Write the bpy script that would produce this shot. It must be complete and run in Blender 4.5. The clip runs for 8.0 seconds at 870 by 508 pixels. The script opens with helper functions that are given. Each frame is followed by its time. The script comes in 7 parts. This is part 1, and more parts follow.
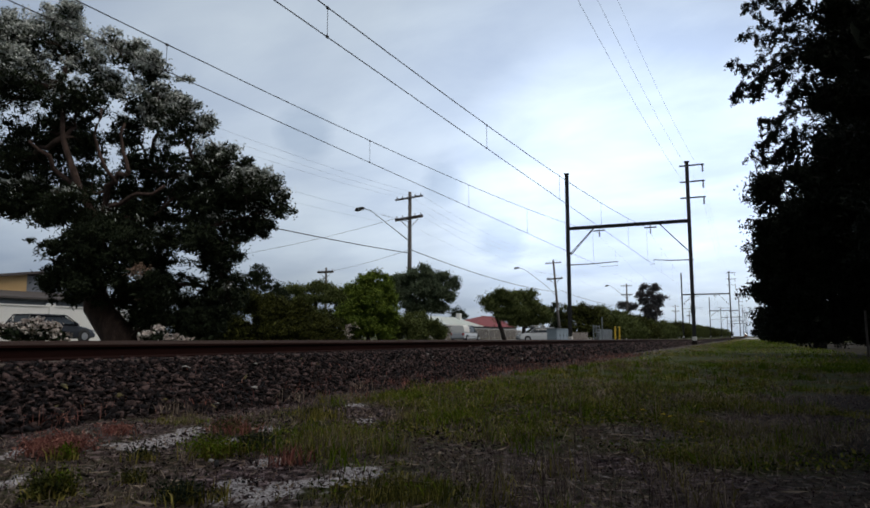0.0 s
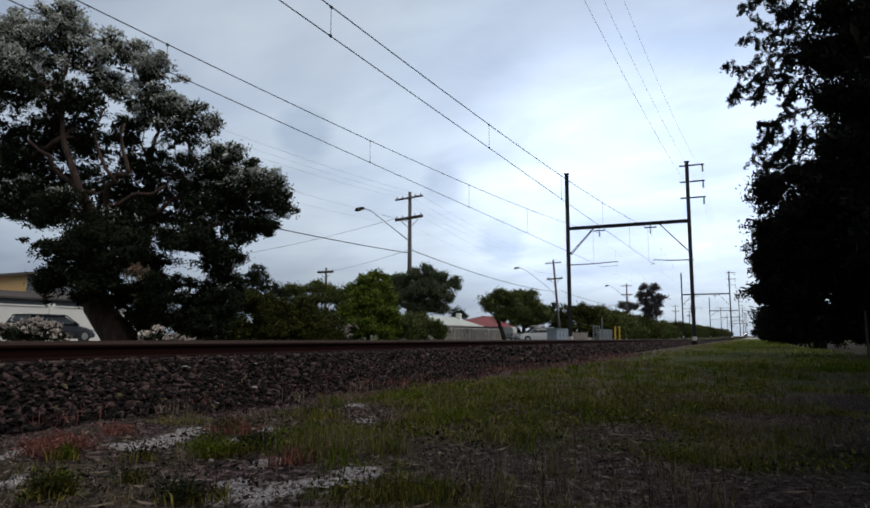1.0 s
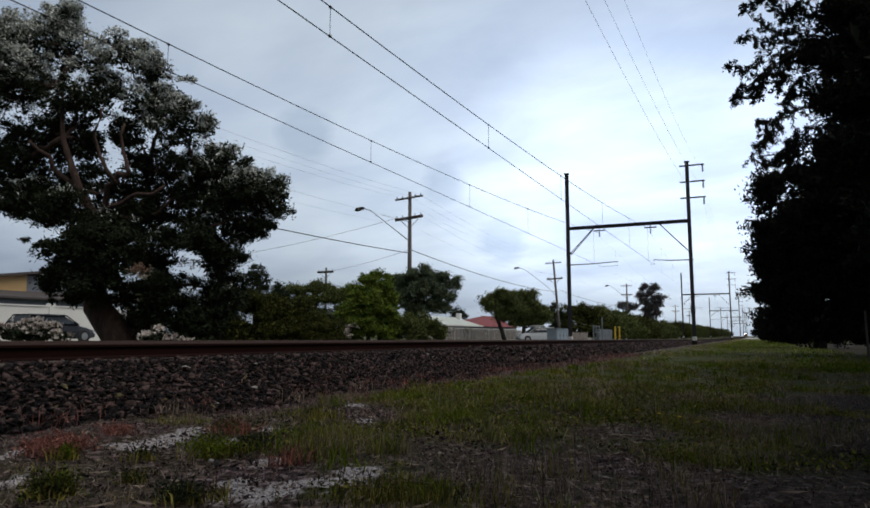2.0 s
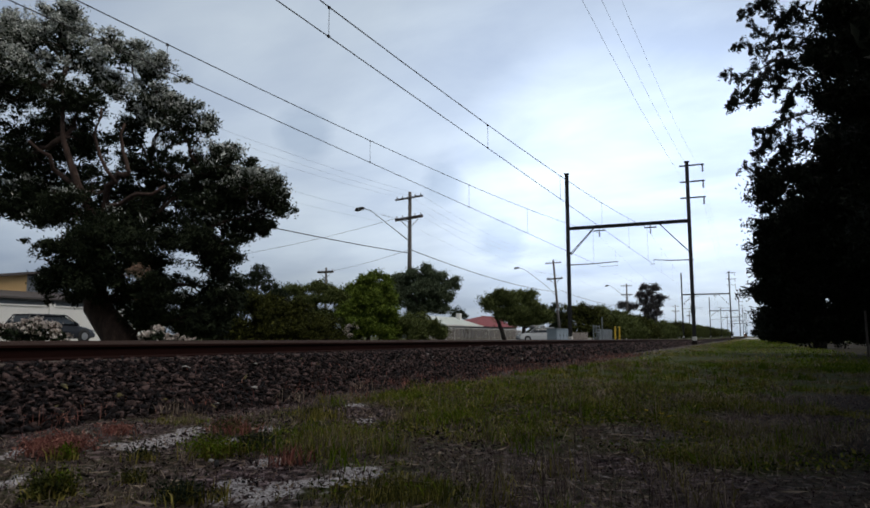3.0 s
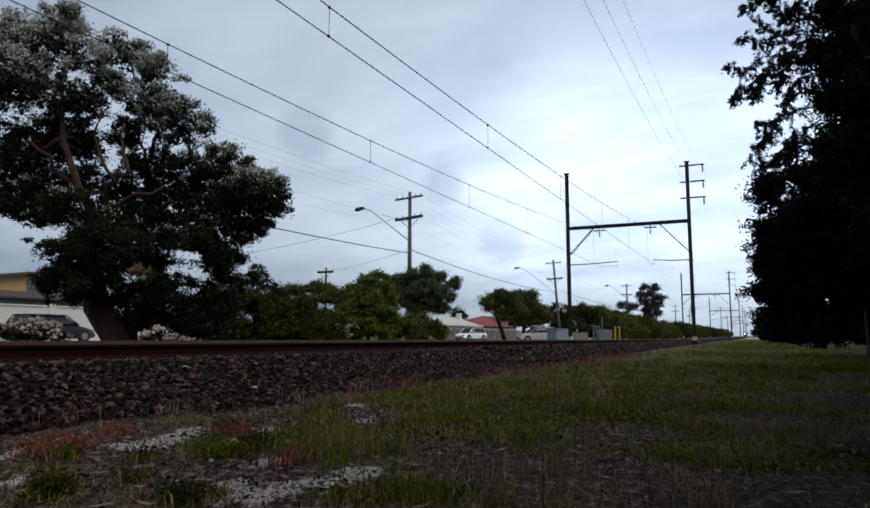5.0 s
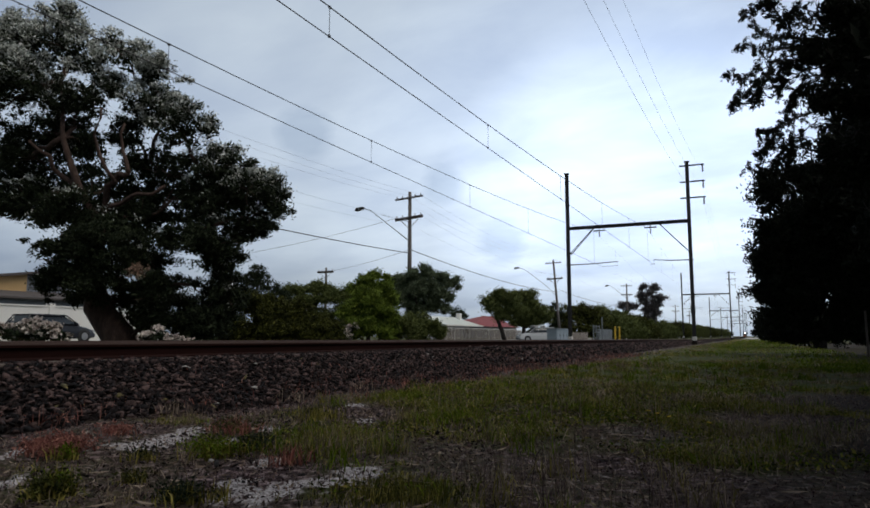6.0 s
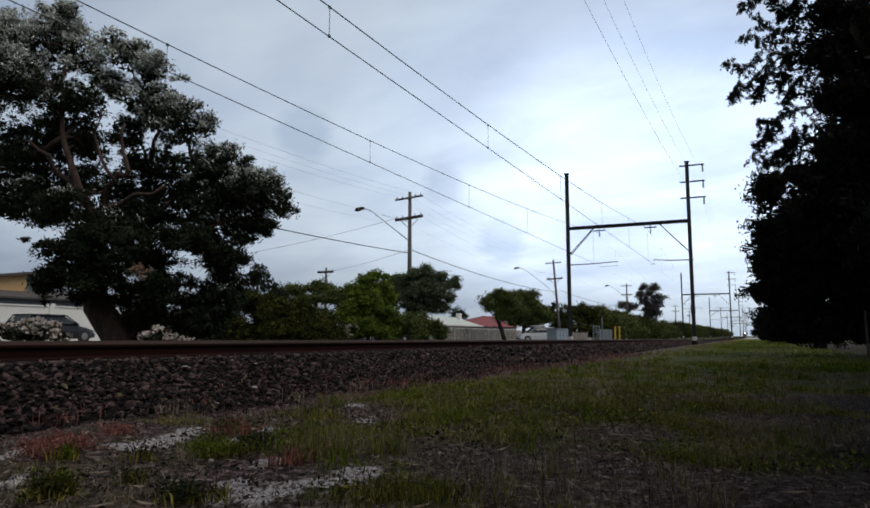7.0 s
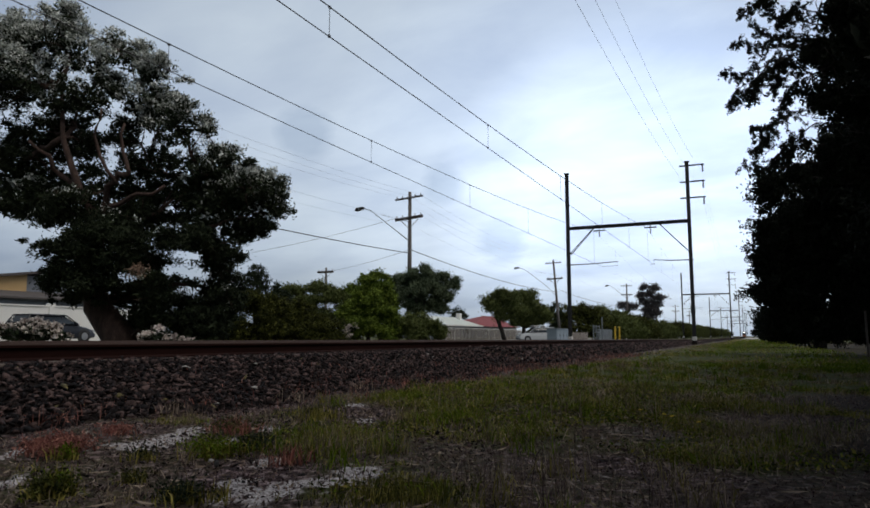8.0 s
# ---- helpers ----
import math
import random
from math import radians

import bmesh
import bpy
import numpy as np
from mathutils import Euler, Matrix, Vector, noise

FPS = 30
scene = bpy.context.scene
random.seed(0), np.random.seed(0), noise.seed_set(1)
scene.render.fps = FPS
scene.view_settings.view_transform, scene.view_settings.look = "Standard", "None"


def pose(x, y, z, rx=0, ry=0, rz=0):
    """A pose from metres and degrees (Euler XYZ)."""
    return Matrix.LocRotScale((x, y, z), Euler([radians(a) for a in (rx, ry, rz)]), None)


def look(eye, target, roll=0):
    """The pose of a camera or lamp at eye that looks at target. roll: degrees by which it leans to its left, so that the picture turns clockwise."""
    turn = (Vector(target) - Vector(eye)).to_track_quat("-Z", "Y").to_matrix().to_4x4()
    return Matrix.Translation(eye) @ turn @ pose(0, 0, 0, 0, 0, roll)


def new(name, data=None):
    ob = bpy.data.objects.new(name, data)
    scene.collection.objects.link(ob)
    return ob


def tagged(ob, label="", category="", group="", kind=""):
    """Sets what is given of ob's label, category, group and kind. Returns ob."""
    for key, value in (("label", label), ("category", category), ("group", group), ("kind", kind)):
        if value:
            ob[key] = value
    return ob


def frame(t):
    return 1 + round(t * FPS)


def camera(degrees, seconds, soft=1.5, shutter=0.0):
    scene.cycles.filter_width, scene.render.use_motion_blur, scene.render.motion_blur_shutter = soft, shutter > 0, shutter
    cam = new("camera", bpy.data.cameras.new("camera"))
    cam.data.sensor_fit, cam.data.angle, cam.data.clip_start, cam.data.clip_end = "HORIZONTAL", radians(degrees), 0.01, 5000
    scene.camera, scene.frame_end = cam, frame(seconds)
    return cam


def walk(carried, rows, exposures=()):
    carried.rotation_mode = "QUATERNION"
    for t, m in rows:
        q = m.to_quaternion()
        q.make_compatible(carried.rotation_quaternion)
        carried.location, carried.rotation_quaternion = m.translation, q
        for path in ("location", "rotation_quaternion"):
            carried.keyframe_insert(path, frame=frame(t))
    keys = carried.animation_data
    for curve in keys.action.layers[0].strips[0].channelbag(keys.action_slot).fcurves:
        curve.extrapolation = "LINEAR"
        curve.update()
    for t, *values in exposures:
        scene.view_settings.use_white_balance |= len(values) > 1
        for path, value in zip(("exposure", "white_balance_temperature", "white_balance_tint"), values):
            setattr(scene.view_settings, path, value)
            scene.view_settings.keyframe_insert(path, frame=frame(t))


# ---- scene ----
from functools import partial

# ---------------------------------------------------------------- camera
cam = camera(65.24, 8.0, soft=1.7)
EYE = Vector((0, 0, 0.6))
STAND = pose(0, 0, 0.6, 96.89, 0, 24.95)
walk(cam, [(0.0, STAND), (8.0, STAND)], exposures=[(0.0, 0.0), (8.0, 0.0)])
U = Vector((math.cos(radians(24.95)), math.sin(radians(24.95)), 0))    # across the view
V = Vector((-math.sin(radians(24.95)), math.cos(radians(24.95)), 0))   # along the view


def at_view(u, v, z=0.0):
    """A place u metres across and v metres along the view from the camera's foot."""
    p = U * u + V * v
    return Vector((p.x, p.y, z))


def fall(y):
    """How far the railway land has dropped at y: a slight downhill grade that levels out."""
    y = max(0.0, float(y))
    return 0.004 * y if y < 150 else 0.6 + 0.2 * (1 - math.exp(-(y - 150) / 50))


FALL = np.vectorize(fall)


# ---------------------------------------------------------------- world and sun
def build_world():
    w = bpy.data.worlds.new("overcast_sky")
    w.use_nodes = True
    scene.world = w
    nt = w.node_tree
    n, ln = nt.nodes, nt.links
    n.clear()

    def math_node(op, a, b=None, c=None, clamp=False):
        m = n.new("ShaderNodeMath")
        m.operation, m.use_clamp = op, clamp
        for i, v in enumerate((a, b, c)):
            if v is None:
                continue
            if isinstance(v, (int, float)):
                m.inputs[i].default_value = v
            else:
                ln.new(v, m.inputs[i])
        return m.outputs[0]

    def ramp(fac, stops):
        r = n.new("ShaderNodeValToRGB")
        el = r.color_ramp.elements
        while len(el) < len(stops):
            el.new(0.5)
        for e, (p, c) in zip(el, stops):
            e.position, e.color = p, (*c, 1) if len(c) == 3 else c
        ln.new(fac, r.inputs[0])
        return r.outputs[0]

    def mix(kind, fac, a, b):
        m = n.new("ShaderNodeMix")
        m.data_type, m.blend_type = "RGBA", kind
        for sock, v in ((m.inputs[0], fac), (m.inputs[6], a), (m.inputs[7], b)):
            if isinstance(v, (int, float)):
                sock.default_value = v
            elif isinstance(v, tuple):
                sock.default_value = (*v, 1)
            else:
                ln.new(v, sock)
        return m.outputs[2]

    tc = n.new("ShaderNodeTexCoord")
    sep = n.new("ShaderNodeSeparateXYZ")
    ln.new(tc.outputs["Generated"], sep.inputs[0])
    x, y, z = sep.outputs
    # cloud layer laid out flat overhead, so that it crowds towards the horizon
    lift = math_node("ADD", math_node("MAXIMUM", z, 0.0), 0.22)
    flat = n.new("ShaderNodeCombineXYZ")
    ln.new(math_node("DIVIDE", x, lift), flat.inputs[0])
    ln.new(math_node("DIVIDE", y, lift), flat.inputs[1])

    def cloud_noise(scale, detail, rough, shift):
        mp = n.new("ShaderNodeMapping")
        mp.inputs["Location"].default_value = shift
        mp.inputs["Rotation"].default_value = (0, 0, 0.5)
        mp.inputs["Scale"].default_value = (1.0, 1.5, 1.0)
        ln.new(flat.outputs[0], mp.inputs[0])
        t = n.new("ShaderNodeTexNoise")
        t.inputs["Scale"].default_value, t.inputs["Detail"].default_value = scale, detail
        t.inputs["Roughness"].default_value, t.inputs["Distortion"].default_value = rough, 0.25
        ln.new(mp.outputs[0], t.inputs["Vector"])
        return t.outputs["Fac"]

    big = ramp(cloud_noise(0.55, 4, 0.5, SKY_SHIFT), [(0.34, (0.0,) * 3), (0.66, (1.0,) * 3)])
    small = ramp(cloud_noise(2.3, 5, 0.55, (7.2, 2.1, 0)), [(0.35, (0.0,) * 3), (0.7, (1.0,) * 3)])
    tone = math_node("ADD", math_node("MULTIPLY", big, 0.68), math_node("MULTIPLY", small, 0.32))
    cloud = mix("MIX", tone, (0.405, 0.50, 0.675), (0.79, 0.90, 1.0))
    # thicker cloud overhead, thin and bright low down
    height = ramp(z, [(0.0, (0.60,) * 3), (0.04, (0.68,) * 3), (0.07, (0.84,) * 3), (0.12, (1.10,) * 3), (0.2, (1.22,) * 3), (0.3, (1.30,) * 3), (0.45, (1.18,) * 3), (0.6, (0.7,) * 3), (0.74, (0.45,) * 3), (1.0, (0.32,) * 3)])
    # the side of the hidden sun is brighter
    side = n.new("ShaderNodeVectorMath")
    side.operation = "DOT_PRODUCT"
    side.inputs[1].default_value = Vector((-0.12, 0.98, 0.15)).normalized()
    ln.new(tc.outputs["Generated"], side.inputs[0])
    glow = ramp(side.outputs["Value"], [(0.0, (0.42,) * 3), (0.55, (0.60,) * 3), (0.75, (0.65,) * 3), (0.88, (0.73,) * 3), (0.95, (0.97,) * 3), (0.983, (1.42,) * 3), (1.0, (1.5,) * 3)])
    cloud = mix("MULTIPLY", 1.0, mix("MULTIPLY", 1.0, cloud, height), glow)
    # a few small dark puffs of cloud
    fray = math_node("MULTIPLY", cloud_noise(6.0, 4, 0.6, (1.3, 5.1, 0)), 1.0)
    for way, size in (((-0.327, 0.935, 0.138), 0.030), ((-0.400, 0.890, 0.221), 0.026), ((-0.565, 0.773, 0.287), 0.034)):
        d = n.new("ShaderNodeVectorMath")
        d.operation = "DISTANCE"
        d.inputs[1].default_value = Vector(way).normalized()
        ln.new(tc.outputs["Generated"], d.inputs[0])
        near = math_node("SUBTRACT", math_node("ADD", 1.0, fray), math_node("DIVIDE", d.outputs["Value"], size))
        puff = ramp(near, [(0.1, (1.0,) * 3), (0.75, (0.80, 0.83, 0.87))])
        cloud = mix("MULTIPLY", 1.0, cloud, puff)
    sky = n.new("ShaderNodeTexSky")
    sky.sky_type, sky.sun_disc = "NISHITA", False
    sky.sun_elevation, sky.sun_rotation = radians(60), radians(99)
    blue = mix("MULTIPLY", 1.0, sky.outputs[0], (0.08, 0.08, 0.08))
    out = mix("MIX", 0.93, blue, cloud)
    bg = n.new("ShaderNodeBackground")
    bg.inputs[1].default_value = SKY_STRENGTH
    ln.new(out, bg.inputs[0])
    o = n.new("ShaderNodeOutputWorld")
    ln.new(bg.outputs[0], o.inputs[0])


SKY_STRENGTH = 1.0
SKY_SHIFT = (3.1, 0.4, 0)
build_world()
sun = new("sun", bpy.data.lights.new("sun", "SUN"))
sun.data.energy, sun.data.angle, sun.data.color = 2.0, radians(50), (1.0, 0.96, 0.9)
sun.matrix_world = look((3.6, -0.6, 6.2), (0, 0, 0))


# ---------------------------------------------------------------- materials
def material(name, stops, rough=0.8, scale=4.0, fine=40.0, bump=0.3, metal=0.0, spec=0.4, per_piece=0.0, per_object=0.0,
             translucent=0.0, stretch=(1, 1, 1), depth=0.01, coat=0.0):
    """A surface of two or more tones, mixed by a coarse and a fine noise, with fine relief."""
    m = bpy.data.materials.new(name)
    m.use_nodes = True
    nt = m.node_tree
    n, ln = nt.nodes, nt.links
    b = n["Principled BSDF"]
    tc = n.new("ShaderNodeTexCoord")
    mp = n.new("ShaderNodeMapping")
    mp.inputs["Scale"].default_value = stretch
    ln.new(tc.outputs["Object"], mp.inputs[0])
    tones = []
    for s, d in ((scale, 3), (fine, 4)):
        t = n.new("ShaderNodeTexNoise")
        t.inputs["Scale"].default_value, t.inputs["Detail"].default_value = s, d
        ln.new(mp.outputs[0], t.inputs["Vector"])
        tones.append(t.outputs["Fac"])
    add = n.new("ShaderNodeMath")
    add.operation = "MULTIPLY_ADD"
    ln.new(tones[1], add.inputs[0])
    add.inputs[1].default_value = 0.45
    half = n.new("ShaderNodeMath")
    half.operation = "MULTIPLY"
    half.inputs[1].default_value = 0.55
    ln.new(tones[0], half.inputs[0])
    ln.new(half.outputs[0], add.inputs[2])
    value = add.outputs[0]
    if per_piece or per_object:
        if per_piece:
            g = n.new("ShaderNodeNewGeometry").outputs["Random Per Island"]
        else:
            g = n.new("ShaderNodeObjectInfo").outputs["Random"]
        amount = per_piece or per_object
        k = n.new("ShaderNodeMath")
        k.operation = "MULTIPLY_ADD"
        k.inputs[1].default_value, k.inputs[2].default_value = amount, -amount / 2
        ln.new(g, k.inputs[0])
        s = n.new("ShaderNodeMath")
        s.operation, s.use_clamp = "ADD", True
        ln.new(value, s.inputs[0])
        ln.new(k.outputs[0], s.inputs[1])
        value = s.outputs[0]
    r = n.new("ShaderNodeValToRGB")
    el = r.color_ramp.elements
    while len(el) < len(stops):
        el.new(0.5)
    lo, hi = (0.3, 0.7) if not (per_piece or per_object) else (0.1, 0.9)
    for i, (e, c) in enumerate(zip(el, stops)):
        e.position = lo + (hi - lo) * i / max(1, len(stops) - 1)
        e.color = (*c, 1)
    ln.new(value, r.inputs[0])
    ln.new(r.outputs[0], b.inputs["Base Color"])
    b.inputs["Roughness"].default_value = rough
    b.inputs["Metallic"].default_value = metal
    b.inputs["Specular IOR Level"].default_value = spec
    b.inputs["Coat Weight"].default_value = coat
    if bump:
        bp = n.new("ShaderNodeBump")
        bp.inputs["Strength"].default_value, bp.inputs["Distance"].default_value = bump, depth
        ln.new(tones[1], bp.inputs["Height"])
        ln.new(bp.outputs[0], b.inputs["Normal"])
    if translucent:
        t = n.new("ShaderNodeBsdfTranslucent")
        ln.new(r.outputs[0], t.inputs[0])
        mx = n.new("ShaderNodeMixShader")
        mx.inputs[0].default_value = translucent
        ln.new(b.outputs[0], mx.inputs[1])
        ln.new(t.outputs[0], mx.inputs[2])
        ln.new(mx.outputs[0], n["Material Output"].inputs[0])
    return m


def glow_material(name, colour, strength):
    m = bpy.data.materials.new(name)
    m.use_nodes = True
    b = m.node_tree.nodes["Principled BSDF"]
    b.inputs["Base Color"].default_value = (*colour, 1)
    b.inputs["Emission Color"].default_value = (*colour, 1)
    b.inputs["Emission Strength"].default_value = strength
    return m


def glass_material(name, tint):
    m = bpy.data.materials.new(name)
    m.use_nodes = True
    b = m.node_tree.nodes["Principled BSDF"]
    b.inputs["Base Color"].default_value = (*tint, 1)
    b.inputs["Roughness"].default_value = 0.04
    b.inputs["Specular IOR Level"].default_value = 0.6
    return m


M_STONE = material("ballast_stone", [(0.0028, 0.0019, 0.0022), (0.0095, 0.0064, 0.0071), (0.022, 0.0142, 0.0138), (0.095, 0.062, 0.058)], 0.9, 6, 60, 0.5, spec=0.2, per_piece=1.1)
M_STONE_OB = material("ballast_stone_single", [(0.0028, 0.0019, 0.0022), (0.0095, 0.0064, 0.0071), (0.022, 0.0142, 0.0138), (0.095, 0.062, 0.058)], 0.9, 6, 60, 0.5, spec=0.2, per_object=1.1)
M_STONE_LICHEN = material("lichen_stone", [(0.02, 0.017, 0.012), (0.09, 0.075, 0.03), (0.20, 0.16, 0.06)], 0.9, 30, 90, 0.4)
M_STONE_PALE = material("pale_stone", [(0.20, 0.19, 0.18), (0.32, 0.30, 0.28)], 0.85, 20, 90, 0.3)
M_BED = material("ballast_bed", [(0.008, 0.006, 0.006), (0.018, 0.014, 0.013), (0.035, 0.027, 0.024)], 1.0, 3, 34, 1.0, depth=0.05, spec=0.05)
M_RAIL = material("rusty_rail", [(0.009, 0.0028, 0.0022), (0.02, 0.0066, 0.0052)], 0.95, 3, 50, 0.3, spec=0.1, stretch=(1, 0.2, 1))
M_RAILTOP = material("worn_rail_head", [(0.034, 0.02, 0.017), (0.06, 0.04, 0.034)], 0.85, 5, 60, 0.1, metal=0.1, spec=0.15, stretch=(1, 0.1, 1))
M_SLEEPER = material("weathered_sleeper", [(0.07, 0.055, 0.045), (0.13, 0.105, 0.09)], 0.9, 3, 40, 0.5, stretch=(0.3, 3, 1), per_object=0.3)
M_STEEL = material("dark_painted_steel", [(0.011, 0.011, 0.012), (0.026, 0.024, 0.024)], 0.65, 2, 30, 0.2)
M_GALV = material("galvanised_steel", [(0.16, 0.18, 0.19), (0.26, 0.28, 0.29)], 0.5, 3, 30, 0.15, metal=0.4)
M_WIRE = material("copper_wire_dark", [(0.03, 0.028, 0.028), (0.06, 0.052, 0.05)], 0.6, 3, 30, 0.0, metal=0.4)
M_WIRE_PALE = material("aluminium_wire", [(0.60, 0.64, 0.70), (0.70, 0.74, 0.79)], 0.5, 3, 30, 0.0, metal=0.3)
M_PORCELAIN = material("grey_insulator", [(0.22, 0.22, 0.23), (0.32, 0.32, 0.33)], 0.25, 3, 30, 0.0)
M_CONCRETE = material("pale_concrete", [(0.28, 0.27, 0.25), (0.42, 0.40, 0.37)], 0.9, 2, 25, 0.4)
M_CAP = material("whitened_concrete", [(0.5, 0.49, 0.46), (0.68, 0.66, 0.62)], 0.9, 3, 25, 0.3)
M_POLE = material("weathered_pole_timber", [(0.085, 0.074, 0.068), (0.17, 0.15, 0.14)], 0.85, 2, 18, 0.5, stretch=(4, 4, 0.25))
M_ARM = material("dark_arm_timber", [(0.045, 0.038, 0.033), (0.09, 0.075, 0.065)], 0.85, 2, 18, 0.4)
M_BARK = material("brown_bark", [(0.02, 0.012, 0.009), (0.052, 0.03, 0.022), (0.105, 0.066, 0.05)], 0.95, 2.5, 14, 0.9, stretch=(3, 3, 0.5), depth=0.03)
M_BARK_DARK = material("dark_bark", [(0.016, 0.013, 0.011), (0.042, 0.034, 0.028)], 0.95, 3, 16, 0.9, stretch=(3, 3, 0.5), depth=0.03)
leaf = partial(material, scale=0.9, fine=6, bump=0, translucent=0.18)
# silver leaf whose pale tones also carry the light on the crown's top
M_LEAF_SILVER_LIT = leaf("silvery_leaf", [(0.14, 0.16, 0.12), (0.46, 0.48, 0.43), (0.86, 0.86, 0.82)], 0.6, per_piece=0.9, spec=0.25)
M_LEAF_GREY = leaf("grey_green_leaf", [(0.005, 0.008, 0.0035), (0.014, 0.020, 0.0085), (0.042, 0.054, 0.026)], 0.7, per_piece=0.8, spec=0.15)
M_LEAF_DARK = leaf("dark_green_leaf", [(0.009, 0.014, 0.007), (0.02, 0.03, 0.014), (0.036, 0.05, 0.024)], 0.75, spec=0.2, per_piece=0.8)
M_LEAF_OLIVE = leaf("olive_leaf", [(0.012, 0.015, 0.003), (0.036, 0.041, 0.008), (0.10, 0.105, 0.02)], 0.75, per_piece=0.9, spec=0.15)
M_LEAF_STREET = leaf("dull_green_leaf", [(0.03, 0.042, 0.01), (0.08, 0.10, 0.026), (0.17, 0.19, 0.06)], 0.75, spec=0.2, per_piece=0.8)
M_LEAF_PURPLE = leaf("purple_grey_leaf", [(0.022, 0.020, 0.022), (0.052, 0.046, 0.05), (0.11, 0.10, 0.105)], 0.5, per_piece=0.8)
M_LEAF_BRIGHT = leaf("bright_green_leaf", [(0.03, 0.052, 0.005), (0.09, 0.135, 0.013), (0.22, 0.28, 0.04)], 0.7, per_piece=0.9, spec=0.2)
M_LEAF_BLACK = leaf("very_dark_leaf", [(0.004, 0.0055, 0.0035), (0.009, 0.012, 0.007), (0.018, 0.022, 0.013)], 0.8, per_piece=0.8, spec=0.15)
M_LEAF_SAGE = leaf("sage_green_leaf", [(0.03, 0.045, 0.022), (0.075, 0.10, 0.055), (0.16, 0.195, 0.115)], 0.75, spec=0.2, per_piece=0.8)
M_LEAF_DEAD = leaf("dead_leaf", [(0.22, 0.14, 0.10), (0.38, 0.26, 0.19)], 0.8, per_piece=0.6)
M_FLOWER_WHITE = leaf("pale_blossom", [(0.36, 0.29, 0.26), (0.60, 0.52, 0.47), (0.80, 0.73, 0.68)], 0.8, per_piece=0.9)
M_GRASS = leaf("green_grass", [(0.07, 0.064, 0.013), (0.168, 0.148, 0.03), (0.34, 0.29, 0.075)], 0.95, spec=0.08, per_piece=0.8)
M_GRASS_DRY = leaf("dry_grass", [(0.085, 0.06, 0.046), (0.185, 0.138, 0.106), (0.40, 0.32, 0.245)], 0.95, spec=0.08, per_piece=0.8)
M_GRASS_RED = leaf("reddish_weed", [(0.125, 0.045, 0.037), (0.27, 0.105, 0.085), (0.45, 0.23, 0.18)], 0.95, spec=0.08, per_piece=0.8)
M_GRASS_LUSH = leaf("fresh_green_grass", [(0.034, 0.058, 0.003), (0.08, 0.124, 0.006), (0.17, 0.22, 0.018)], 0.95, spec=0.08, per_piece=0.8)
M_LITTER = leaf("brown_litter", [(0.024, 0.015, 0.0155), (0.07, 0.046, 0.046), (0.19, 0.14, 0.138)], 0.95, spec=0.08, per_piece=0.9)
M_FLOWER_YELLOW = leaf("yellow_petal", [(0.55, 0.38, 0.03), (0.75, 0.55, 0.06)], 0.7, per_piece=0.3)
M_ASPHALT = material("asphalt", [(0.04, 0.04, 0.042), (0.065, 0.064, 0.063)], 0.9, 1, 60, 0.4)
M_FENCE = material("weathered_paling", [(0.17, 0.145, 0.125), (0.27, 0.235, 0.205)], 0.9, 3, 25, 0.4, per_object=0.5)
M_WHITEWALL = material("white_render", [(0.66, 0.64, 0.60), (0.80, 0.78, 0.74)], 0.9, 0.6, 14, 0.15)
M_TAN = material("tan_brick", [(0.42, 0.27, 0.12), (0.52, 0.35, 0.17)], 0.9, 1.5, 22, 0.3)
M_ROOF = material("dark_roof_tile", [(0.05, 0.042, 0.04), (0.10, 0.085, 0.08)], 0.85, 2, 16, 0.4)
M_ROOF_PALE = material("pale_green_roof", [(0.42, 0.45, 0.41), (0.54, 0.57, 0.52)], 0.8, 1, 10, 0.2)
M_ROOF_RED = material("red_roof", [(0.15, 0.03, 0.032), (0.23, 0.055, 0.055)], 0.8, 1, 10, 0.3)
M_GREYWALL = material("grey_cladding_and_shade", [(0.13, 0.14, 0.16), (0.20, 0.21, 0.23)], 0.8, 1, 12, 0.2)
M_BLUEGREY = material("blue_grey_panel", [(0.20, 0.25, 0.29), (0.29, 0.34, 0.38)], 0.6, 2, 20, 0.2)
M_YELLOW = material("yellow_paint", [(0.55, 0.35, 0.02), (0.68, 0.46, 0.05)], 0.6, 4, 30, 0.1)
M_TYRE = material("tyre_rubber", [(0.015, 0.015, 0.015), (0.03, 0.03, 0.03)], 0.9, 8, 60, 0.2)
M_RIM = material("alloy_rim", [(0.4, 0.4, 0.41), (0.55, 0.55, 0.56)], 0.35, 5, 40, 0.0, metal=0.8)
M_GLASS = glass_material("car_glass", (0.012, 0.015, 0.017))
M_HOUSEGLASS = glass_material("window_glass", (0.03, 0.035, 0.04))
M_CHROME = material("headlight_lens", [(0.55, 0.56, 0.57), (0.7, 0.7, 0.7)], 0.15, 5, 40, 0.0, metal=0.5)
M_TAIL = material("tail_light", [(0.35, 0.02, 0.015), (0.45, 0.03, 0.02)], 0.2, 5, 40, 0.0)
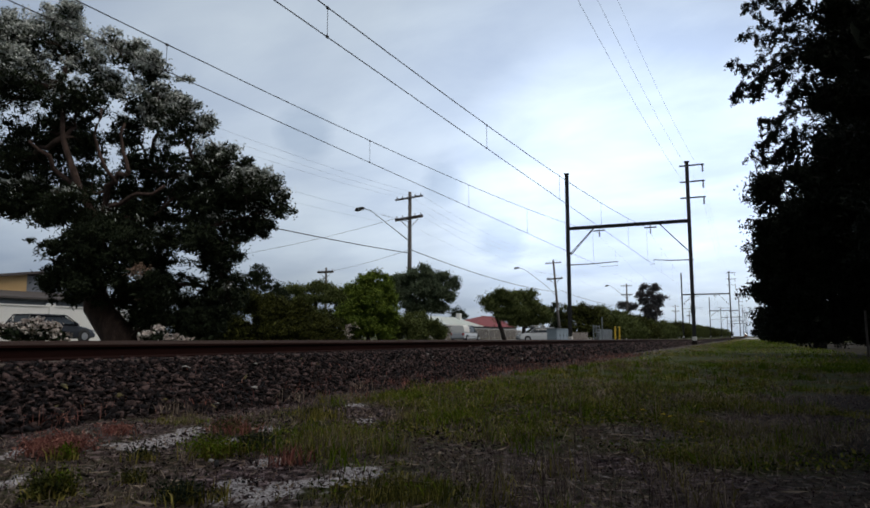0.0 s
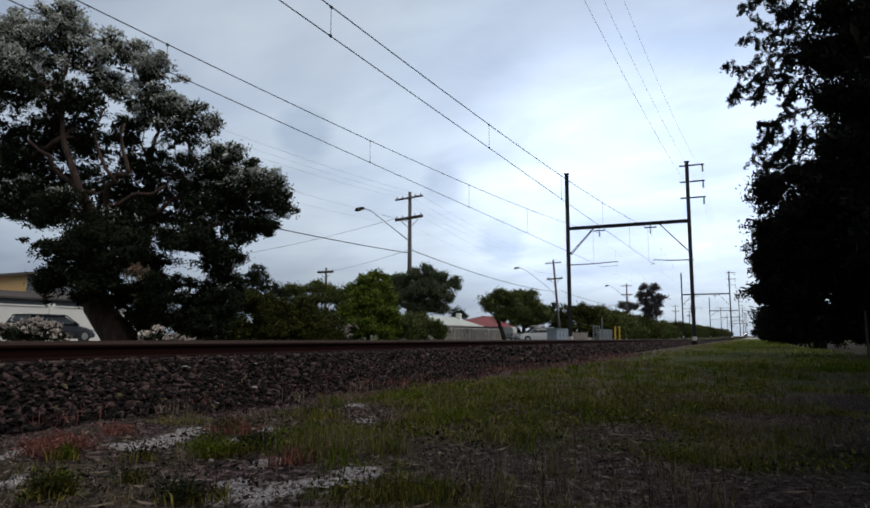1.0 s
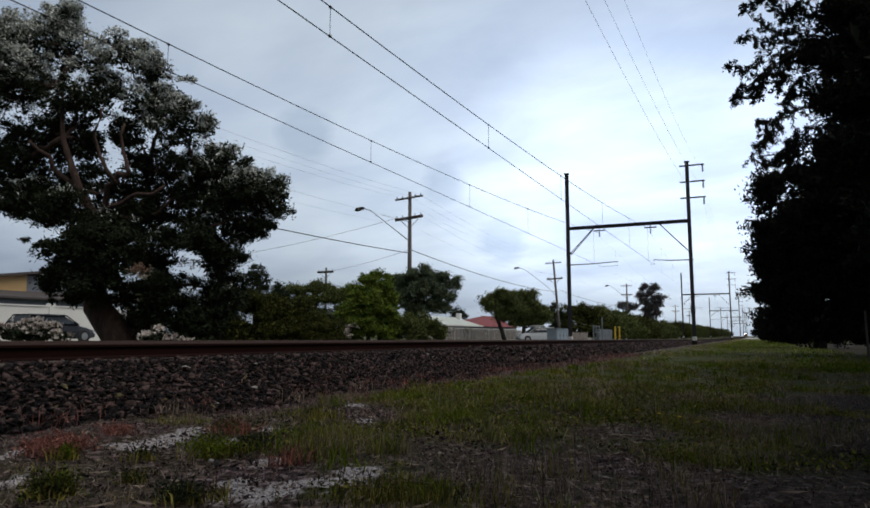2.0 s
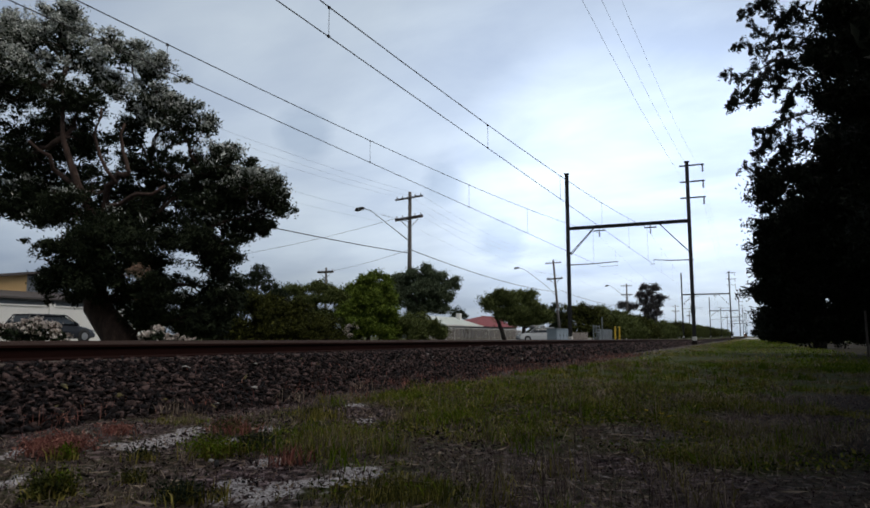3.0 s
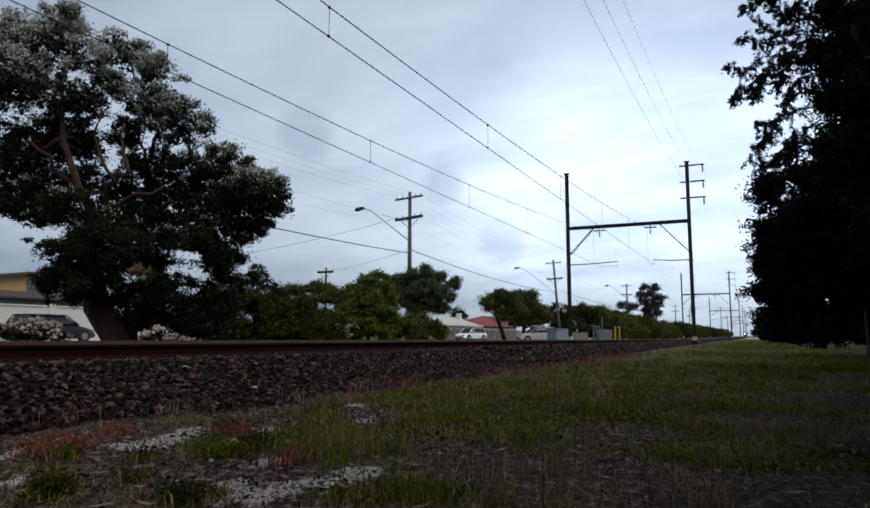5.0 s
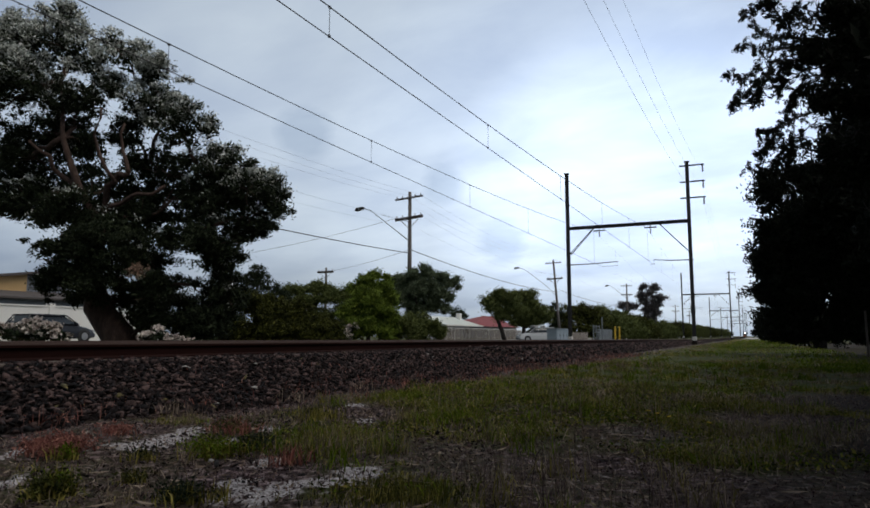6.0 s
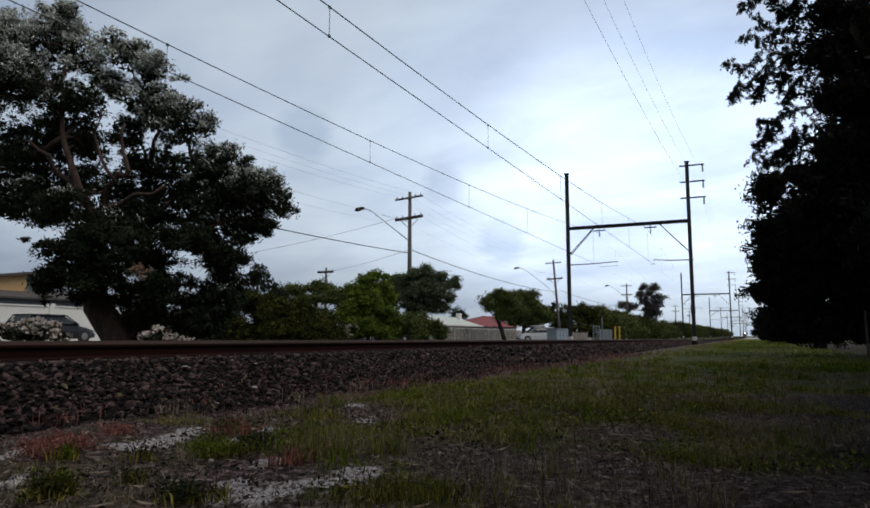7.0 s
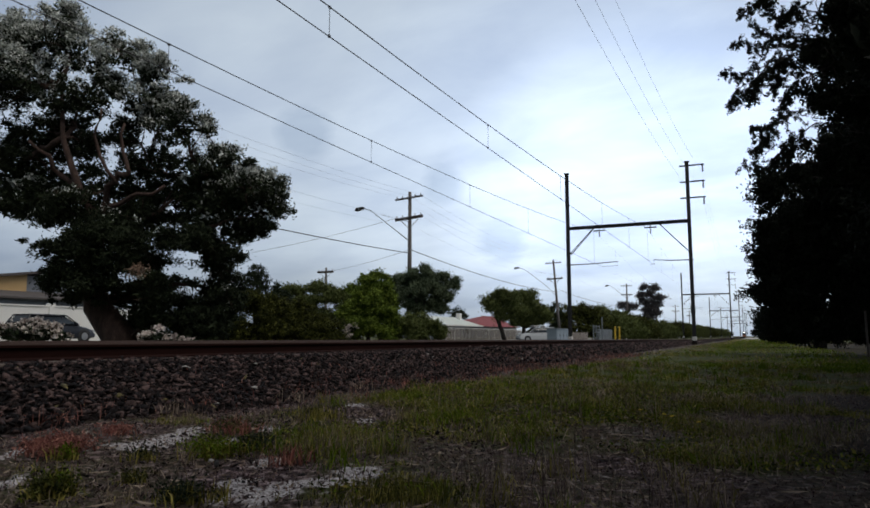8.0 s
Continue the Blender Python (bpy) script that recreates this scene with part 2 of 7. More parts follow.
M_TRIM = material("black_trim", [(0.02, 0.02, 0.02), (0.035, 0.035, 0.035)], 0.6, 5, 40, 0.1)


# ---------------------------------------------------------------- mesh tools
def fast_mesh(name, verts, faces, mats=(), index=None):
    verts, faces = np.asarray(verts, dtype=np.float32), np.asarray(faces, dtype=np.int32)
    me = bpy.data.meshes.new(name)
    m, k = faces.shape
    me.vertices.add(len(verts))
    me.vertices.foreach_set("co", verts.ravel())
    me.loops.add(m * k)
    me.loops.foreach_set("vertex_index", faces.ravel())
    me.polygons.add(m)
    me.polygons.foreach_set("loop_start", np.arange(0, m * k, k, dtype=np.int32))
    for mt in mats:
        me.materials.append(mt)
    if index is not None:
        me.polygons.foreach_set("material_index", np.asarray(index, dtype=np.int32))
    me.update(calc_edges=True)
    me.validate()
    return me


def part(name, bm, mat, parent=None, label="", smooth=False, bevel=0.0):
    """Links a bmesh (or mesh) as one object under a thing or a part."""
    if isinstance(bm, bmesh.types.BMesh):
        if bevel:
            bmesh.ops.bevel(bm, geom=bm.edges[:], offset=bevel, segments=2, affect="EDGES", clamp_overlap=True)
        bmesh.ops.recalc_face_normals(bm, faces=bm.faces[:])
        me = bpy.data.meshes.new(name)
        bm.to_mesh(me)
        bm.free()
    else:
        me = bm
    if not me.materials:
        me.materials.append(mat)
    if smooth:
        me.polygons.foreach_set("use_smooth", [True] * len(me.polygons))
    ob = new(name, me)
    if parent:
        ob.parent = parent
    if label:
        tagged(ob, label)
    return ob


def thing(name, m, label, category, group="", kind=""):
    ob = new(name)
    ob.matrix_world = m
    return tagged(ob, label, category, group, kind)


def box(bm, x0, x1, y0, y1, z0, z1):
    vs = [bm.verts.new(p) for p in ((x0, y0, z0), (x1, y0, z0), (x1, y1, z0), (x0, y1, z0), (x0, y0, z1), (x1, y0, z1), (x1, y1, z1), (x0, y1, z1))]
    for f in ((3, 2, 1, 0), (4, 5, 6, 7), (0, 1, 5, 4), (1, 2, 6, 5), (2, 3, 7, 6), (3, 0, 4, 7)):
        bm.faces.new([vs[i] for i in f])
    return bm


def boxed(x0, x1, y0, y1, z0, z1):
    return box(bmesh.new(), x0, x1, y0, y1, z0, z1)


def tube(bm, points, radii, sides=8):
    """A tapered tube along points."""
    points = [Vector(p) for p in points]
    rings = []
    for i, p in enumerate(points):
        a, b = points[max(0, i - 1)], points[min(len(points) - 1, i + 1)]
        t = (b - a).normalized()
        side = t.cross(Vector((0.31, 0.17, 0.93)) if abs(t.z) < 0.9 else Vector((1, 0.2, 0))).normalized()
        up = t.cross(side)
        r = radii[i] if isinstance(radii, (list, tuple)) else radii
        rings.append([bm.verts.new(p + (side * math.cos(k * math.tau / sides) + up * math.sin(k * math.tau / sides)) * r) for k in range(sides)])
    for a, b in zip(rings, rings[1:]):
        for k in range(sides):
            bm.faces.new((a[k], a[(k + 1) % sides], b[(k + 1) % sides], b[k]))
    bm.faces.new(rings[0][::-1])
    bm.faces.new(rings[-1])
    return bm


def tubed(points, radii, sides=8):
    return tube(bmesh.new(), points, radii, sides)


def extruded(profile, y0, y1, cuts=1, grade=0.0):
    """A closed profile in x and z, drawn out along y, following the grade of the line."""
    bm = bmesh.new()
    rows = [[bm.verts.new((x, y0 + (y1 - y0) * i / cuts, z - grade * fall(y0 + (y1 - y0) * i / cuts))) for x, z in profile] for i in range(cuts + 1)]
    k = len(profile)
    for a, b in zip(rows, rows[1:]):
        for i in range(k):
            bm.faces.new((a[i], a[(i + 1) % k], b[(i + 1) % k], b[i]))
    bm.faces.new(rows[0][::-1])
    bm.faces.new(rows[-1])
    return bm


# ---------------------------------------------------------------- leaves
def unit(a):
    return a / (np.linalg.norm(a, axis=1)[:, None] + 1e-9)


def leaf_mesh(name, rng, centre_pts, length, width, mats, index, upward=0.3, out=None):
    """Folded leaf blades round the given points (n, 3), leaning the way of out."""
    n = len(centre_pts)
    d = rng.normal(size=(n, 3))
    if out is not None:
        d = 0.75 * d + out
    d[:, 2] += upward
    d = unit(d)
    s = unit(np.cross(d, rng.normal(size=(n, 3))))
    nn = np.cross(d, s)
    ln = (length * rng.uniform(0.6, 1.3, n))[:, None]
    wd = (width * rng.uniform(0.7, 1.2, n))[:, None]
    base = centre_pts - d * ln * 0.5
    tip = centre_pts + d * ln * 0.5 - nn * ln * 0.12
    a = centre_pts + s * wd * 0.5 + nn * wd * 0.18
    b = centre_pts - s * wd * 0.5 + nn * wd * 0.18
    verts = np.stack([base, a, tip, b], 1).reshape(-1, 3)
    o = np.arange(n)[:, None] * 4
    faces = np.concatenate([o + [0, 1, 2], o + [0, 2, 3]], 1).reshape(-1, 3)
    return fast_mesh(name, verts, faces, mats, np.repeat(index, 2) if index is not None else None)


def clump_points(rng, radius, clumps, leaves, spread, squash=0.85, fill=0.45):
    """Leaf tufts gathered into rounded pads in the shell of an uneven ball.
    Gives the leaf points, the way each tuft faces, and the height of each leaf in its pad."""
    k = int(np.clip(round(clumps / 7), 6, 48))
    pc = unit(rng.normal(size=(k, 3))) * (radius * 0.86 * (1 - fill * rng.random(k) ** 1.3))[:, None]
    pc[:, 2] *= squash
    pr = radius * rng.uniform(0.26, 0.48, k)
    pick = rng.choice(k, clumps, p=pr ** 2 / (pr ** 2).sum())
    e = unit(rng.normal(size=(clumps, 3)))
    e[:, 2] = np.where(e[:, 2] < -0.25, -0.6 * e[:, 2], e[:, 2])
    c = pc[pick] + e * (pr[pick] * rng.uniform(0.55, 1.12, clumps))[:, None] * (1, 1, 0.72)
    loose = rng.random(clumps) < 0.3
    w = unit(rng.normal(size=(clumps, 3))) * (radius * (1 - fill * rng.random(clumps)) * rng.uniform(0.8, 0.98, clumps))[:, None] * (1, 1, squash)
    c[loose] = w[loose]
    pts = c[:, None, :] + rng.normal(size=(clumps, leaves, 3)) * (spread, spread, spread * 0.7) * rng.uniform(0.5, 1.3, (clumps, 1, 1))
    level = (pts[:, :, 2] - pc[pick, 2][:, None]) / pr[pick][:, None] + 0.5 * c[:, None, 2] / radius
    return pts.reshape(-1, 3), np.repeat(e, leaves, 0), level.ravel()


SWAYING = []


def foliage(parent, at, radius, rng, mats, clumps, leaves, length, width, spread, squash=0.85, fill=0.45, top_share=0.0, sway=0.05, upward=0.3, core=0.25):
    """One rigid mass of leaves of a crown. mats: main tone, and second tone for the upper side of its tufts."""
    pts, out, level = clump_points(rng, radius, clumps, leaves, spread, squash, fill)
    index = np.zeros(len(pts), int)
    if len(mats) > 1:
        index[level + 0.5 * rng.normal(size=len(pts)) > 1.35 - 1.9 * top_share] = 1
    scale = np.ones(len(pts))
    k = int(len(pts) * core * 0.2)
    if k:
        inner = rng.normal(size=(k, 3))
        inner *= (radius * 0.66 * rng.random(k) ** 0.5 / np.linalg.norm(inner, axis=1))[:, None]
        inner[:, 2] *= squash
        pts, index, scale = np.concatenate([pts, inner]), np.concatenate([index, np.zeros(k, int)]), np.concatenate([scale, np.full(k, 1.8)])
        out = np.concatenate([out, np.zeros((k, 3))])
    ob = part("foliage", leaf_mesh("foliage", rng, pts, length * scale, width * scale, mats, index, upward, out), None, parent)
    ob.location = at
    tagged(ob, kind="stuff")
    if sway:
        SWAYING.append((ob, Vector(at), sway, rng.uniform(0, 6.28), rng.uniform(2.6, 4.6)))
    return ob


def limb(rng, a, b, r0, r1, bend=0.25, n=6):
    """Points and radii of a crooked limb."""
    a, b = Vector(a), Vector(b)
    off = Vector(rng.normal(size=3)) * bend * (b - a).length * 0.35
    pts, rad = [], []
    for i in range(n + 1):
        t = i / n
        p = a.lerp(b, t) + off * math.sin(t * math.pi) + Vector(rng.normal(size=3)) * 0.03 * (b - a).length * (0 < i < n)
        pts.append(p)
        rad.append(r0 + (r1 - r0) * t)
    return pts, rad


def tree(name, base, trunk, blobs, label, category, mats, bark, seed, clumps=70, leaves=55, length=0.11, width=0.045, spread=0.2,
         top_share=0.0, sway=0.05, squash=0.85, fill=0.45, twigs=3, group="", upward=0.3, density=2.0, core=0.25, low_shade=0.0):
    """trunk: points (u, v, z) with radii; blobs: (u, v, z, radius), u across and v along the view from the base."""
    rng = np.random.default_rng(seed)
    t = thing(name, Matrix.Translation(base), label, category, group)
    place = lambda u, v, z: U * u + V * v + Vector((0, 0, z))
    tp = [place(*p[:3]) for p in trunk]
    tp[0].z -= fall(base[1]) if base[0] > -19 else 0.0
    part("trunk", tubed(tp, [p[3] for p in trunk], 12), bark, t, smooth=True)
    joints = list(tp)
    for u, v, z, r in sorted(blobs, key=lambda b: -b[3]):
        c = place(u, v, z)
        src = min(joints, key=lambda p: (p - c).length + 2.0 * max(0, p.z - c.z))
        r0 = max(0.015, 0.05 * r)
        pts, rad = limb(rng, src, c, r0 * 1.5, r0 * 0.5)
        bm = tubed(pts, rad, 7)
        for k in range(twigs):
            e = c + Vector(rng.normal(size=3)).normalized() * r * 0.8
            q, w = limb(rng, pts[3 + k % 3], e, r0 * 0.6, r0 * 0.15, 0.3, 4)
            tube(bm, q, w, 5)
        part("limb", bm, bark, t, smooth=True)
        joints.append(c)
        k = max(6, int(clumps * r ** density * (1.5 if low_shade and z < low_shade else 1.0)))
        # silver thins out low down and to the left: crown shade put into leaf tones
        share = top_share if not low_shade else top_share * (-0.5 + 1.5 * smooth01((z + 0.55 * max(u, 0.0) - low_shade - 0.6) / 4.5))
        if low_shade and u < -1.2 and z < 8.2:
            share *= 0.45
        foliage(t, c, r, rng, mats, k, leaves, length, width, spread, squash, fill, share, sway, upward, core)
    return t


# ---------------------------------------------------------------- ground
def smooth01(t):
    t = np.clip(t, 0, 1)
    return t * t * (3 - 2 * t)


def ground_z(x, y):
    """Height of the earth: a flat verge, the low bank of the line, the roadside and the house side."""
    x, y = np.asarray(x, float), np.asarray(y, float)
    z = 0.02 * np.sin(x * 1.7 + 0.6 * y) * np.cos(y * 0.9 - x) + 0.012 * np.sin(3.1 * x + 2.3 * y)
    z = z * smooth01((40 - np.abs(y)) / 30)
    bank = smooth01((-4.3 - x) / 1.4) * smooth01((x + 14.6) / 1.6)
    z = z + 0.2 * bank
    z = z - FALL(y) * smooth01((x + 19) / 4.5) * (1 - 0.75 * smooth01((x + 4.9) / 0.8))
    z = z - 0.08 * smooth01((-15 - x) / 3) + 0.36 * smooth01((-31.5 - x) / 4)
    return z


SAND = [(-3.16, 3.1, 0.11, 0.3), (-3.09, 2.82, 0.13, 0.18), (-3.17, 2.72, 0.08, 0.07), (-1.97, 2.28, 0.09, 0.1), (-1.73, 2.13, 0.2, 0.12), (-1.56, 2.36, 0.16, 0.07), (-1.56, 2.58, 0.11, 0.08), (-3.16, 5.14, 0.08, 0.08), (-2.57, 4.3, 0.08, 0.12), (-3.35, 2.24, 0.04, 0.14), (-2.75, 1.78, 0.05, 0.14), (-3.0, 3.75, 0.09, 0.1), (-2.85, 3.23, 0.04, 0.1), (-2.14, 2.68, 0.09, 0.13), (-1.37, 2.36, 0.06, 0.04)]


LATTICE = np.random.default_rng(91).random((128, 128))


def uneven(x, y, scale, octaves=3):
    """Smooth random field from 0 to 1 with the given number of cells to the metre."""
    total, weight = 0.0, 0.0
    for k in range(octaves):
        fx, fy = x * scale * 2.1 ** k + 17.3 * k, y * scale * 2.1 ** k + 5.7 * k
        ix, iy = np.floor(fx).astype(int), np.floor(fy).astype(int)
        tx, ty = smooth01(fx - ix), smooth01(fy - iy)
        c = lambda a, b: LATTICE[(ix + a) % 128, (iy + b) % 128]
        v = (c(0, 0) * (1 - tx) + c(1, 0) * tx) * (1 - ty) + (c(0, 1) * (1 - tx) + c(1, 1) * tx) * ty
        total, weight = total + v * 0.6 ** k, weight + 0.6 ** k
    return np.clip(0.5 + (total / weight - 0.5) * 1.5, 0, 1)


def spots(x, y, places):
    """Soft oval spots, each (across, along, half width, half length)."""
    s = np.zeros_like(np.asarray(x, float))
    for u0, v0, ru, rv in places:
        q = np.sqrt(((x * U.x + y * U.y - u0) / ru) ** 2 + ((x * V.x + y * V.y - v0) / rv) ** 2)
        s = np.maximum(s, smooth01(1.5 - q))
    return s


GREEN = [(-0.62, 4.1, 0.26, 0.4), (0.3, 4.8, 0.6, 0.6), (-0.15, 2.65, 0.34, 0.2), (1.2, 5.4, 0.5, 0.7), (0.0, 6.2, 0.5, 0.6), (1.7, 3.6, 0.5, 0.4)]
BARE = [(0.75, 3.0, 0.5, 0.3), (0.25, 3.1, 0.3, 0.25), (3.7, 6.6, 0.7, 0.9), (1.5, 2.7, 0.4, 0.25), (2.6, 5.0, 0.5, 0.5), (0.05, 3.5, 0.42, 0.26), (0.5, 2.72, 0.32, 0.24), (0.78, 3.25, 0.26, 0.34), (-1.0, 3.1, 0.4, 0.3), (-0.62, 5.5, 0.35, 0.5), (1.2, 4.3, 0.3, 0.25)]


def sand_at(x, y):
    s = np.zeros_like(x)
    wob = 1.9 * (uneven(x, y, 3.5, 4) - 0.5)
    for cx, cy, rx, ry in SAND:
        a, b = (x - cx), (y - cy)
        u, v = a * U.x + b * U.y, a * V.x + b * V.y
        q = np.sqrt((u / rx) ** 2 + (v / (ry * 1.6)) ** 2)
        s = np.maximum(s, smooth01(1.4 - q + 0.4 * wob))
    return s


def build_ground():
    def steps(near, step, grow, far):
        out, d, p = [], step, near
        while p < far:
            p += d
            d *= grow
            out.append(p)
        return out
    fine_x = np.arange(-4.6, 1.6, 0.04)
    xs = np.array([-v for v in steps(4.6, 0.1, 1.13, 3000)][::-1] + list(fine_x) + steps(1.6, 0.08, 1.16, 3000))
    fine_y = np.arange(1.3, 6.0, 0.04)
    ys = np.array([-v for v in steps(-1.3, 0.15, 1.25, 1500)][::-1] + list(fine_y) + steps(6.0, 0.06, 1.07, 3500))
    X, Y = np.meshgrid(xs, ys)
    Z = ground_z(X, Y)
    rng = np.random.default_rng(5)
    near = (X > -4.7) & (X < 1.7) & (Y > 1.2) & (Y < 6.2)
    Z = Z + near * rng.normal(size=X.shape) * 0.004
    verts = np.stack([X, Y, Z], -1).reshape(-1, 3)
    w = len(xs)
    i = (np.arange(len(ys) - 1)[:, None] * w + np.arange(w - 1)[None]).ravel()
    faces = np.stack([i, i + 1, i + w + 1, i + w], 1)
    m = bpy.data.materials.new("verge_soil")
    m.use_nodes = True
    n, ln = m.node_tree.nodes, m.node_tree.links
    b = n["Principled BSDF"]
    b.inputs["Roughness"].default_value, b.inputs["Specular IOR Level"].default_value = 0.95, 0.15
    tc = n.new("ShaderNodeTexCoord")

    def tex(scale, detail=4):
        t = n.new("ShaderNodeTexNoise")
        t.inputs["Scale"].default_value, t.inputs["Detail"].default_value = scale, detail
        ln.new(tc.outputs["Object"], t.inputs["Vector"])
        return t.outputs["Fac"]

    def ramp(f, stops):
        r = n.new("ShaderNodeValToRGB")
        el = r.color_ramp.elements
        while len(el) < len(stops):
            el.new(0.5)
        for e, (p, c) in zip(el, stops):
            e.position, e.color = p, (*c, 1)
        ln.new(f, r.inputs[0])
        return r.outputs[0]

    def mix(f, a, c):
        k = n.new("ShaderNodeMix")
        k.data_type = "RGBA"
        ln.new(f, k.inputs[0])
        ln.new(a, k.inputs[6])
        ln.new(c, k.inputs[7])
        return k.outputs[2]
    soil = ramp(tex(26, 6), [(0.38, (0.014, 0.0084, 0.0092)), (0.53, (0.068, 0.044, 0.046)), (0.68, (0.30, 0.226, 0.228))])
    turf = ramp(tex(9, 6), [(0.3, (0.014, 0.018, 0.003)), (0.5, (0.04, 0.046, 0.007)), (0.72, (0.085, 0.09, 0.016))])
    sand = ramp(tex(60, 6), [(0.35, (0.14, 0.122, 0.122)), (0.5, (0.31, 0.285, 0.285)), (0.65, (0.48, 0.455, 0.455))])
    cover = ramp(tex(0.9, 5), [(0.42, (0, 0, 0)), (0.55, (1, 1, 1))])
    at = n.new("ShaderNodeAttribute")
    at.attribute_name = "sand"
    ga = n.new("ShaderNodeAttribute")
    ga.attribute_name = "turf"
    tm = n.new("ShaderNodeMath")
    tm.operation, tm.use_clamp = "MULTIPLY_ADD", True
    ln.new(cover, tm.inputs[0])
    tm.inputs[1].default_value = 0.35
    ln.new(ga.outputs["Fac"], tm.inputs[2])
    fray = n.new("ShaderNodeMath")
    fray.operation = "MULTIPLY_ADD"
    ln.new(tex(13, 8), fray.inputs[0])
    fray.inputs[1].default_value = 1.7
    less = n.new("ShaderNodeMath")
    less.operation = "ADD"
    ln.new(at.outputs["Fac"], less.inputs[0])
    less.inputs[1].default_value = -0.8
    ln.new(less.outputs[0], fray.inputs[2])
    col = mix(ramp(fray.outputs[0], [(0.25, (0, 0, 0)), (0.55, (1, 1, 1))]), mix(tm.outputs[0], soil, turf), sand)
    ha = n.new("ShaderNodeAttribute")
    ha.attribute_name = "litter_shade"
    # near-black litter tones that also carry the evergreens' shade
    shaded_litter = ramp(tex(30, 6), [(0.36, (0.005, 0.0032, 0.0028)), (0.53, (0.018, 0.0115, 0.009)), (0.7, (0.07, 0.046, 0.036))])
    col = mix(ha.outputs["Fac"], col, shaded_litter)
    ln.new(col, b.inputs["Base Color"])
    bp = n.new("ShaderNodeBump")
    bp.inputs["Strength"].default_value, bp.inputs["Distance"].default_value = 0.7, 0.02
    ln.new(tex(45, 6), bp.inputs["Height"])
    ln.new(bp.outputs[0], b.inputs["Normal"])
    me = fast_mesh("ground", verts, faces, [m])
    a = me.attributes.new("sand", "FLOAT", "POINT")
    a.data.foreach_set("value", sand_at(X, Y).ravel().astype(np.float32))
    a = me.attributes.new("turf", "FLOAT", "POINT")
    a.data.foreach_set("value", turf_at(X, Y).ravel().astype(np.float32))
    a = me.attributes.new("litter_shade", "FLOAT", "POINT")
    a.data.foreach_set("value", litter_shade_at(X, Y).ravel().astype(np.float32))
    ob = new("ground", me)
    tagged(ob, "dark soil verge with sandy patches and thin turf", "ground", kind="structure")
    return ob


def litter_shade_at(x, y):
    """Dark brown litter on the evergreens' side, close by, with tree shade painted in."""
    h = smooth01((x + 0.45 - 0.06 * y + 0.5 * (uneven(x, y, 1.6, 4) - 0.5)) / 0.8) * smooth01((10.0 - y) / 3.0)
    # farther on, a dark band paints the shade under the trees
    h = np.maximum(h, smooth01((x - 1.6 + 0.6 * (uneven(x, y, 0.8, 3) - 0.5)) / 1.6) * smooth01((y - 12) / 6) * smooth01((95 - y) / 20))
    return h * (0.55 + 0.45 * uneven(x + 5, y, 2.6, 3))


def turf_at(x, y):
    """How green the verge is: bare beside the ballast and close by, greener further along."""
    g = smooth01((y - 2.4) / 4.5) * 0.9 + 0.1
    g = g + 0.9 * (uneven(x, y, 1.1) - 0.5) * smooth01((14 - y) / 8)
    g = g + 0.75 * spots(x, y, GREEN) - 0.8 * spots(x, y, BARE)
    g = g * smooth01((x + 3.9 + 0.15 * np.sin(2 * y)) / 0.9)
    g = np.where(x < -14, 0.8, g) - 0.35 * litter_shade_at(x, y)
    return np.clip(g, 0, 1)


build_ground()



def build_path():
    """A pale gravel service path on the verge, far along the line."""
    ys = np.linspace(112, 420, 60)
    edge = 0.25 * np.sin(ys * 0.21)
    a = np.stack([-2.9 + edge, ys, ground_z(-2.9 + edge, ys) + 0.02], 1)
    b = np.stack([2.2 + 0.05 * (ys - 112) - edge, ys, ground_z(2.2 + 0.05 * (ys - 112) - edge, ys) + 0.02], 1)
    i = np.arange(len(ys) - 1)
    faces = np.stack([2 * i, 2 * i + 1, 2 * i + 3, 2 * i + 2], 1)
    me = fast_mesh("path", np.stack([a, b], 1).reshape(-1, 3), faces, [M_CONCRETE])
    tagged(new("path", me), "pale gravel service path along the railway", "path", kind="structure")


build_path()
ROAD_X0, ROAD_X1 = -31.5, -23.6


def build_road():
    part("road", extruded([(ROAD_X0, -0.12), (ROAD_X1, -0.12), (ROAD_X1, 0.03), (-27.5, 0.09), (ROAD_X0, 0.03)], -150, 900, 60), M_ASPHALT)
    tagged(bpy.data.objects["road"], "dark grey asphalt street beside the railway", "road", kind="structure")
    for x in (ROAD_X0 - 0.3, ROAD_X1):
        k = part("kerb", extruded([(x, -0.2), (x + 0.3, -0.2), (x + 0.3, 0.16), (x + 0.03, 0.17), (x, 0.15)], -150, 900, 60), M_CONCRETE)
        tagged(k, "pale concrete kerb along the street", "kerb", kind="structure")


build_road()

# ---------------------------------------------------------------- railway
NEAR_X, FAR_X, RAIL_Z = -6.85, -10.8, 0.39


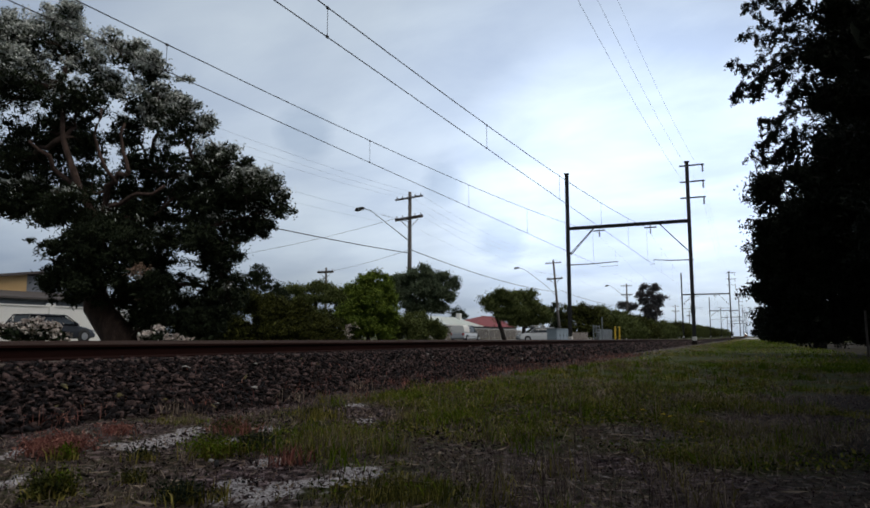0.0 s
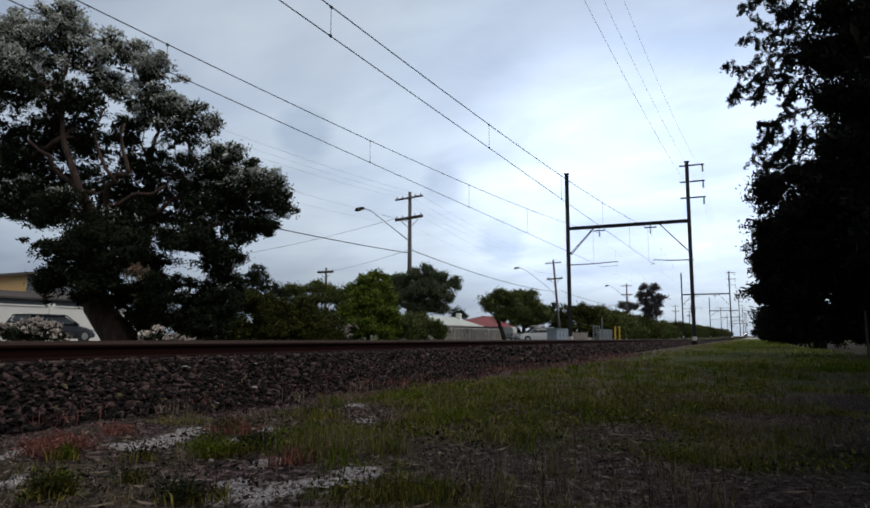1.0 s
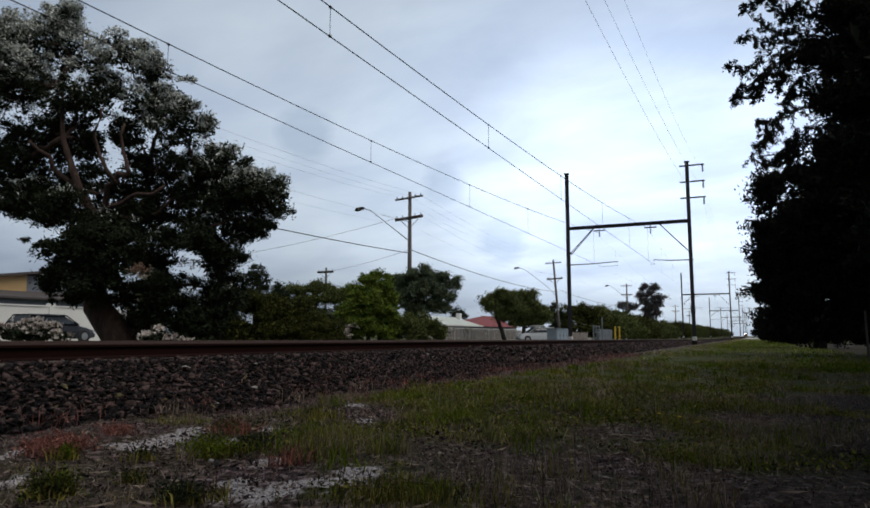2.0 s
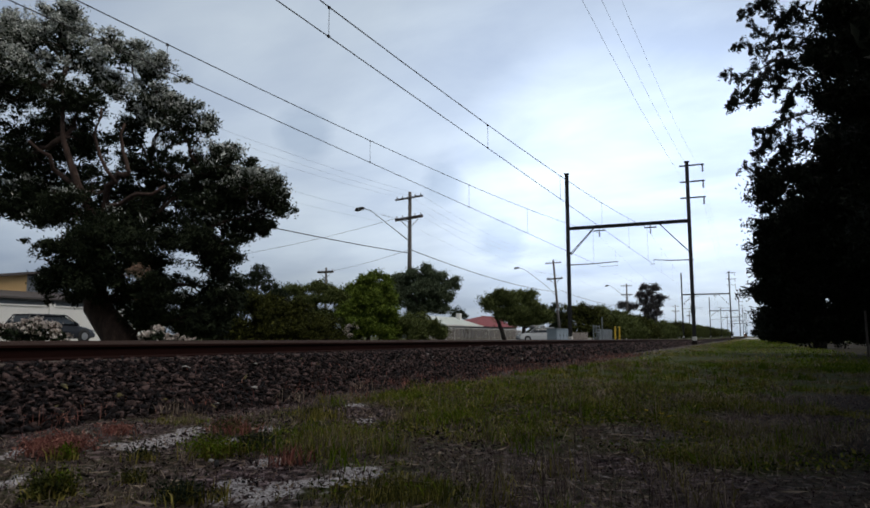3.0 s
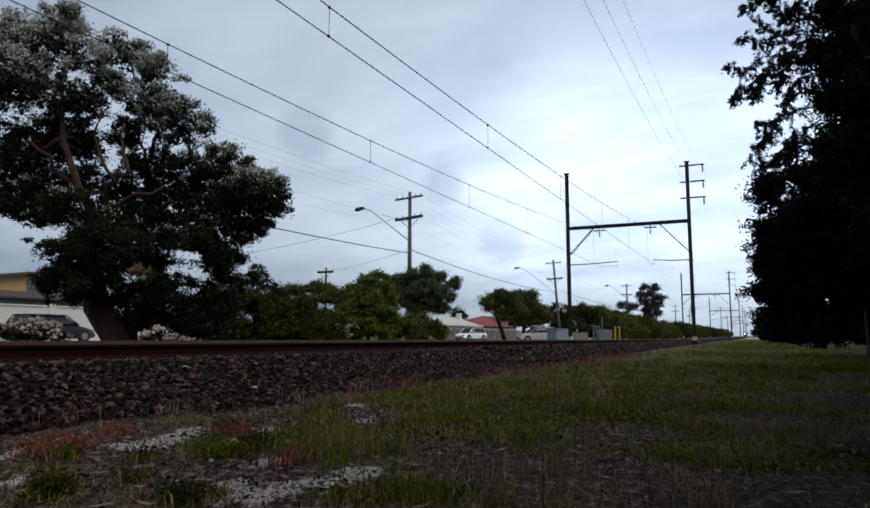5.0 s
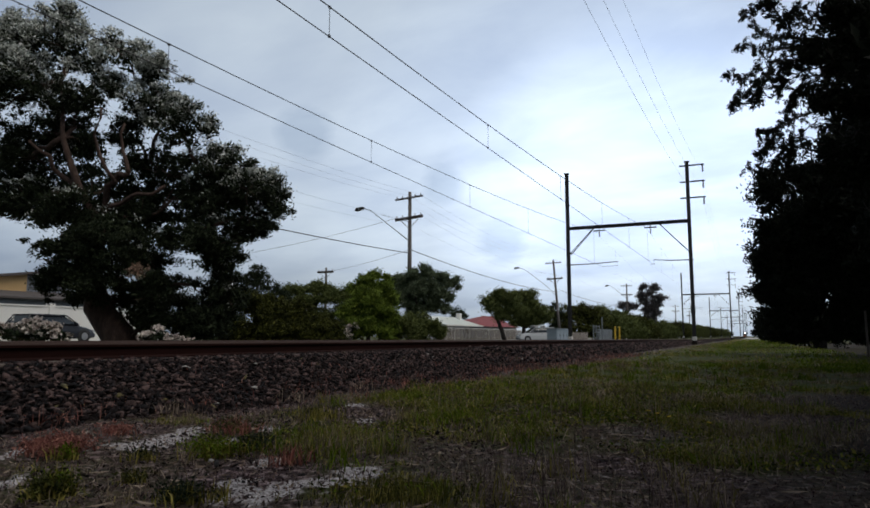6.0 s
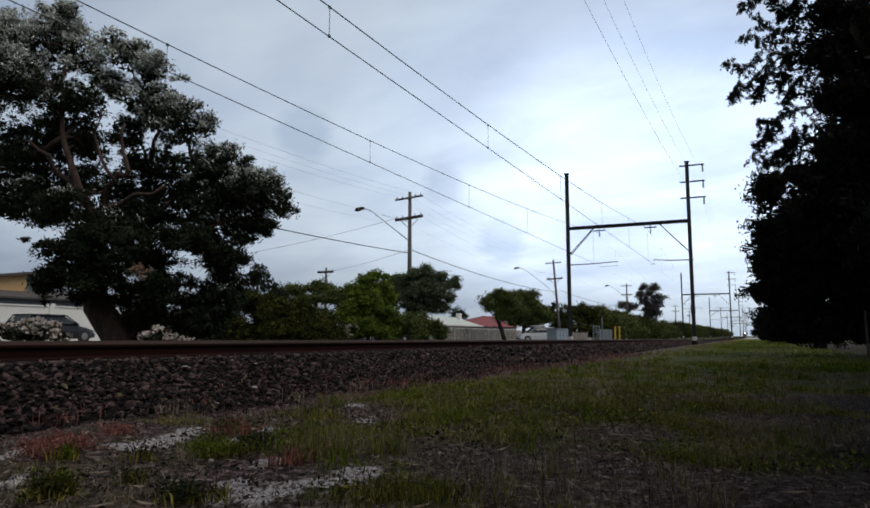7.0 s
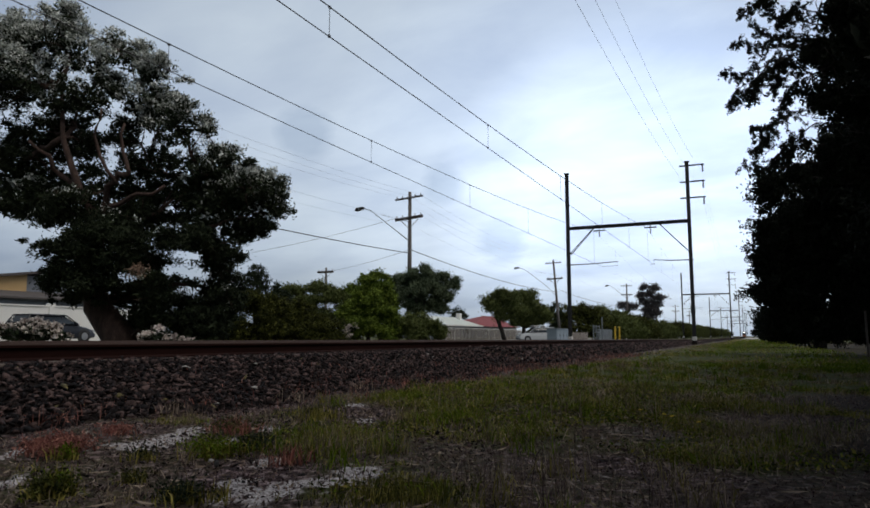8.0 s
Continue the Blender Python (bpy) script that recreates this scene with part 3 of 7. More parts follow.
def build_bed():
    prof = [(-3.75, -0.1), (-4.3, 0.08), (-5.35, 0.355), (-12.4, 0.355), (-14.3, -0.1)]
    bed = part("ballast_bed", extruded(prof, -60, 900, 240, 1.0), M_BED)
    return tagged(bed, "dark crushed basalt ballast under the railway", "ballast", kind="structure")


def build_track(name, cx, label):
    t = thing(name, Matrix.Translation((cx, 0, 0)), label, "railway track", "railway tracks")
    for side in (-1, 1):
        x = side * 0.835
        prof = [(x - 0.07, RAIL_Z), (x + 0.07, RAIL_Z), (x + 0.07, RAIL_Z + 0.012), (x + 0.012, RAIL_Z + 0.03), (x + 0.009, RAIL_Z + 0.11),
                (x + 0.034, RAIL_Z + 0.122), (x + 0.034, RAIL_Z + 0.143), (x - 0.034, RAIL_Z + 0.143), (x - 0.034, RAIL_Z + 0.122),
                (x - 0.009, RAIL_Z + 0.11), (x - 0.012, RAIL_Z + 0.03), (x - 0.07, RAIL_Z + 0.012)]
        rail = part("rail", extruded(prof, -60, 900, 240, 1.0), M_RAIL, t, "rust-brown steel rail")
        head = [(x - 0.034, RAIL_Z + 0.143), (x + 0.034, RAIL_Z + 0.143), (x + 0.031, RAIL_Z + 0.153), (x + 0.02, RAIL_Z + 0.158), (x - 0.02, RAIL_Z + 0.158), (x - 0.031, RAIL_Z + 0.153)]
        part("running_surface", extruded(head, -60, 900, 240, 1.0), M_RAILTOP, rail, "worn rail head")
    me = bpy.data.meshes.new("sleeper")
    bm = boxed(-1.3, 1.3, -0.12, 0.12, RAIL_Z - 0.14, RAIL_Z - 0.002)
    bmesh.ops.bevel(bm, geom=bm.edges[:], offset=0.012, segments=1, affect="EDGES")
    bm.to_mesh(me)
    bm.free()
    me.materials.append(M_SLEEPER)
    for k in range(150):
        s = new("sleeper", me)
        s.parent = t
        s.location = (0, -8 + k * 0.68, -fall(-8 + k * 0.68))
        s.rotation_euler.z = random.uniform(-0.01, 0.01)
    return t


BED = build_bed()
build_track("railway_track", NEAR_X, "nearer broad-gauge track with rusty rails in ballast")
build_track("railway_track", FAR_X, "farther broad-gauge track with rusty rails in ballast")


# ---------------------------------------------------------------- overhead line
PORTALS = [-45.0, 54.5, 153.0, 255.0, 345.0, 430.0, 520.0]
MAST_R, MAST_L, BEAM_Z = -4.0, -13.35, 9.33


def build_portal(y, first=False):
    t = thing("overhead_portal", Matrix.Translation((0, y, 0)), "black steel portal frame carrying the overhead wires", "overhead portal", "overhead portals along the line")
    for x, top in ((MAST_L, 13.9), (MAST_R, 13.9)):
        bm = bmesh.new()
        w = 0.125
        box(bm, x - w, x + w, -0.16, -0.135, 0.5, top)
        box(bm, x - w, x + w, 0.135, 0.16, 0.5, top)
        box(bm, x - 0.02, x + 0.02, -0.135, 0.135, 0.5, top)
        m = part("mast", bm, M_STEEL, t)
        part("cap", boxed(x - 0.19, x + 0.19, -0.18, 0.18, top, top + 0.05), M_STEEL, m)
        foot = part("footing", boxed(x - 0.17, x + 0.17, -0.17, 0.17, -0.3 - fall(y), 0.268), M_BED, t, "soil-stained footing", bevel=0.03)
        part("footing_cap", boxed(x - 0.16, x + 0.16, -0.18, 0.18, 0.27, 0.6), M_CAP, foot, "pale concrete cap", bevel=0.03)
        part("guard_plate", boxed(x - 0.17, x + 0.17, -0.19, -0.165, 2.3, 2.9), M_STEEL, m)
    bm = bmesh.new()
    for z0, z1 in ((0.09, 0.13), (-0.13, -0.09)):
        box(bm, MAST_L + 0.13, MAST_R - 0.13, -0.12, 0.12, BEAM_Z + z0, BEAM_Z + z1)
    box(bm, MAST_L + 0.13, MAST_R - 0.13, -0.025, 0.025, BEAM_Z - 0.09, BEAM_Z + 0.09)
    part("beam", bm, M_STEEL, t)
    a, b = (MAST_L + 0.12, 7.15), (MAST_L + 2.1, BEAM_Z - 0.12)
    bm = bmesh.new()
    for o in (-0.1, 0.1):
        tube(bm, [(a[0] + o, 0, a[1]), (b[0] + o * 0.4, 0, b[1])], 0.03, 6)
    for i in range(7):
        p, q, s = i / 7, (i + 1) / 7, 0.09 if i % 2 else -0.09
        tube(bm, [(a[0] + (b[0] - a[0]) * p + s, 0, a[1] + (b[1] - a[1]) * p), (a[0] + (b[0] - a[0]) * q - s, 0, a[1] + (b[1] - a[1]) * q)], 0.018, 4)
    part("brace", bm, M_STEEL, t, "laced steel brace")
    part("brace", tubed([(MAST_R - 0.12, 0, 7.0), (MAST_R - 2.15, 0, BEAM_Z - 0.12)], 0.04, 6), M_STEEL, t, "thin steel brace")
    for x, d, cx, end in ((MAST_L, 1, FAR_X, -9.4), (MAST_R, -1, NEAR_X, -6.7)):
        bm = tubed([(x - d * 0.2, 0, 6.34), ((x + end) / 2, 0, 6.36), (end, 0, 6.46)], [0.045, 0.04, 0.03], 6)
        tube(bm, [(end, 0, 6.46), (end - d * 0.06, 0, 6.14), (cx + d * 0.1, 0, 6.1)], [0.02, 0.016, 0.012], 5)
        part("registration_arm", bm, M_STEEL, t)
        bm = tubed([(cx, 0, BEAM_Z - 0.13), (cx, 0, BEAM_Z - 0.28)], 0.03, 6)
        box(bm, cx - 0.45, cx + 0.45, -0.05, 0.05, BEAM_Z - 0.36, BEAM_Z - 0.28)
        part("wire_hanger", bm, M_STEEL, t)
        bm = bmesh.new()
        for i in range(4):
            z = BEAM_Z - 0.42 - i * 0.1
            tube(bm, [(cx, 0, z), (cx, 0, z - 0.05), (cx, 0, z - 0.09)], [0.03, 0.07, 0.03], 8)
        part("insulator", bm, M_PORCELAIN, t)
    for z in (13.62, 12.35, 11.1):
        arm = part("crossarm", boxed(MAST_R - 0.55, MAST_R + 1.25, -0.05, 0.05, z - 0.05, z + 0.05), M_STEEL, t)
        bm = bmesh.new()
        for i in range(4):
            zz = z - 0.06 - i * 0.13
            tube(bm, [(MAST_R + 1.12, 0, zz), (MAST_R + 1.12, 0, zz - 0.06), (MAST_R + 1.12, 0, zz - 0.12)], [0.03, 0.09, 0.03], 8)
        part("insulator", bm, M_PORCELAIN, arm)
    return t


for y in PORTALS:
    build_portal(y)

WIRES = []


def build_catenary(cx, contact_z, y0, y1, shift, label):
    """One span of contact wire, sagging messenger wire and droppers."""
    mid, half = (y0 + y1) / 2, (y1 - y0) / 2
    t = thing("catenary_wire", Matrix.Translation((cx, mid, contact_z)), label, "overhead wire", "overhead wires")
    above = lambda y: 0.55 + 2.15 * (y / half) ** 2
    stag = lambda y: 0.15 * y / half
    ys = np.linspace(-half, half, 41)
    part("contact_wire", tubed([(stag(y), y, 0) for y in ys], 0.0105 if y0 < 0 else 0.003, 6), M_WIRE, t)
    part("messenger_wire", tubed([(stag(y), y, above(y)) for y in ys], 0.0115 if y0 < 0 else 0.003, 6), M_WIRE, t)
    k = -math.floor((half + shift) / 8.3)
    while shift + k * 8.3 < half - 1:
        y = shift + k * 8.3
        if y > -half + 1:
            bm = tubed([(stag(y), y, 0), (stag(y), y, above(y))], 0.006 if y0 < 0 else 0.002, 5)
            box(bm, stag(y) - 0.016, stag(y) + 0.016, y - 0.03, y + 0.03, -0.016, 0.03)
            box(bm, stag(y) - 0.016, stag(y) + 0.016, y - 0.03, y + 0.03, above(y) - 0.03, above(y) + 0.016)
            part("dropper", bm, M_WIRE, t)
        k += 1
    return t


for a, b in zip(PORTALS, PORTALS[1:]):
    w1 = build_catenary(NEAR_X, 6.1, a, b, 10.05 - (a + b) / 2 if a < 0 else 0.0, "dark contact and messenger wire over the nearer track")
    w2 = build_catenary(FAR_X, 6.08, a, b, 9.95 - (a + b) / 2 if a < 0 else 0.0, "dark contact and messenger wire over the farther track")
    if a < 0:
        WIRES += [w1, w2]


def sagging(a, b, sag, n=24):
    a, b = Vector(a), Vector(b)
    return [a.lerp(b, i / n) - Vector((0, 0, sag * 4 * (i / n) * (1 - i / n))) for i in range(n + 1)]


def cable(a, b, sag, radius, label, mat=None, name="power_cable"):
    ob = part(name, tubed(sagging(a, b, sag), radius, 6), mat or M_WIRE_PALE)
    return tagged(ob, label, "cable", "overhead cables")


FEEDERS = []
for z, back in ((13.0, -2.75), (11.75, -2.8), (10.5, -2.5)):
    FEEDERS.append(cable((MAST_R + 1.12, 54.5, z), (back, -45, z), 3.4, 0.004, "thin feeder wire sagging between mast tops"))
    for a, b in zip(PORTALS[1:], PORTALS[2:]):
        cable((MAST_R + 1.12, a, z), (MAST_R + 1.12, b, z), 3.4, 0.004, "thin feeder wire sagging between mast tops")


# ---------------------------------------------------------------- street poles
def build_pole(base, top, lean, arm_low, label, lamp=0.0, lamp_z=7.0, tilt=0.0, rise=2.55):
    t = thing("utility_pole", Matrix.Translation(base), label, "utility pole", "utility poles along the street")
    lx = lambda z: lean * z
    part("pole", tubed([(lx(z), 0, z) for z in (-0.4, 3, 6, top)], [0.19, 0.17, 0.15, 0.12], 12), M_POLE, t, smooth=True)
    for z, half, h, mat in ((top - 0.45, 1.1, 0.06, M_POLE), (arm_low, 1.1, 0.1, M_ARM)):
        arm = part("crossarm", boxed(lx(z) - half, lx(z) + half, -0.2, -0.08, z - h, z + h), mat, t, bevel=0.01)
        arm.matrix_local = Matrix.Translation((lx(z), 0, z)) @ Matrix.Rotation(-tilt, 4, "Y") @ Matrix.Translation((-lx(z), 0, -z))
        for o in (-0.95, -0.5, 0.5, 0.95):
            bm = bmesh.new()
            x = lx(z) + o
            tube(bm, [(x, -0.14, z + h), (x, -0.14, z + h + 0.06), (x, -0.14, z + h + 0.1), (x, -0.14, z + h + 0.16)], [0.02, 0.05, 0.035, 0.03], 7)
            part("insulator", bm, M_PORCELAIN, arm)
    bm = tubed([(lx(arm_low) - 0.7, -0.1, arm_low - 0.1), (lx(arm_low), -0.1, arm_low - 0.75)], 0.025, 5)
    tube(bm, [(lx(arm_low) + 0.7, -0.1, arm_low - 0.1), (lx(arm_low), -0.1, arm_low - 0.75)], 0.025, 5)
    part("arm_brace", bm, M_GALV, t)
    if lamp:
        z = lamp_z
        pts = [(lx(z) - 0.1, -0.1, z)] + [(-lamp * a, -0.1, z + rise * b) for a, b in ((0.3, 0.31), (0.62, 0.67), (0.85, 0.925), (1.0, 1.0))]
        z += rise - 2.55
        a = part("lamp_arm", tubed(pts, [0.035, 0.032, 0.03, 0.028, 0.028], 7), M_GALV, t)
        bm = tubed([(-lamp + 0.1, -0.1, z + 2.55), (-lamp - 0.15, -0.1, z + 2.56), (-lamp - 0.55, -0.1, z + 2.5), (-lamp - 0.75, -0.1, z + 2.45)], [0.05, 0.13, 0.16, 0.05], 8)
        part("lamp_head", bm, M_STEEL, a, "dark street lamp head")
        part("brace_wire", tubed([(-0.05, -0.1, z + 1.3), (-lamp * 0.6, -0.1, z + 1.95)], 0.012, 4), M_GALV, a)
    return t


POLE_1, POLE_2, POLE_3 = (-21.7, 42.4, 0), (-23.4, 90.0, 0), (-22.0, 136.0, 0)
build_pole(POLE_1, 10.8, 0.0, 8.9, "weathered timber utility pole with two crossarms and street lamp", 3.75, 7.35, 0.07)
build_pole(POLE_2, 10.9, -0.07, 8.3, "leaning timber utility pole with crossarms and street lamp", 5.6, 6.1, 0.03, 3.9)
build_pole(POLE_3, 10.8, 0.0, 8.6, "distant timber utility pole with street lamp", 3.4, 7.95)
build_pole((-22.4, 183, 0), 10.6, 0.01, 8.6, "distant timber utility pole")
build_pole((-22.4, 232, 0), 10.6, 0.0, 8.6, "distant timber utility pole")
build_pole((-22.4, 285, 0), 10.6, 0.0, 8.6, "distant timber utility pole")
build_pole((-21.6, -6.0, 0), 10.8, 0.0, 8.9, "weathered timber utility pole with two crossarms")
build_pole((-45.2, 66.8, 0), 8.6, 0.0, 8.05, "far timber utility pole behind the hedge")
POLES = [(-21.6, -6.0, 10.8), (-21.7, 42.4, 10.8), (-23.4, 90.0, 10.9), (-22.0, 136.0, 10.8), (-22.4, 183, 10.6), (-22.4, 232, 10.6)]
for (xa, ya, za), (xb, yb, zb) in zip(POLES, POLES[1:]):
    for o in (-0.95, 0.0, 0.95):
        cable((xa + o, ya - 0.14, za - 0.3), (xb + o, yb - 0.14, zb - 0.3), 0.9, 0.006, "thin high-voltage line between utility poles")
    for o in (-0.95, 0.95):
        cable((xa + o, ya - 0.14, za - 1.8), (xb + o, yb - 0.14, zb - 2.3), 0.9, 0.006, "thin low-voltage line between utility poles")
    cable((xa, ya - 0.2, za - 4.1), (xb, yb - 0.2, zb - 4.4), 0.55, 0.028, "thick dark bundled cable between utility poles", M_WIRE)
cable((-22.6, 42.3, 9.0), (-40, 34, 5.2), 0.5, 0.012, "thin service cable to a house", M_WIRE)
cable((-21.8, 42.3, 6.6), (-45.2, 66.8, 8.1), 0.15, 0.012, "thin service cable to a house", M_WIRE)


# ---------------------------------------------------------------- houses and walls
def gable(x0, x1, y0, y1, z0, z1, along="y", over=0.4):
    """A gabled roof solid over a rectangle."""
    bm = bmesh.new()
    x0, x1, y0, y1 = x0 - over, x1 + over, y0 - over, y1 + over
    if along == "y":
        m = (x0 + x1) / 2
        prof = [(x0, z0 - 0.12), (x1, z0 - 0.12), (x1, z0), (m, z1), (x0, z0)]
        bm.free()
        return extruded(prof, y0, y1)
    m = (y0 + y1) / 2
    rows = [[bm.verts.new((x, y, z)) for y, z in ((y0, z0 - 0.12), (y1, z0 - 0.12), (y1, z0), (m, z1), (y0, z0))] for x in (x0, x1)]
    for i in range(5):
        bm.faces.new((rows[0][i], rows[0][(i + 1) % 5], rows[1][(i + 1) % 5], rows[1][i]))
    bm.faces.new(rows[0][::-1])
    bm.faces.new(rows[1])
    return bm


def window(parent, x, y, z, w, h, facing=1):
    """A framed window on a wall that faces +x."""
    win = part("window", boxed(x, x + 0.03 * facing, y - w / 2, y + w / 2, z, z + h), M_HOUSEGLASS, parent)
    bm = bmesh.new()
    a = x + 0.06 * facing
    for y0, y1, z0, z1 in ((y - w / 2 - 0.06, y - w / 2, z - 0.06, z + h + 0.06), (y + w / 2, y + w / 2 + 0.06, z - 0.06, z + h + 0.06),
                           (y - w / 2, y + w / 2, z - 0.06, z), (y - w / 2, y + w / 2, z + h, z + h + 0.06), (y - 0.03, y + 0.03, z, z + h)):
        box(bm, min(x, a), max(x, a), y0, y1, z0, z1)
    part("frame", bm, M_WHITEWALL, win)


def build_house(name, x0, x1, y0, y1, z0, wall_h, roof_h, wall_mat, roof_mat, label, along="y", windows=()):
    h = thing(name, Matrix.Identity(4), label, "house", "houses across the street")
    part("wall", boxed(x0, x1, y0, y1, z0, z0 + wall_h), wall_mat, h)
    part("roof", gable(x0, x1, y0, y1, z0 + wall_h + 0.13, z0 + wall_h + roof_h, along), roof_mat, h)
    for y, z, w, hh in windows:
        window(h, x1, y, z0 + z, w, hh)
    return h


GZ = 0.28
build_house("house", -52, -41, 14, 33, GZ, 2.6, 1.2, M_GREYWALL, M_ROOF, "low house with dark tiled roof behind a white wall", "y", [(20, 1.0, 1.6, 1.2), (26, 1.0, 1.6, 1.2)])
up = thing("upper_storey", Matrix.Identity(4), "tan upper storey with flat dark roof", "house", "houses across the street")
bm = bmesh.new()
for x in (-51, -43.5):
    vs = [bm.verts.new((x, y, z)) for y, z in ((18, 2.8), (29.35, 2.8), (29.35, 4.66), (18, 2.9))]
    bm.faces.new(vs)
bm.verts.ensure_lookup_table()
for i in range(4):
    j = (i + 1) % 4
    bm.faces.new([bm.verts[k] for k in (i, j, j + 4, i + 4)])
part("wall", bm, M_TAN, up)
part("side_wall", boxed(-51, -43.6, 29.355, 32.6, 2.8, 4.6), M_GREYWALL, up, "grey clad side")
bm = bmesh.new()
for y0, z0, y1, z1 in ((17.6, 2.9, 30.2, 4.8), (30.205, 4.8, 33.0, 4.62)):
    vs = [bm.verts.new(p) for p in ((-51.4, y0, z0), (-43.1, y0, z0), (-43.1, y1, z1), (-51.4, y1, z1))]
    vt = [bm.verts.new(v.co + Vector((0, 0, 0.16))) for v in vs]
    bm.faces.new(vs[::-1])
    bm.faces.new(vt)
    for i in range(4):
        bm.faces.new((vs[i], vs[(i + 1) % 4], vt[(i + 1) % 4], vt[i]))
part("roof", bm, M_ROOF, up)
window(up, -43.495, 25.2, 3.0, 1.4, 0.7)
fw = new("boundary_wall")
tagged(fw, "white rendered boundary wall across the street", "wall", kind="structure")
part("wall_panel", boxed(-36.4, -36.2, 5, 34, 0.1, 2.25), M_WHITEWALL, fw)
part("coping", boxed(-36.45, -36.15, 5, 34, 2.255, 2.33), M_WHITEWALL, fw)
for y in range(6, 35, 4):
    part("pier", boxed(-36.47, -36.13, y - 0.17, y + 0.17, 0.1, 2.45), M_WHITEWALL, fw)
# wall grey stands in for the shade under the eaves
pale = build_house("house", -50, -41, 91.5, 105.8, GZ, 1.85, 1.6, M_GREYWALL, M_ROOF_PALE, "low house with shade-grey walls, pale green roof and white fascia", "y", [(94, 0.7, 1.6, 1.0), (100, 0.7, 1.6, 1.0)])
part("fascia", boxed(-40.62, -40.56, 91.1, 106.2, 2.12, 2.34), M_WHITEWALL, pale, "white fascia board")
part("chimney", boxed(-44.7, -44.0, 104.4, 105.1, 2.6, 4.35), M_WHITEWALL, pale, "white painted chimney")
red = thing("house", Matrix.Identity(4), "house with shade-grey walls and dull red hipped roof", "house", "houses across the street")
# here too the eave shade is put into the wall's grey
part("wall", boxed(-54, -46.4, 116, 141.5, GZ, 2.42), M_GREYWALL, red)
bm = bmesh.new()
low = [bm.verts.new(p) for p in ((-54.4, 115.4, 2.43), (-45.9, 115.4, 2.43), (-45.9, 142, 2.43), (-54.4, 142, 2.43))]
ridge = [bm.verts.new(p) for p in ((-50, 130.0, 4.6), (-50, 137.0, 4.6))]
for f in ((low[0], low[3], low[2], low[1]), (low[0], low[1], ridge[0]), (low[1], low[2], ridge[1], ridge[0]), (low[2], low[3], ridge[1]), (low[3], low[0], ridge[0], ridge[1])):
    bm.faces.new(f)
part("roof", bm, M_ROOF_RED, red)
part("ridge_cap", tubed([(-50, 129.9, 4.62), (-50, 137.1, 4.62)], 0.12, 8), M_ROOF_RED, red)
for y in (118, 123, 128):
    window(red, -46.4, y, 1.0, 1.6, 1.0)


# ---------------------------------------------------------------- fences
def build_fence(x, y0, y1, h, label, step=2.4, mat=None, rail_mat=None, pales=True, gap=0.16, post_mat=None):
    f = thing("fence", Matrix.Translation((x, y0, 0)), label, "fence", "fences along the line")
    mat = mat or M_FENCE
    n = max(1, round((y1 - y0) / step))
    s = (y1 - y0) / n
    post = bpy.data.meshes.new("post")
    boxed(-0.05, 0.05, -0.05, 0.05, -0.2 - fall(y1), h + 0.06).to_mesh(post)
    post.materials.append(post_mat or mat)
    for i in range(n + 1):
        p = new("post", post)
        p.parent, p.location = f, (0, i * s, 0)
    for z in (0.25 * h, 0.93 * h):
        part("fence_rail", boxed(0.055, 0.09, 0, y1 - y0, z - 0.04, z + 0.04), rail_mat or mat, f)
    if pales:
        pale = bpy.data.meshes.new("paling")
        boxed(0.095, 0.115, -0.05, 0.05, 0.06, h).to_mesh(pale)
        pale.materials.append(mat)
        for i in range(int((y1 - y0) / gap)):
            p = new("paling", pale)
            p.parent, p.location = f, (0, i * gap, 0.02 * math.sin(i * 1.7))
    return f


front = build_fence(-33.6, 66, 126, 1.48, "weathered front fence with pale top rail across the street", rail_mat=M_WHITEWALL, gap=0.2, post_mat=M_WHITEWALL)
part("fence_cap", boxed(-0.03, 0.13, 0, 60, 1.545, 1.63), M_WHITEWALL, front, "white capping rail")
build_fence(-15.2, 62, 69, 0.95, "low weathered paling fence at the foot crossing", gap=0.14)
build_fence(-15.2, 74.5, 82, 1.35, "grey steel picket fence at the foot crossing", 2.5, M_GALV, M_GALV, gap=0.22)
cab = thing("relay_cabinet", pose(-15.0, 54.9, 0), "blue-grey metal trackside relay cabinet", "cabinet")
part("body", boxed(-0.4, 0.4, 0, 4.6, 0.15, 1.2), M_BLUEGREY, cab, bevel=0.02)
part("roof", boxed(-0.45, 0.45, -0.05, 4.65, 1.203, 1.25), M_GALV, cab)
for k in range(4):
    door = part("door", boxed(0.403, 0.42, 0.1 + k * 1.13, 1.1 + k * 1.13, 0.25, 1.12), M_BLUEGREY, cab)
    part("handle", boxed(0.423, 0.45, 1.0 + k * 1.13, 1.04 + k * 1.13, 0.6, 0.75), M_TRIM, door)
part("plinth", boxed(-0.4, 0.4, 0, 4.6, -0.6, 0.147), M_CONCRETE, cab)
gate = thing("crossing_gate", pose(-14.8, 70.2, 0), "grey tubular pedestrian crossing gate", "gate")
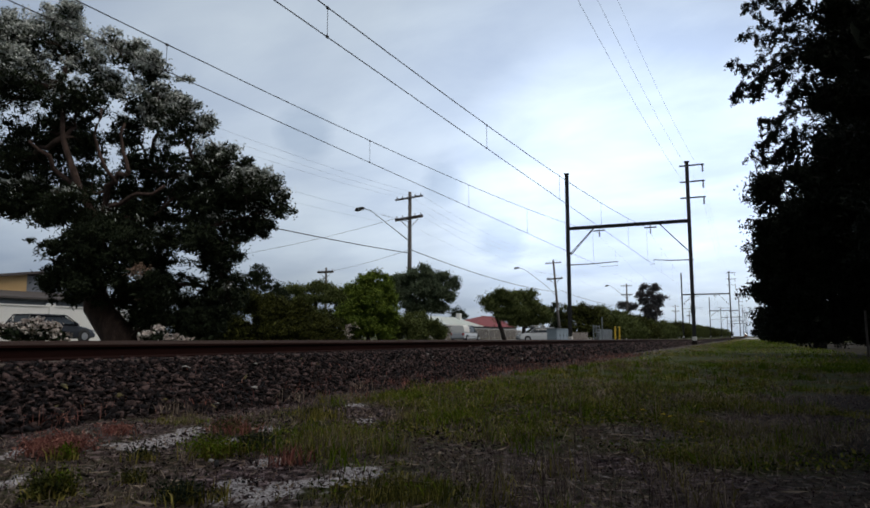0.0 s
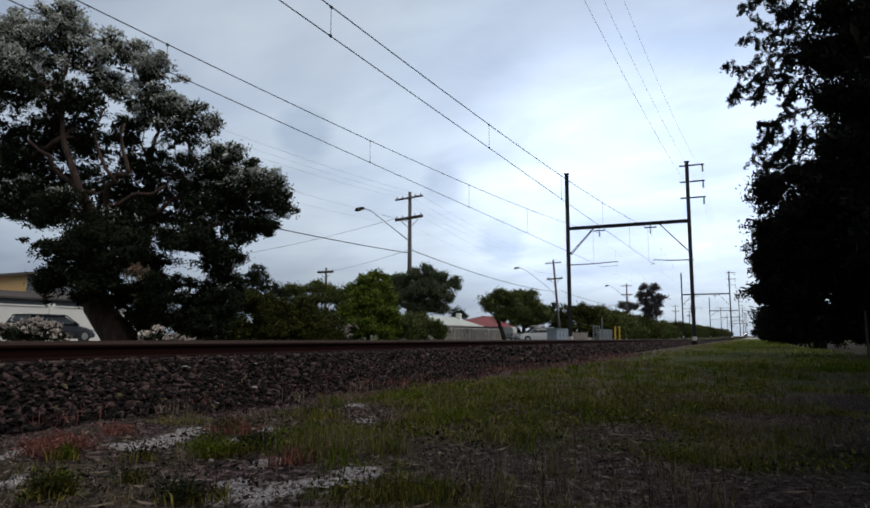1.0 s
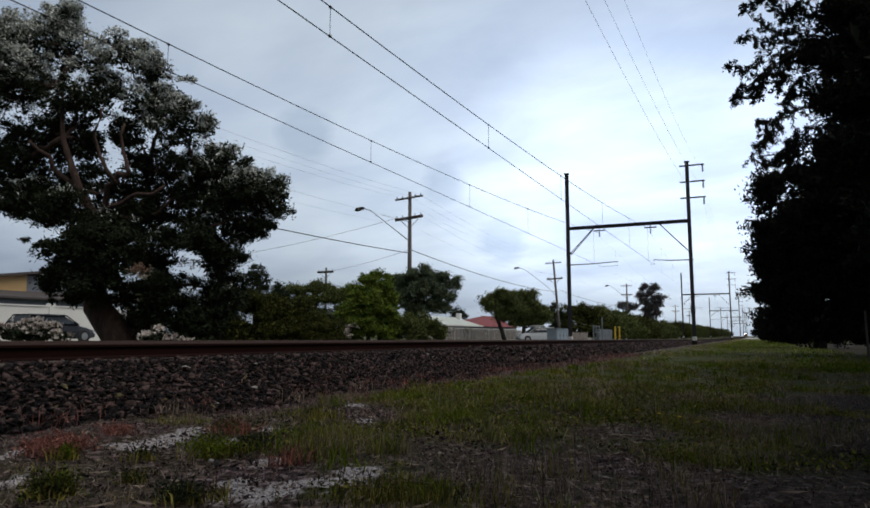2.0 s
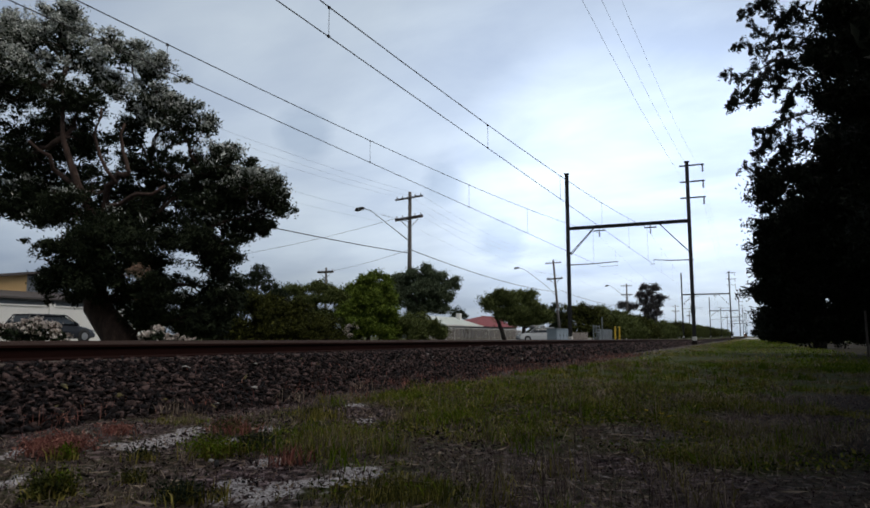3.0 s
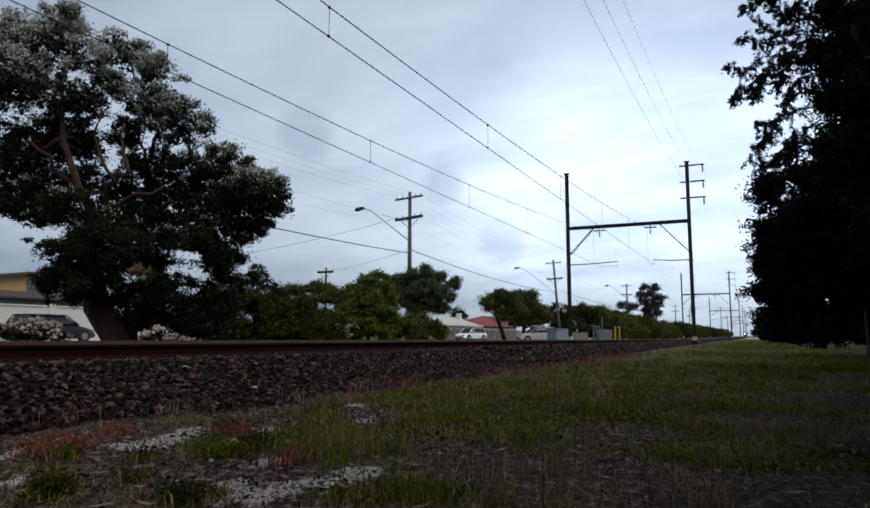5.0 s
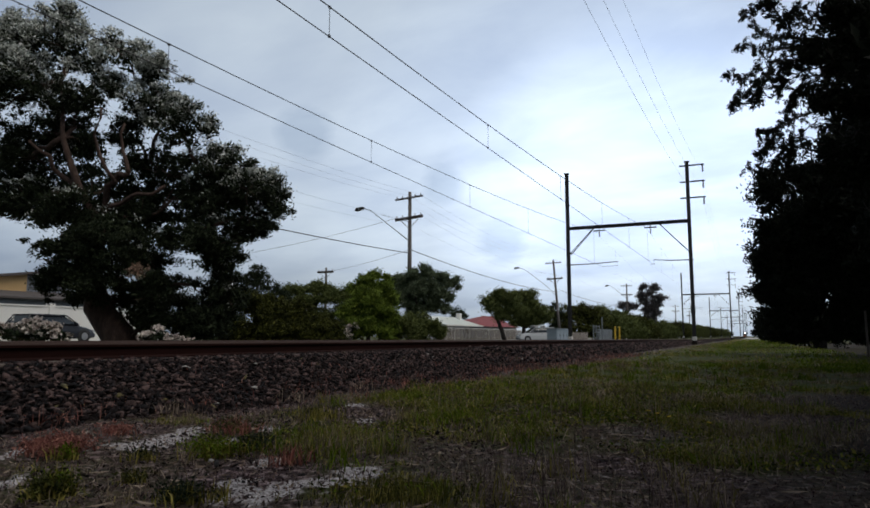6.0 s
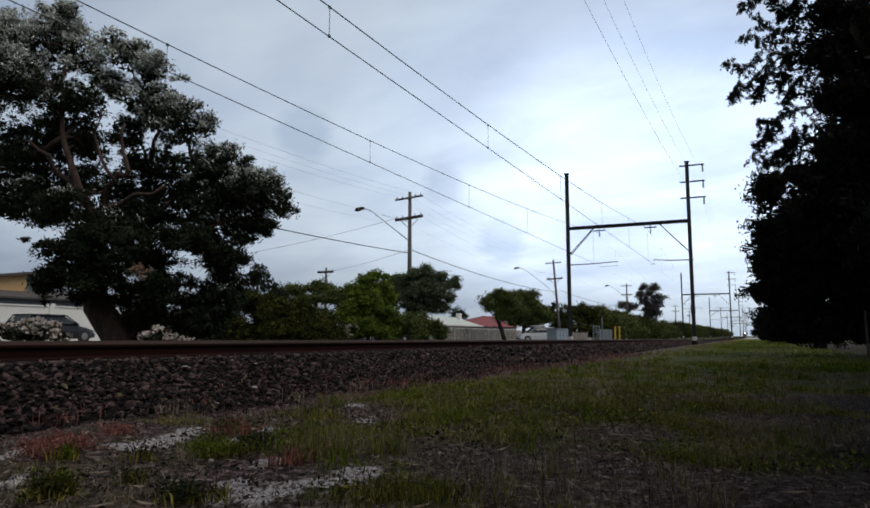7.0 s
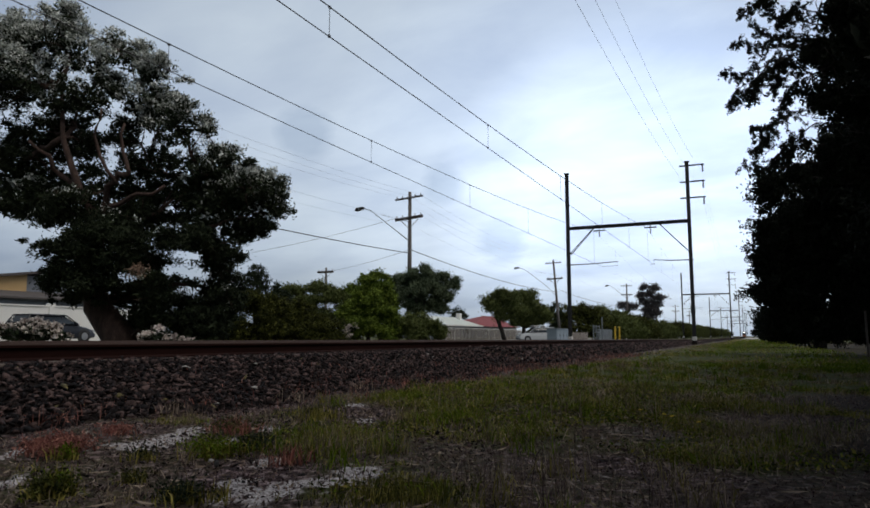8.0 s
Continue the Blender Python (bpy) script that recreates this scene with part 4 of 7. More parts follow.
for y in (0, 1.5, 3.0):
    part("post", tubed([(0, y, -0.6), (0, y, 1.75)], 0.05, 8), M_GALV, gate)
for z in (0.4, 1.0, 1.6):
    part("bar", tubed([(0, 0, z), (0, 3.0, z)], 0.03, 6), M_GALV, gate)
part("brace", tubed([(0.04, 0, 1.7), (0.2, 2.2, 0.0)], 0.045, 6), M_GALV, gate)
for y in (82.8, 85.7):
    b = part("bollard", tubed([(-14.9, y, -0.6), (-14.9, y, 1.7), (-14.9, y, 1.76)], [0.09, 0.09, 0.05], 10), M_YELLOW)
    tagged(b, "yellow painted steel bollard at the crossing", "bollard", "yellow bollards")
sp = part("sign_post", tubed([(-14.9, 75.2, -0.6), (-14.9, 75.2, 2.65)], 0.06, 8), M_GALV)
tagged(sp, "slim grey steel sign post by the crossing", "post")
pp = part("park_post", tubed([(*at_view(12.75, 20.2)[:2], -0.2), (*at_view(12.75, 20.2)[:2], 1.35)], 0.035, 8), M_ARM)
tagged(pp, "slim grey timber post under the dark trees", "post")


# ---------------------------------------------------------------- vehicles
def car_paint(name, colour):
    return material(name, [tuple(c * 0.92 for c in colour), colour], 0.3, 1.0, 20, 0.0, coat=0.8, spec=0.5)


def loft(sections):
    """Skins rounded-box sections (y, half width low, half width high, z low, z high)."""
    bm = bmesh.new()
    rows = []
    for y, w0, w1, z0, z1 in sections:
        zm = z0 + (z1 - z0) * 0.55
        c = 0.08
        pts = [(-w0 + c, z0), (w0 - c, z0), (w0, z0 + c), ((w0 + w1) / 2 + 0.02, zm), (w1, z1 - c), (w1 - c * 1.5, z1), (-w1 + c * 1.5, z1), (-w1, z1 - c), (-(w0 + w1) / 2 - 0.02, zm), (-w0, z0 + c)]
        rows.append([bm.verts.new((x, y, z)) for x, z in pts])
    for a, b in zip(rows, rows[1:]):
        for i in range(10):
            bm.faces.new((a[i], a[(i + 1) % 10], b[(i + 1) % 10], b[i]))
    bm.faces.new(rows[0][::-1])
    bm.faces.new(rows[-1])
    return bm


def build_car(m, paint, label, category="car", style="hatch", length=4.2, height=1.48, group="cars"):
    """A car that faces +y, its base at the ground."""
    t = thing("car", m, label, category, group)
    L, H, belt = length / 2, height, 0.92 if style != "suv" else 1.05
    nose, boot = (L - 1.05), {"hatch": -L + 0.15, "sedan": -L + 0.75, "suv": -L + 0.12, "ute": 0.1 - 0.55}[style]
    rear_h = belt - 0.02 if style in ("sedan", "ute") else belt
    secs = [(-L, 0.70, 0.68, 0.38, rear_h - 0.12), (-L + 0.12, 0.82, 0.78, 0.26, rear_h), (-L + 0.7, 0.86, 0.80, 0.2, belt), (0, 0.88, 0.80, 0.2, belt), (nose - 0.1, 0.87, 0.79, 0.2, belt - 0.02),
            (L - 0.45, 0.85, 0.72, 0.22, belt - 0.16), (L - 0.1, 0.78, 0.62, 0.26, belt - 0.26), (L, 0.66, 0.52, 0.36, belt - 0.36)]
    body = part("body", loft(secs), paint, t, smooth=False, bevel=0.0)
    back = boot if style != "ute" else -0.75
    front = nose - 0.05
    gl = [(back, 0.74, 0.70, belt - 0.04, belt + 0.02), (back + (0.35 if style != "sedan" else 0.6), 0.765, 0.60, belt - 0.04, H - 0.06),
          (front - 0.75, 0.765, 0.60, belt - 0.04, H - 0.05), (front, 0.74, 0.68, belt - 0.06, belt)]
    part("window_glass", loft(gl), M_GLASS, t, "dark tinted glass")
    r0, r1 = back + (0.32 if style != "sedan" else 0.56), front - 0.72
    part("roof", loft([(r0, 0.58, 0.54, H - 0.1, H - 0.03), ((r0 + r1) / 2, 0.61, 0.56, H - 0.1, H), (r1, 0.58, 0.54, H - 0.1, H - 0.025)]), paint, t)
    for s in (-1, 1):
        bm = bmesh.new()
        for (ya, za), (yb, zb) in (((front, belt), (r1, H - 0.06)), ((back, belt), (r0, H - 0.06)), ((0.1, belt), (0.05, H - 0.06)), ((r0, H - 0.07), (r1, H - 0.07))):
            wa, wb = (0.735 if za < H - 0.2 else 0.62), 0.62
            tube(bm, [(s * wa, ya, za), (s * wb, yb, zb)], 0.035, 6)
        part("pillar", bm, paint, t)
        part("mirror", boxed(min(s * 0.82, s * 0.98), max(s * 0.82, s * 0.98), front - 0.42, front - 0.3, belt, belt + 0.14), paint, t, bevel=0.02)
        part("headlight", boxed(min(s * 0.42, s * 0.70), max(s * 0.42, s * 0.70), L - 0.18, L - 0.03, belt - 0.38, belt - 0.26), M_CHROME, t, "clear headlight", bevel=0.015)
        part("tail_light", boxed(min(s * 0.58, s * 0.76), max(s * 0.58, s * 0.76), -L - 0.012, -L + 0.14, rear_h - 0.28, rear_h - 0.05), M_TAIL, t, "red tail light", bevel=0.015)
        part("door_handle", boxed(min(s * 0.86, s * 0.90), max(s * 0.86, s * 0.90), -0.25, -0.1, belt - 0.16, belt - 0.13), M_TRIM, t)
        for y in (L - 0.85, -L + 0.8):
            part("wheel_arch", tubed([(s * 0.80, y, 0.34), (s * 0.885, y, 0.34)], 0.37, 16), M_TRIM, t)
            w = part("wheel", tubed([(s * 0.72, y, 0.32), (s * 0.895, y, 0.32), (s * 0.905, y, 0.32)], [0.32, 0.32, 0.28], 18), M_TYRE, t, "black tyre")
            part("rim", tubed([(s * 0.89, y, 0.32), (s * 0.913, y, 0.32)], [0.21, 0.19], 12), M_RIM, w, "alloy rim")
    part("bumper", boxed(-0.6, 0.6, L - 0.06, L + 0.03, 0.36, 0.46), M_TRIM, t, bevel=0.02)
    if style == "ute":
        part("canopy", loft([(-L + 0.05, 0.80, 0.72, belt - 0.02, H - 0.08), (-0.95, 0.80, 0.72, belt - 0.02, H - 0.03)]), M_WHITEWALL, t, "pale canopy")
    return t


P_WHITE = car_paint("white_car_paint", (0.86, 0.87, 0.87))
P_NAVY = material("dark_navy_paint", [(0.008, 0.009, 0.013), (0.012, 0.013, 0.018)], 0.5, 1.0, 20, 0.0, coat=0.15, spec=0.3)
P_BLUE = car_paint("blue_grey_paint", (0.012, 0.016, 0.021))
P_RED = car_paint("maroon_paint", (0.045, 0.007, 0.011))
P_SILVER = car_paint("silver_paint", (0.42, 0.43, 0.44))
LANE_OUT, LANE_IN = -28.6, -25.4
build_car(pose(-33.2, 23.9, 0.27, 0, 0, 2), P_NAVY, "dark navy hatchback parked beside the white wall", style="hatch", length=4.3, height=1.46)
parked = build_car(pose(-21.6, 73.0, -0.05, 0, 0, 128), P_SILVER, "pale silver wagon parked by the fence with roof rack", style="suv", length=4.5, height=1.62)
part("roof_rack", boxed(-0.55, 0.55, -0.9, 0.6, 1.72, 1.80), M_WHITEWALL, parked, "white load on roof bars", bevel=0.02)
for y in (-0.7, 0.4):
    part("roof_bar", boxed(-0.6, 0.6, y - 0.03, y + 0.03, 1.6, 1.718), M_TRIM, parked)
CAR_WHITE = build_car(pose(LANE_IN, 75, 0.07, 0, 0, 180), P_WHITE, "white hatchback driving along the street", style="hatch", length=4.3, height=1.52, group="passing cars")
CAR_UTE = build_car(pose(LANE_OUT, 70, 0.07), P_SILVER, "silver utility with pale canopy driving along the street", "utility vehicle", "ute", 4.9, 1.72, "passing cars")
CAR_BLUE = build_car(pose(LANE_OUT, 10, 0.07), P_BLUE, "blue-grey wagon driving along the street", style="suv", length=4.6, height=1.62, group="passing cars")
CAR_RED = build_car(pose(LANE_OUT, 10, 0.07), P_RED, "maroon sedan driving along the street", style="sedan", length=4.6, height=1.52, group="passing cars")

# the oncoming train, far down the nearer track
TRAIN = thing("train", pose(NEAR_X, 700, RAIL_Z + 0.158 - fall(760)), "distant electric commuter train with lit headlight", "train")
part("car_body", loft([(0, 1.2, 1.0, 0.9, 3.5), (0.25, 1.4, 1.25, 0.5, 3.8), (24, 1.45, 1.3, 0.5, 3.9)]), M_GALV, TRAIN)
part("windscreen", boxed(-1.0, 1.0, -0.06, 0.02, 2.0, 3.0), M_GLASS, TRAIN)
part("front_panel", boxed(-1.15, 1.15, -0.05, 0.02, 0.9, 1.7), material("orange_front", [(0.6, 0.16, 0.03), (0.7, 0.22, 0.05)], 0.5, 2, 20, 0.0), TRAIN, "orange front panel")
M_HEAD = glow_material("headlight_glow", (1.0, 0.97, 0.9), 25)
for x in (-0.3, 0.3):
    part("headlight", tubed([(x, -0.1, 3.3), (x, 0.0, 3.3)], 0.28, 12), M_HEAD, TRAIN, "lit headlight")
for x in (-0.9, 0.9):
    part("wheelset", tubed([(x - 0.06, 3, 0.42), (x + 0.06, 3, 0.42)], 0.42, 16), M_STEEL, TRAIN)
    part("wheelset", tubed([(x - 0.06, 21, 0.42), (x + 0.06, 21, 0.42)], 0.42, 16), M_STEEL, TRAIN)
part("pantograph", tubed([(0, 12, 3.9), (0, 13, 4.8), (0, 12, 5.5)], 0.04, 6), M_STEEL, TRAIN)


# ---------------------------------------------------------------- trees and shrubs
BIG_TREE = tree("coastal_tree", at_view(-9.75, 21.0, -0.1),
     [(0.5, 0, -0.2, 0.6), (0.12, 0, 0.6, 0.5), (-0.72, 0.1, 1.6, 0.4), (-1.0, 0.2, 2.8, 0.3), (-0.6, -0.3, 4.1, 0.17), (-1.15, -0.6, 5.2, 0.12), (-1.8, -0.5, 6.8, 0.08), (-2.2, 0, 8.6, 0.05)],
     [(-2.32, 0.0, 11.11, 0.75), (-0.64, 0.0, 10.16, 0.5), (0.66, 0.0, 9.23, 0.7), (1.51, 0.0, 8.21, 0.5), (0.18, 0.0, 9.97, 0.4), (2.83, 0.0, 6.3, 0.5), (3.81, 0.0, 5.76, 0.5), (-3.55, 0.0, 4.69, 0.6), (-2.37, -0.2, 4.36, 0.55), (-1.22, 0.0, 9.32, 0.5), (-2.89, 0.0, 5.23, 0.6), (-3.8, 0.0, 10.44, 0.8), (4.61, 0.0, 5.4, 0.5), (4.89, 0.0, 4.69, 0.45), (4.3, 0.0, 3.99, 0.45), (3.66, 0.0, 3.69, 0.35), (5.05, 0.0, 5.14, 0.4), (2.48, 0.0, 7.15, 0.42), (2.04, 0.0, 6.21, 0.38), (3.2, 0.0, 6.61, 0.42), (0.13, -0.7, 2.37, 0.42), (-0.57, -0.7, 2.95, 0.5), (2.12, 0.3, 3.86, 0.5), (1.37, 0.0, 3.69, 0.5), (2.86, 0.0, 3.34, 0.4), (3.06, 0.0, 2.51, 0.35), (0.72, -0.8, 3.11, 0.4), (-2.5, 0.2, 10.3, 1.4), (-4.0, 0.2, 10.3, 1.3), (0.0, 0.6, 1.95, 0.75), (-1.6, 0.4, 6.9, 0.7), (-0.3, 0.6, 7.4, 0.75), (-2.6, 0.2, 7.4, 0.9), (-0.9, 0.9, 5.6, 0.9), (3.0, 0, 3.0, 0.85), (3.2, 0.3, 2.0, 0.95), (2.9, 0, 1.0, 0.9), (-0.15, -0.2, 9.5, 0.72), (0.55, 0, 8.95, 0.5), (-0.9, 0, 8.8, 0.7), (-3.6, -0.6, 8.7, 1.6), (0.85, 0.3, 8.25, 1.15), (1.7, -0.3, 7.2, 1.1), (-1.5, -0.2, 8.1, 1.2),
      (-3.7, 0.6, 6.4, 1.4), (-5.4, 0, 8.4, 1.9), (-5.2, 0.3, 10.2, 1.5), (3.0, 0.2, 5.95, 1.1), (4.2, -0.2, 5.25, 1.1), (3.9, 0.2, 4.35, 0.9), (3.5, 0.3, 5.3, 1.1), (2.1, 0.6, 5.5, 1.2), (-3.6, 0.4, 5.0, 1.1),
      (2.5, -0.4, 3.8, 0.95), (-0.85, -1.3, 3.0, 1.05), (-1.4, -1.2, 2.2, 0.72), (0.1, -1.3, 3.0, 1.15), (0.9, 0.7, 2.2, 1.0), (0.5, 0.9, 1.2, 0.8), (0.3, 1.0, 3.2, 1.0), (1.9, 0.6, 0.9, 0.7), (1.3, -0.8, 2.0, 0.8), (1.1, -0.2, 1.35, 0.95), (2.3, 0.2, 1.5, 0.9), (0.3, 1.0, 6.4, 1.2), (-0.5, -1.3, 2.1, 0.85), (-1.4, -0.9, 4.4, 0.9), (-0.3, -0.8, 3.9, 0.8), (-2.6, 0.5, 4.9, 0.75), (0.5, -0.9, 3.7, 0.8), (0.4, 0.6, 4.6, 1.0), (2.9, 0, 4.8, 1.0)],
     "spreading coastal tree with silvery leaves and brown limbs", "tree", (M_LEAF_GREY, M_LEAF_SILVER_LIT), M_BARK, 11,
     clumps=54, leaves=68, length=0.115, width=0.044, spread=0.105, top_share=0.88, sway=0.08, fill=0.6, core=0.35, upward=0.15, low_shade=4.8)
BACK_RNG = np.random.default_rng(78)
# back masses get the dark tone alone, painting the crown's inner shade
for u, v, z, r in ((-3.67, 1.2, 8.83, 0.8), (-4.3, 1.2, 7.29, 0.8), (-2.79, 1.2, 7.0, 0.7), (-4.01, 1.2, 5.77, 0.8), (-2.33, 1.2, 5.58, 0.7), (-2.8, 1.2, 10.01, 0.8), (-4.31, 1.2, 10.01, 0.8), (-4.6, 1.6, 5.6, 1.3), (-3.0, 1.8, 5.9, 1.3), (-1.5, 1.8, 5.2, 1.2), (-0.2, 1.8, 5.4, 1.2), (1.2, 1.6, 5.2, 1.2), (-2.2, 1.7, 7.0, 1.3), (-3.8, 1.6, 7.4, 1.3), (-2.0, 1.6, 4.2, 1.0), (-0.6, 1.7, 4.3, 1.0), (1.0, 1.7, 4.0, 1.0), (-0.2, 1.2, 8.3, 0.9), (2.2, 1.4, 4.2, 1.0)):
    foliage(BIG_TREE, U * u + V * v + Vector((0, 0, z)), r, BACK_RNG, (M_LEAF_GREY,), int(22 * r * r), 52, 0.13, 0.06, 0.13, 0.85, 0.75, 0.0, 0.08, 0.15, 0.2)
LIMB_RNG = np.random.default_rng(77)
for a, b, r in (((-0.6, -0.3, 4.1), (0.5, -0.9, 5.6), 0.13), ((0.5, -0.9, 5.6), (0.2, -0.7, 7.2), 0.07), ((-1.1, -0.5, 5.1), (-2.6, -0.9, 6.6), 0.09), ((-0.4, -0.4, 4.4), (1.6, -0.9, 5.2), 0.09), ((0.1, -0.8, 5.3), (-0.4, -1.0, 7.6), 0.06)):
    pts, rad = limb(LIMB_RNG, U * a[0] + V * a[1] + Vector((0, 0, a[2])), U * b[0] + V * b[1] + Vector((0, 0, b[2])), r, r * 0.5, 0.35)
    part("limb", tubed(pts, rad, 8), M_BARK, BIG_TREE, smooth=True)
foliage(BIG_TREE, U * 1.12 + V * -1.3 + Vector((0, 0, 2.61)), 0.27, LIMB_RNG, (M_LEAF_DEAD,), 14, 14, 0.1, 0.045, 0.07, 0.9, 0.6, 0.0, 0.03)
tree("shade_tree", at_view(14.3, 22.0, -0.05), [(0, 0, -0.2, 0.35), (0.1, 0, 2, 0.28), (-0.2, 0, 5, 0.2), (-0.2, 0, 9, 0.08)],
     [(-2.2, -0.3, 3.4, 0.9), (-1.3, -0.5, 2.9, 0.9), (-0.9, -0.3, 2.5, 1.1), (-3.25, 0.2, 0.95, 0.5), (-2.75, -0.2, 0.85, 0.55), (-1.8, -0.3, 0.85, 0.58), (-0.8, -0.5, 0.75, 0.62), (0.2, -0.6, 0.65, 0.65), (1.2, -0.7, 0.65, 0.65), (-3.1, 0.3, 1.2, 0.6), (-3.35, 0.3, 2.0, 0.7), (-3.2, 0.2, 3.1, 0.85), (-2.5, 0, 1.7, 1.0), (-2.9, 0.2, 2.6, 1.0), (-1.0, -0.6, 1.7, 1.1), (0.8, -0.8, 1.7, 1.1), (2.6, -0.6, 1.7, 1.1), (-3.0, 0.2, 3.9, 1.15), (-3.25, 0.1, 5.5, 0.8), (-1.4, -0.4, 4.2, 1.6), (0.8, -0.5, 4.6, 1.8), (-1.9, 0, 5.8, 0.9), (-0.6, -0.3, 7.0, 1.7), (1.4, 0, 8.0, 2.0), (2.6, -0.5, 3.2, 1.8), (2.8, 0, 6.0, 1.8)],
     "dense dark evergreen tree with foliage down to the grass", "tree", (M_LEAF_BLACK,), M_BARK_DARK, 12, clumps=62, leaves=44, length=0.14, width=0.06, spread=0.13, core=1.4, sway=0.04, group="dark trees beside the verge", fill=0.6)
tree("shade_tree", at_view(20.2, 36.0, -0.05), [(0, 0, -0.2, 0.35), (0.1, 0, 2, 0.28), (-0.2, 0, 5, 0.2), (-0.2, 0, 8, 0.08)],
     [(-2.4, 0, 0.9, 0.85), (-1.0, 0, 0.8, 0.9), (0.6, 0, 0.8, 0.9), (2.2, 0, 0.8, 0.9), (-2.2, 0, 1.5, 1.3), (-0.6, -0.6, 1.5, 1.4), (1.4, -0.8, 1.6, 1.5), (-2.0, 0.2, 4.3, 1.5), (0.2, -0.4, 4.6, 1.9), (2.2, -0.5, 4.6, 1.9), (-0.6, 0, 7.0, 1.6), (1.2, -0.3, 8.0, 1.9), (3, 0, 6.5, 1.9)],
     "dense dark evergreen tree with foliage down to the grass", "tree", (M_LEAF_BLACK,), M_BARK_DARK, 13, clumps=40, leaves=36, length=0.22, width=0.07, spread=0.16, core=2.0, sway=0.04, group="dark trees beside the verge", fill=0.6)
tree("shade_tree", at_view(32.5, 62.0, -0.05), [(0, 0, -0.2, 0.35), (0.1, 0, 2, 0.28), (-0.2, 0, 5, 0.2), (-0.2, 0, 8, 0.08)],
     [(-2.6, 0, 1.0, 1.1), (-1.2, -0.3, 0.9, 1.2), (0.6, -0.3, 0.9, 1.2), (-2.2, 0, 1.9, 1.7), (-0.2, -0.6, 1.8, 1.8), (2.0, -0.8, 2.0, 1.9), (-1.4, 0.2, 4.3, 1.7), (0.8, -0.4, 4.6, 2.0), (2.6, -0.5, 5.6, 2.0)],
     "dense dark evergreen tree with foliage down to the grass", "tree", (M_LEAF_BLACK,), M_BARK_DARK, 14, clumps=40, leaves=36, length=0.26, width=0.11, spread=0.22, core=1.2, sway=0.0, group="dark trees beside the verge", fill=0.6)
# the last two masses of this crown are unseen, added to shade the verge
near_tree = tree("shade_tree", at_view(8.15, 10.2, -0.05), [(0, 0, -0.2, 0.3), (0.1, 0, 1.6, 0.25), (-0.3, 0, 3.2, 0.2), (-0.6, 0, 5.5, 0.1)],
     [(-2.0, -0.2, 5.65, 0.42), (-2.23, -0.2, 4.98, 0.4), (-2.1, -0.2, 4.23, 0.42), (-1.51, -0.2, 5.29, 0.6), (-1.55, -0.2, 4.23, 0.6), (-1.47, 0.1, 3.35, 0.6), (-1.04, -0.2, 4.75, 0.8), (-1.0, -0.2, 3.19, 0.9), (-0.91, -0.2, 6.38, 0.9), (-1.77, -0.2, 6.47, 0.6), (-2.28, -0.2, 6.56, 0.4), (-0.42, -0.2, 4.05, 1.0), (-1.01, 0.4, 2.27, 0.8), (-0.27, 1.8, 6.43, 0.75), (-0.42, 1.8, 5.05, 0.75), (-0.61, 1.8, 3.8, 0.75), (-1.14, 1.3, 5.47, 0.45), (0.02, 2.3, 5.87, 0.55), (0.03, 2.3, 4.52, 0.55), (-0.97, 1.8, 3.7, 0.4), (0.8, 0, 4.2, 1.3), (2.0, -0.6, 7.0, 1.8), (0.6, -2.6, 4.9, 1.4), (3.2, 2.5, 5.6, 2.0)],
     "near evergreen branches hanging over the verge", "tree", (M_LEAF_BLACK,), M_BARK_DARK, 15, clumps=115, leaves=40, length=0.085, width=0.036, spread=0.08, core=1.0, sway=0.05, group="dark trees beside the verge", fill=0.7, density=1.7)
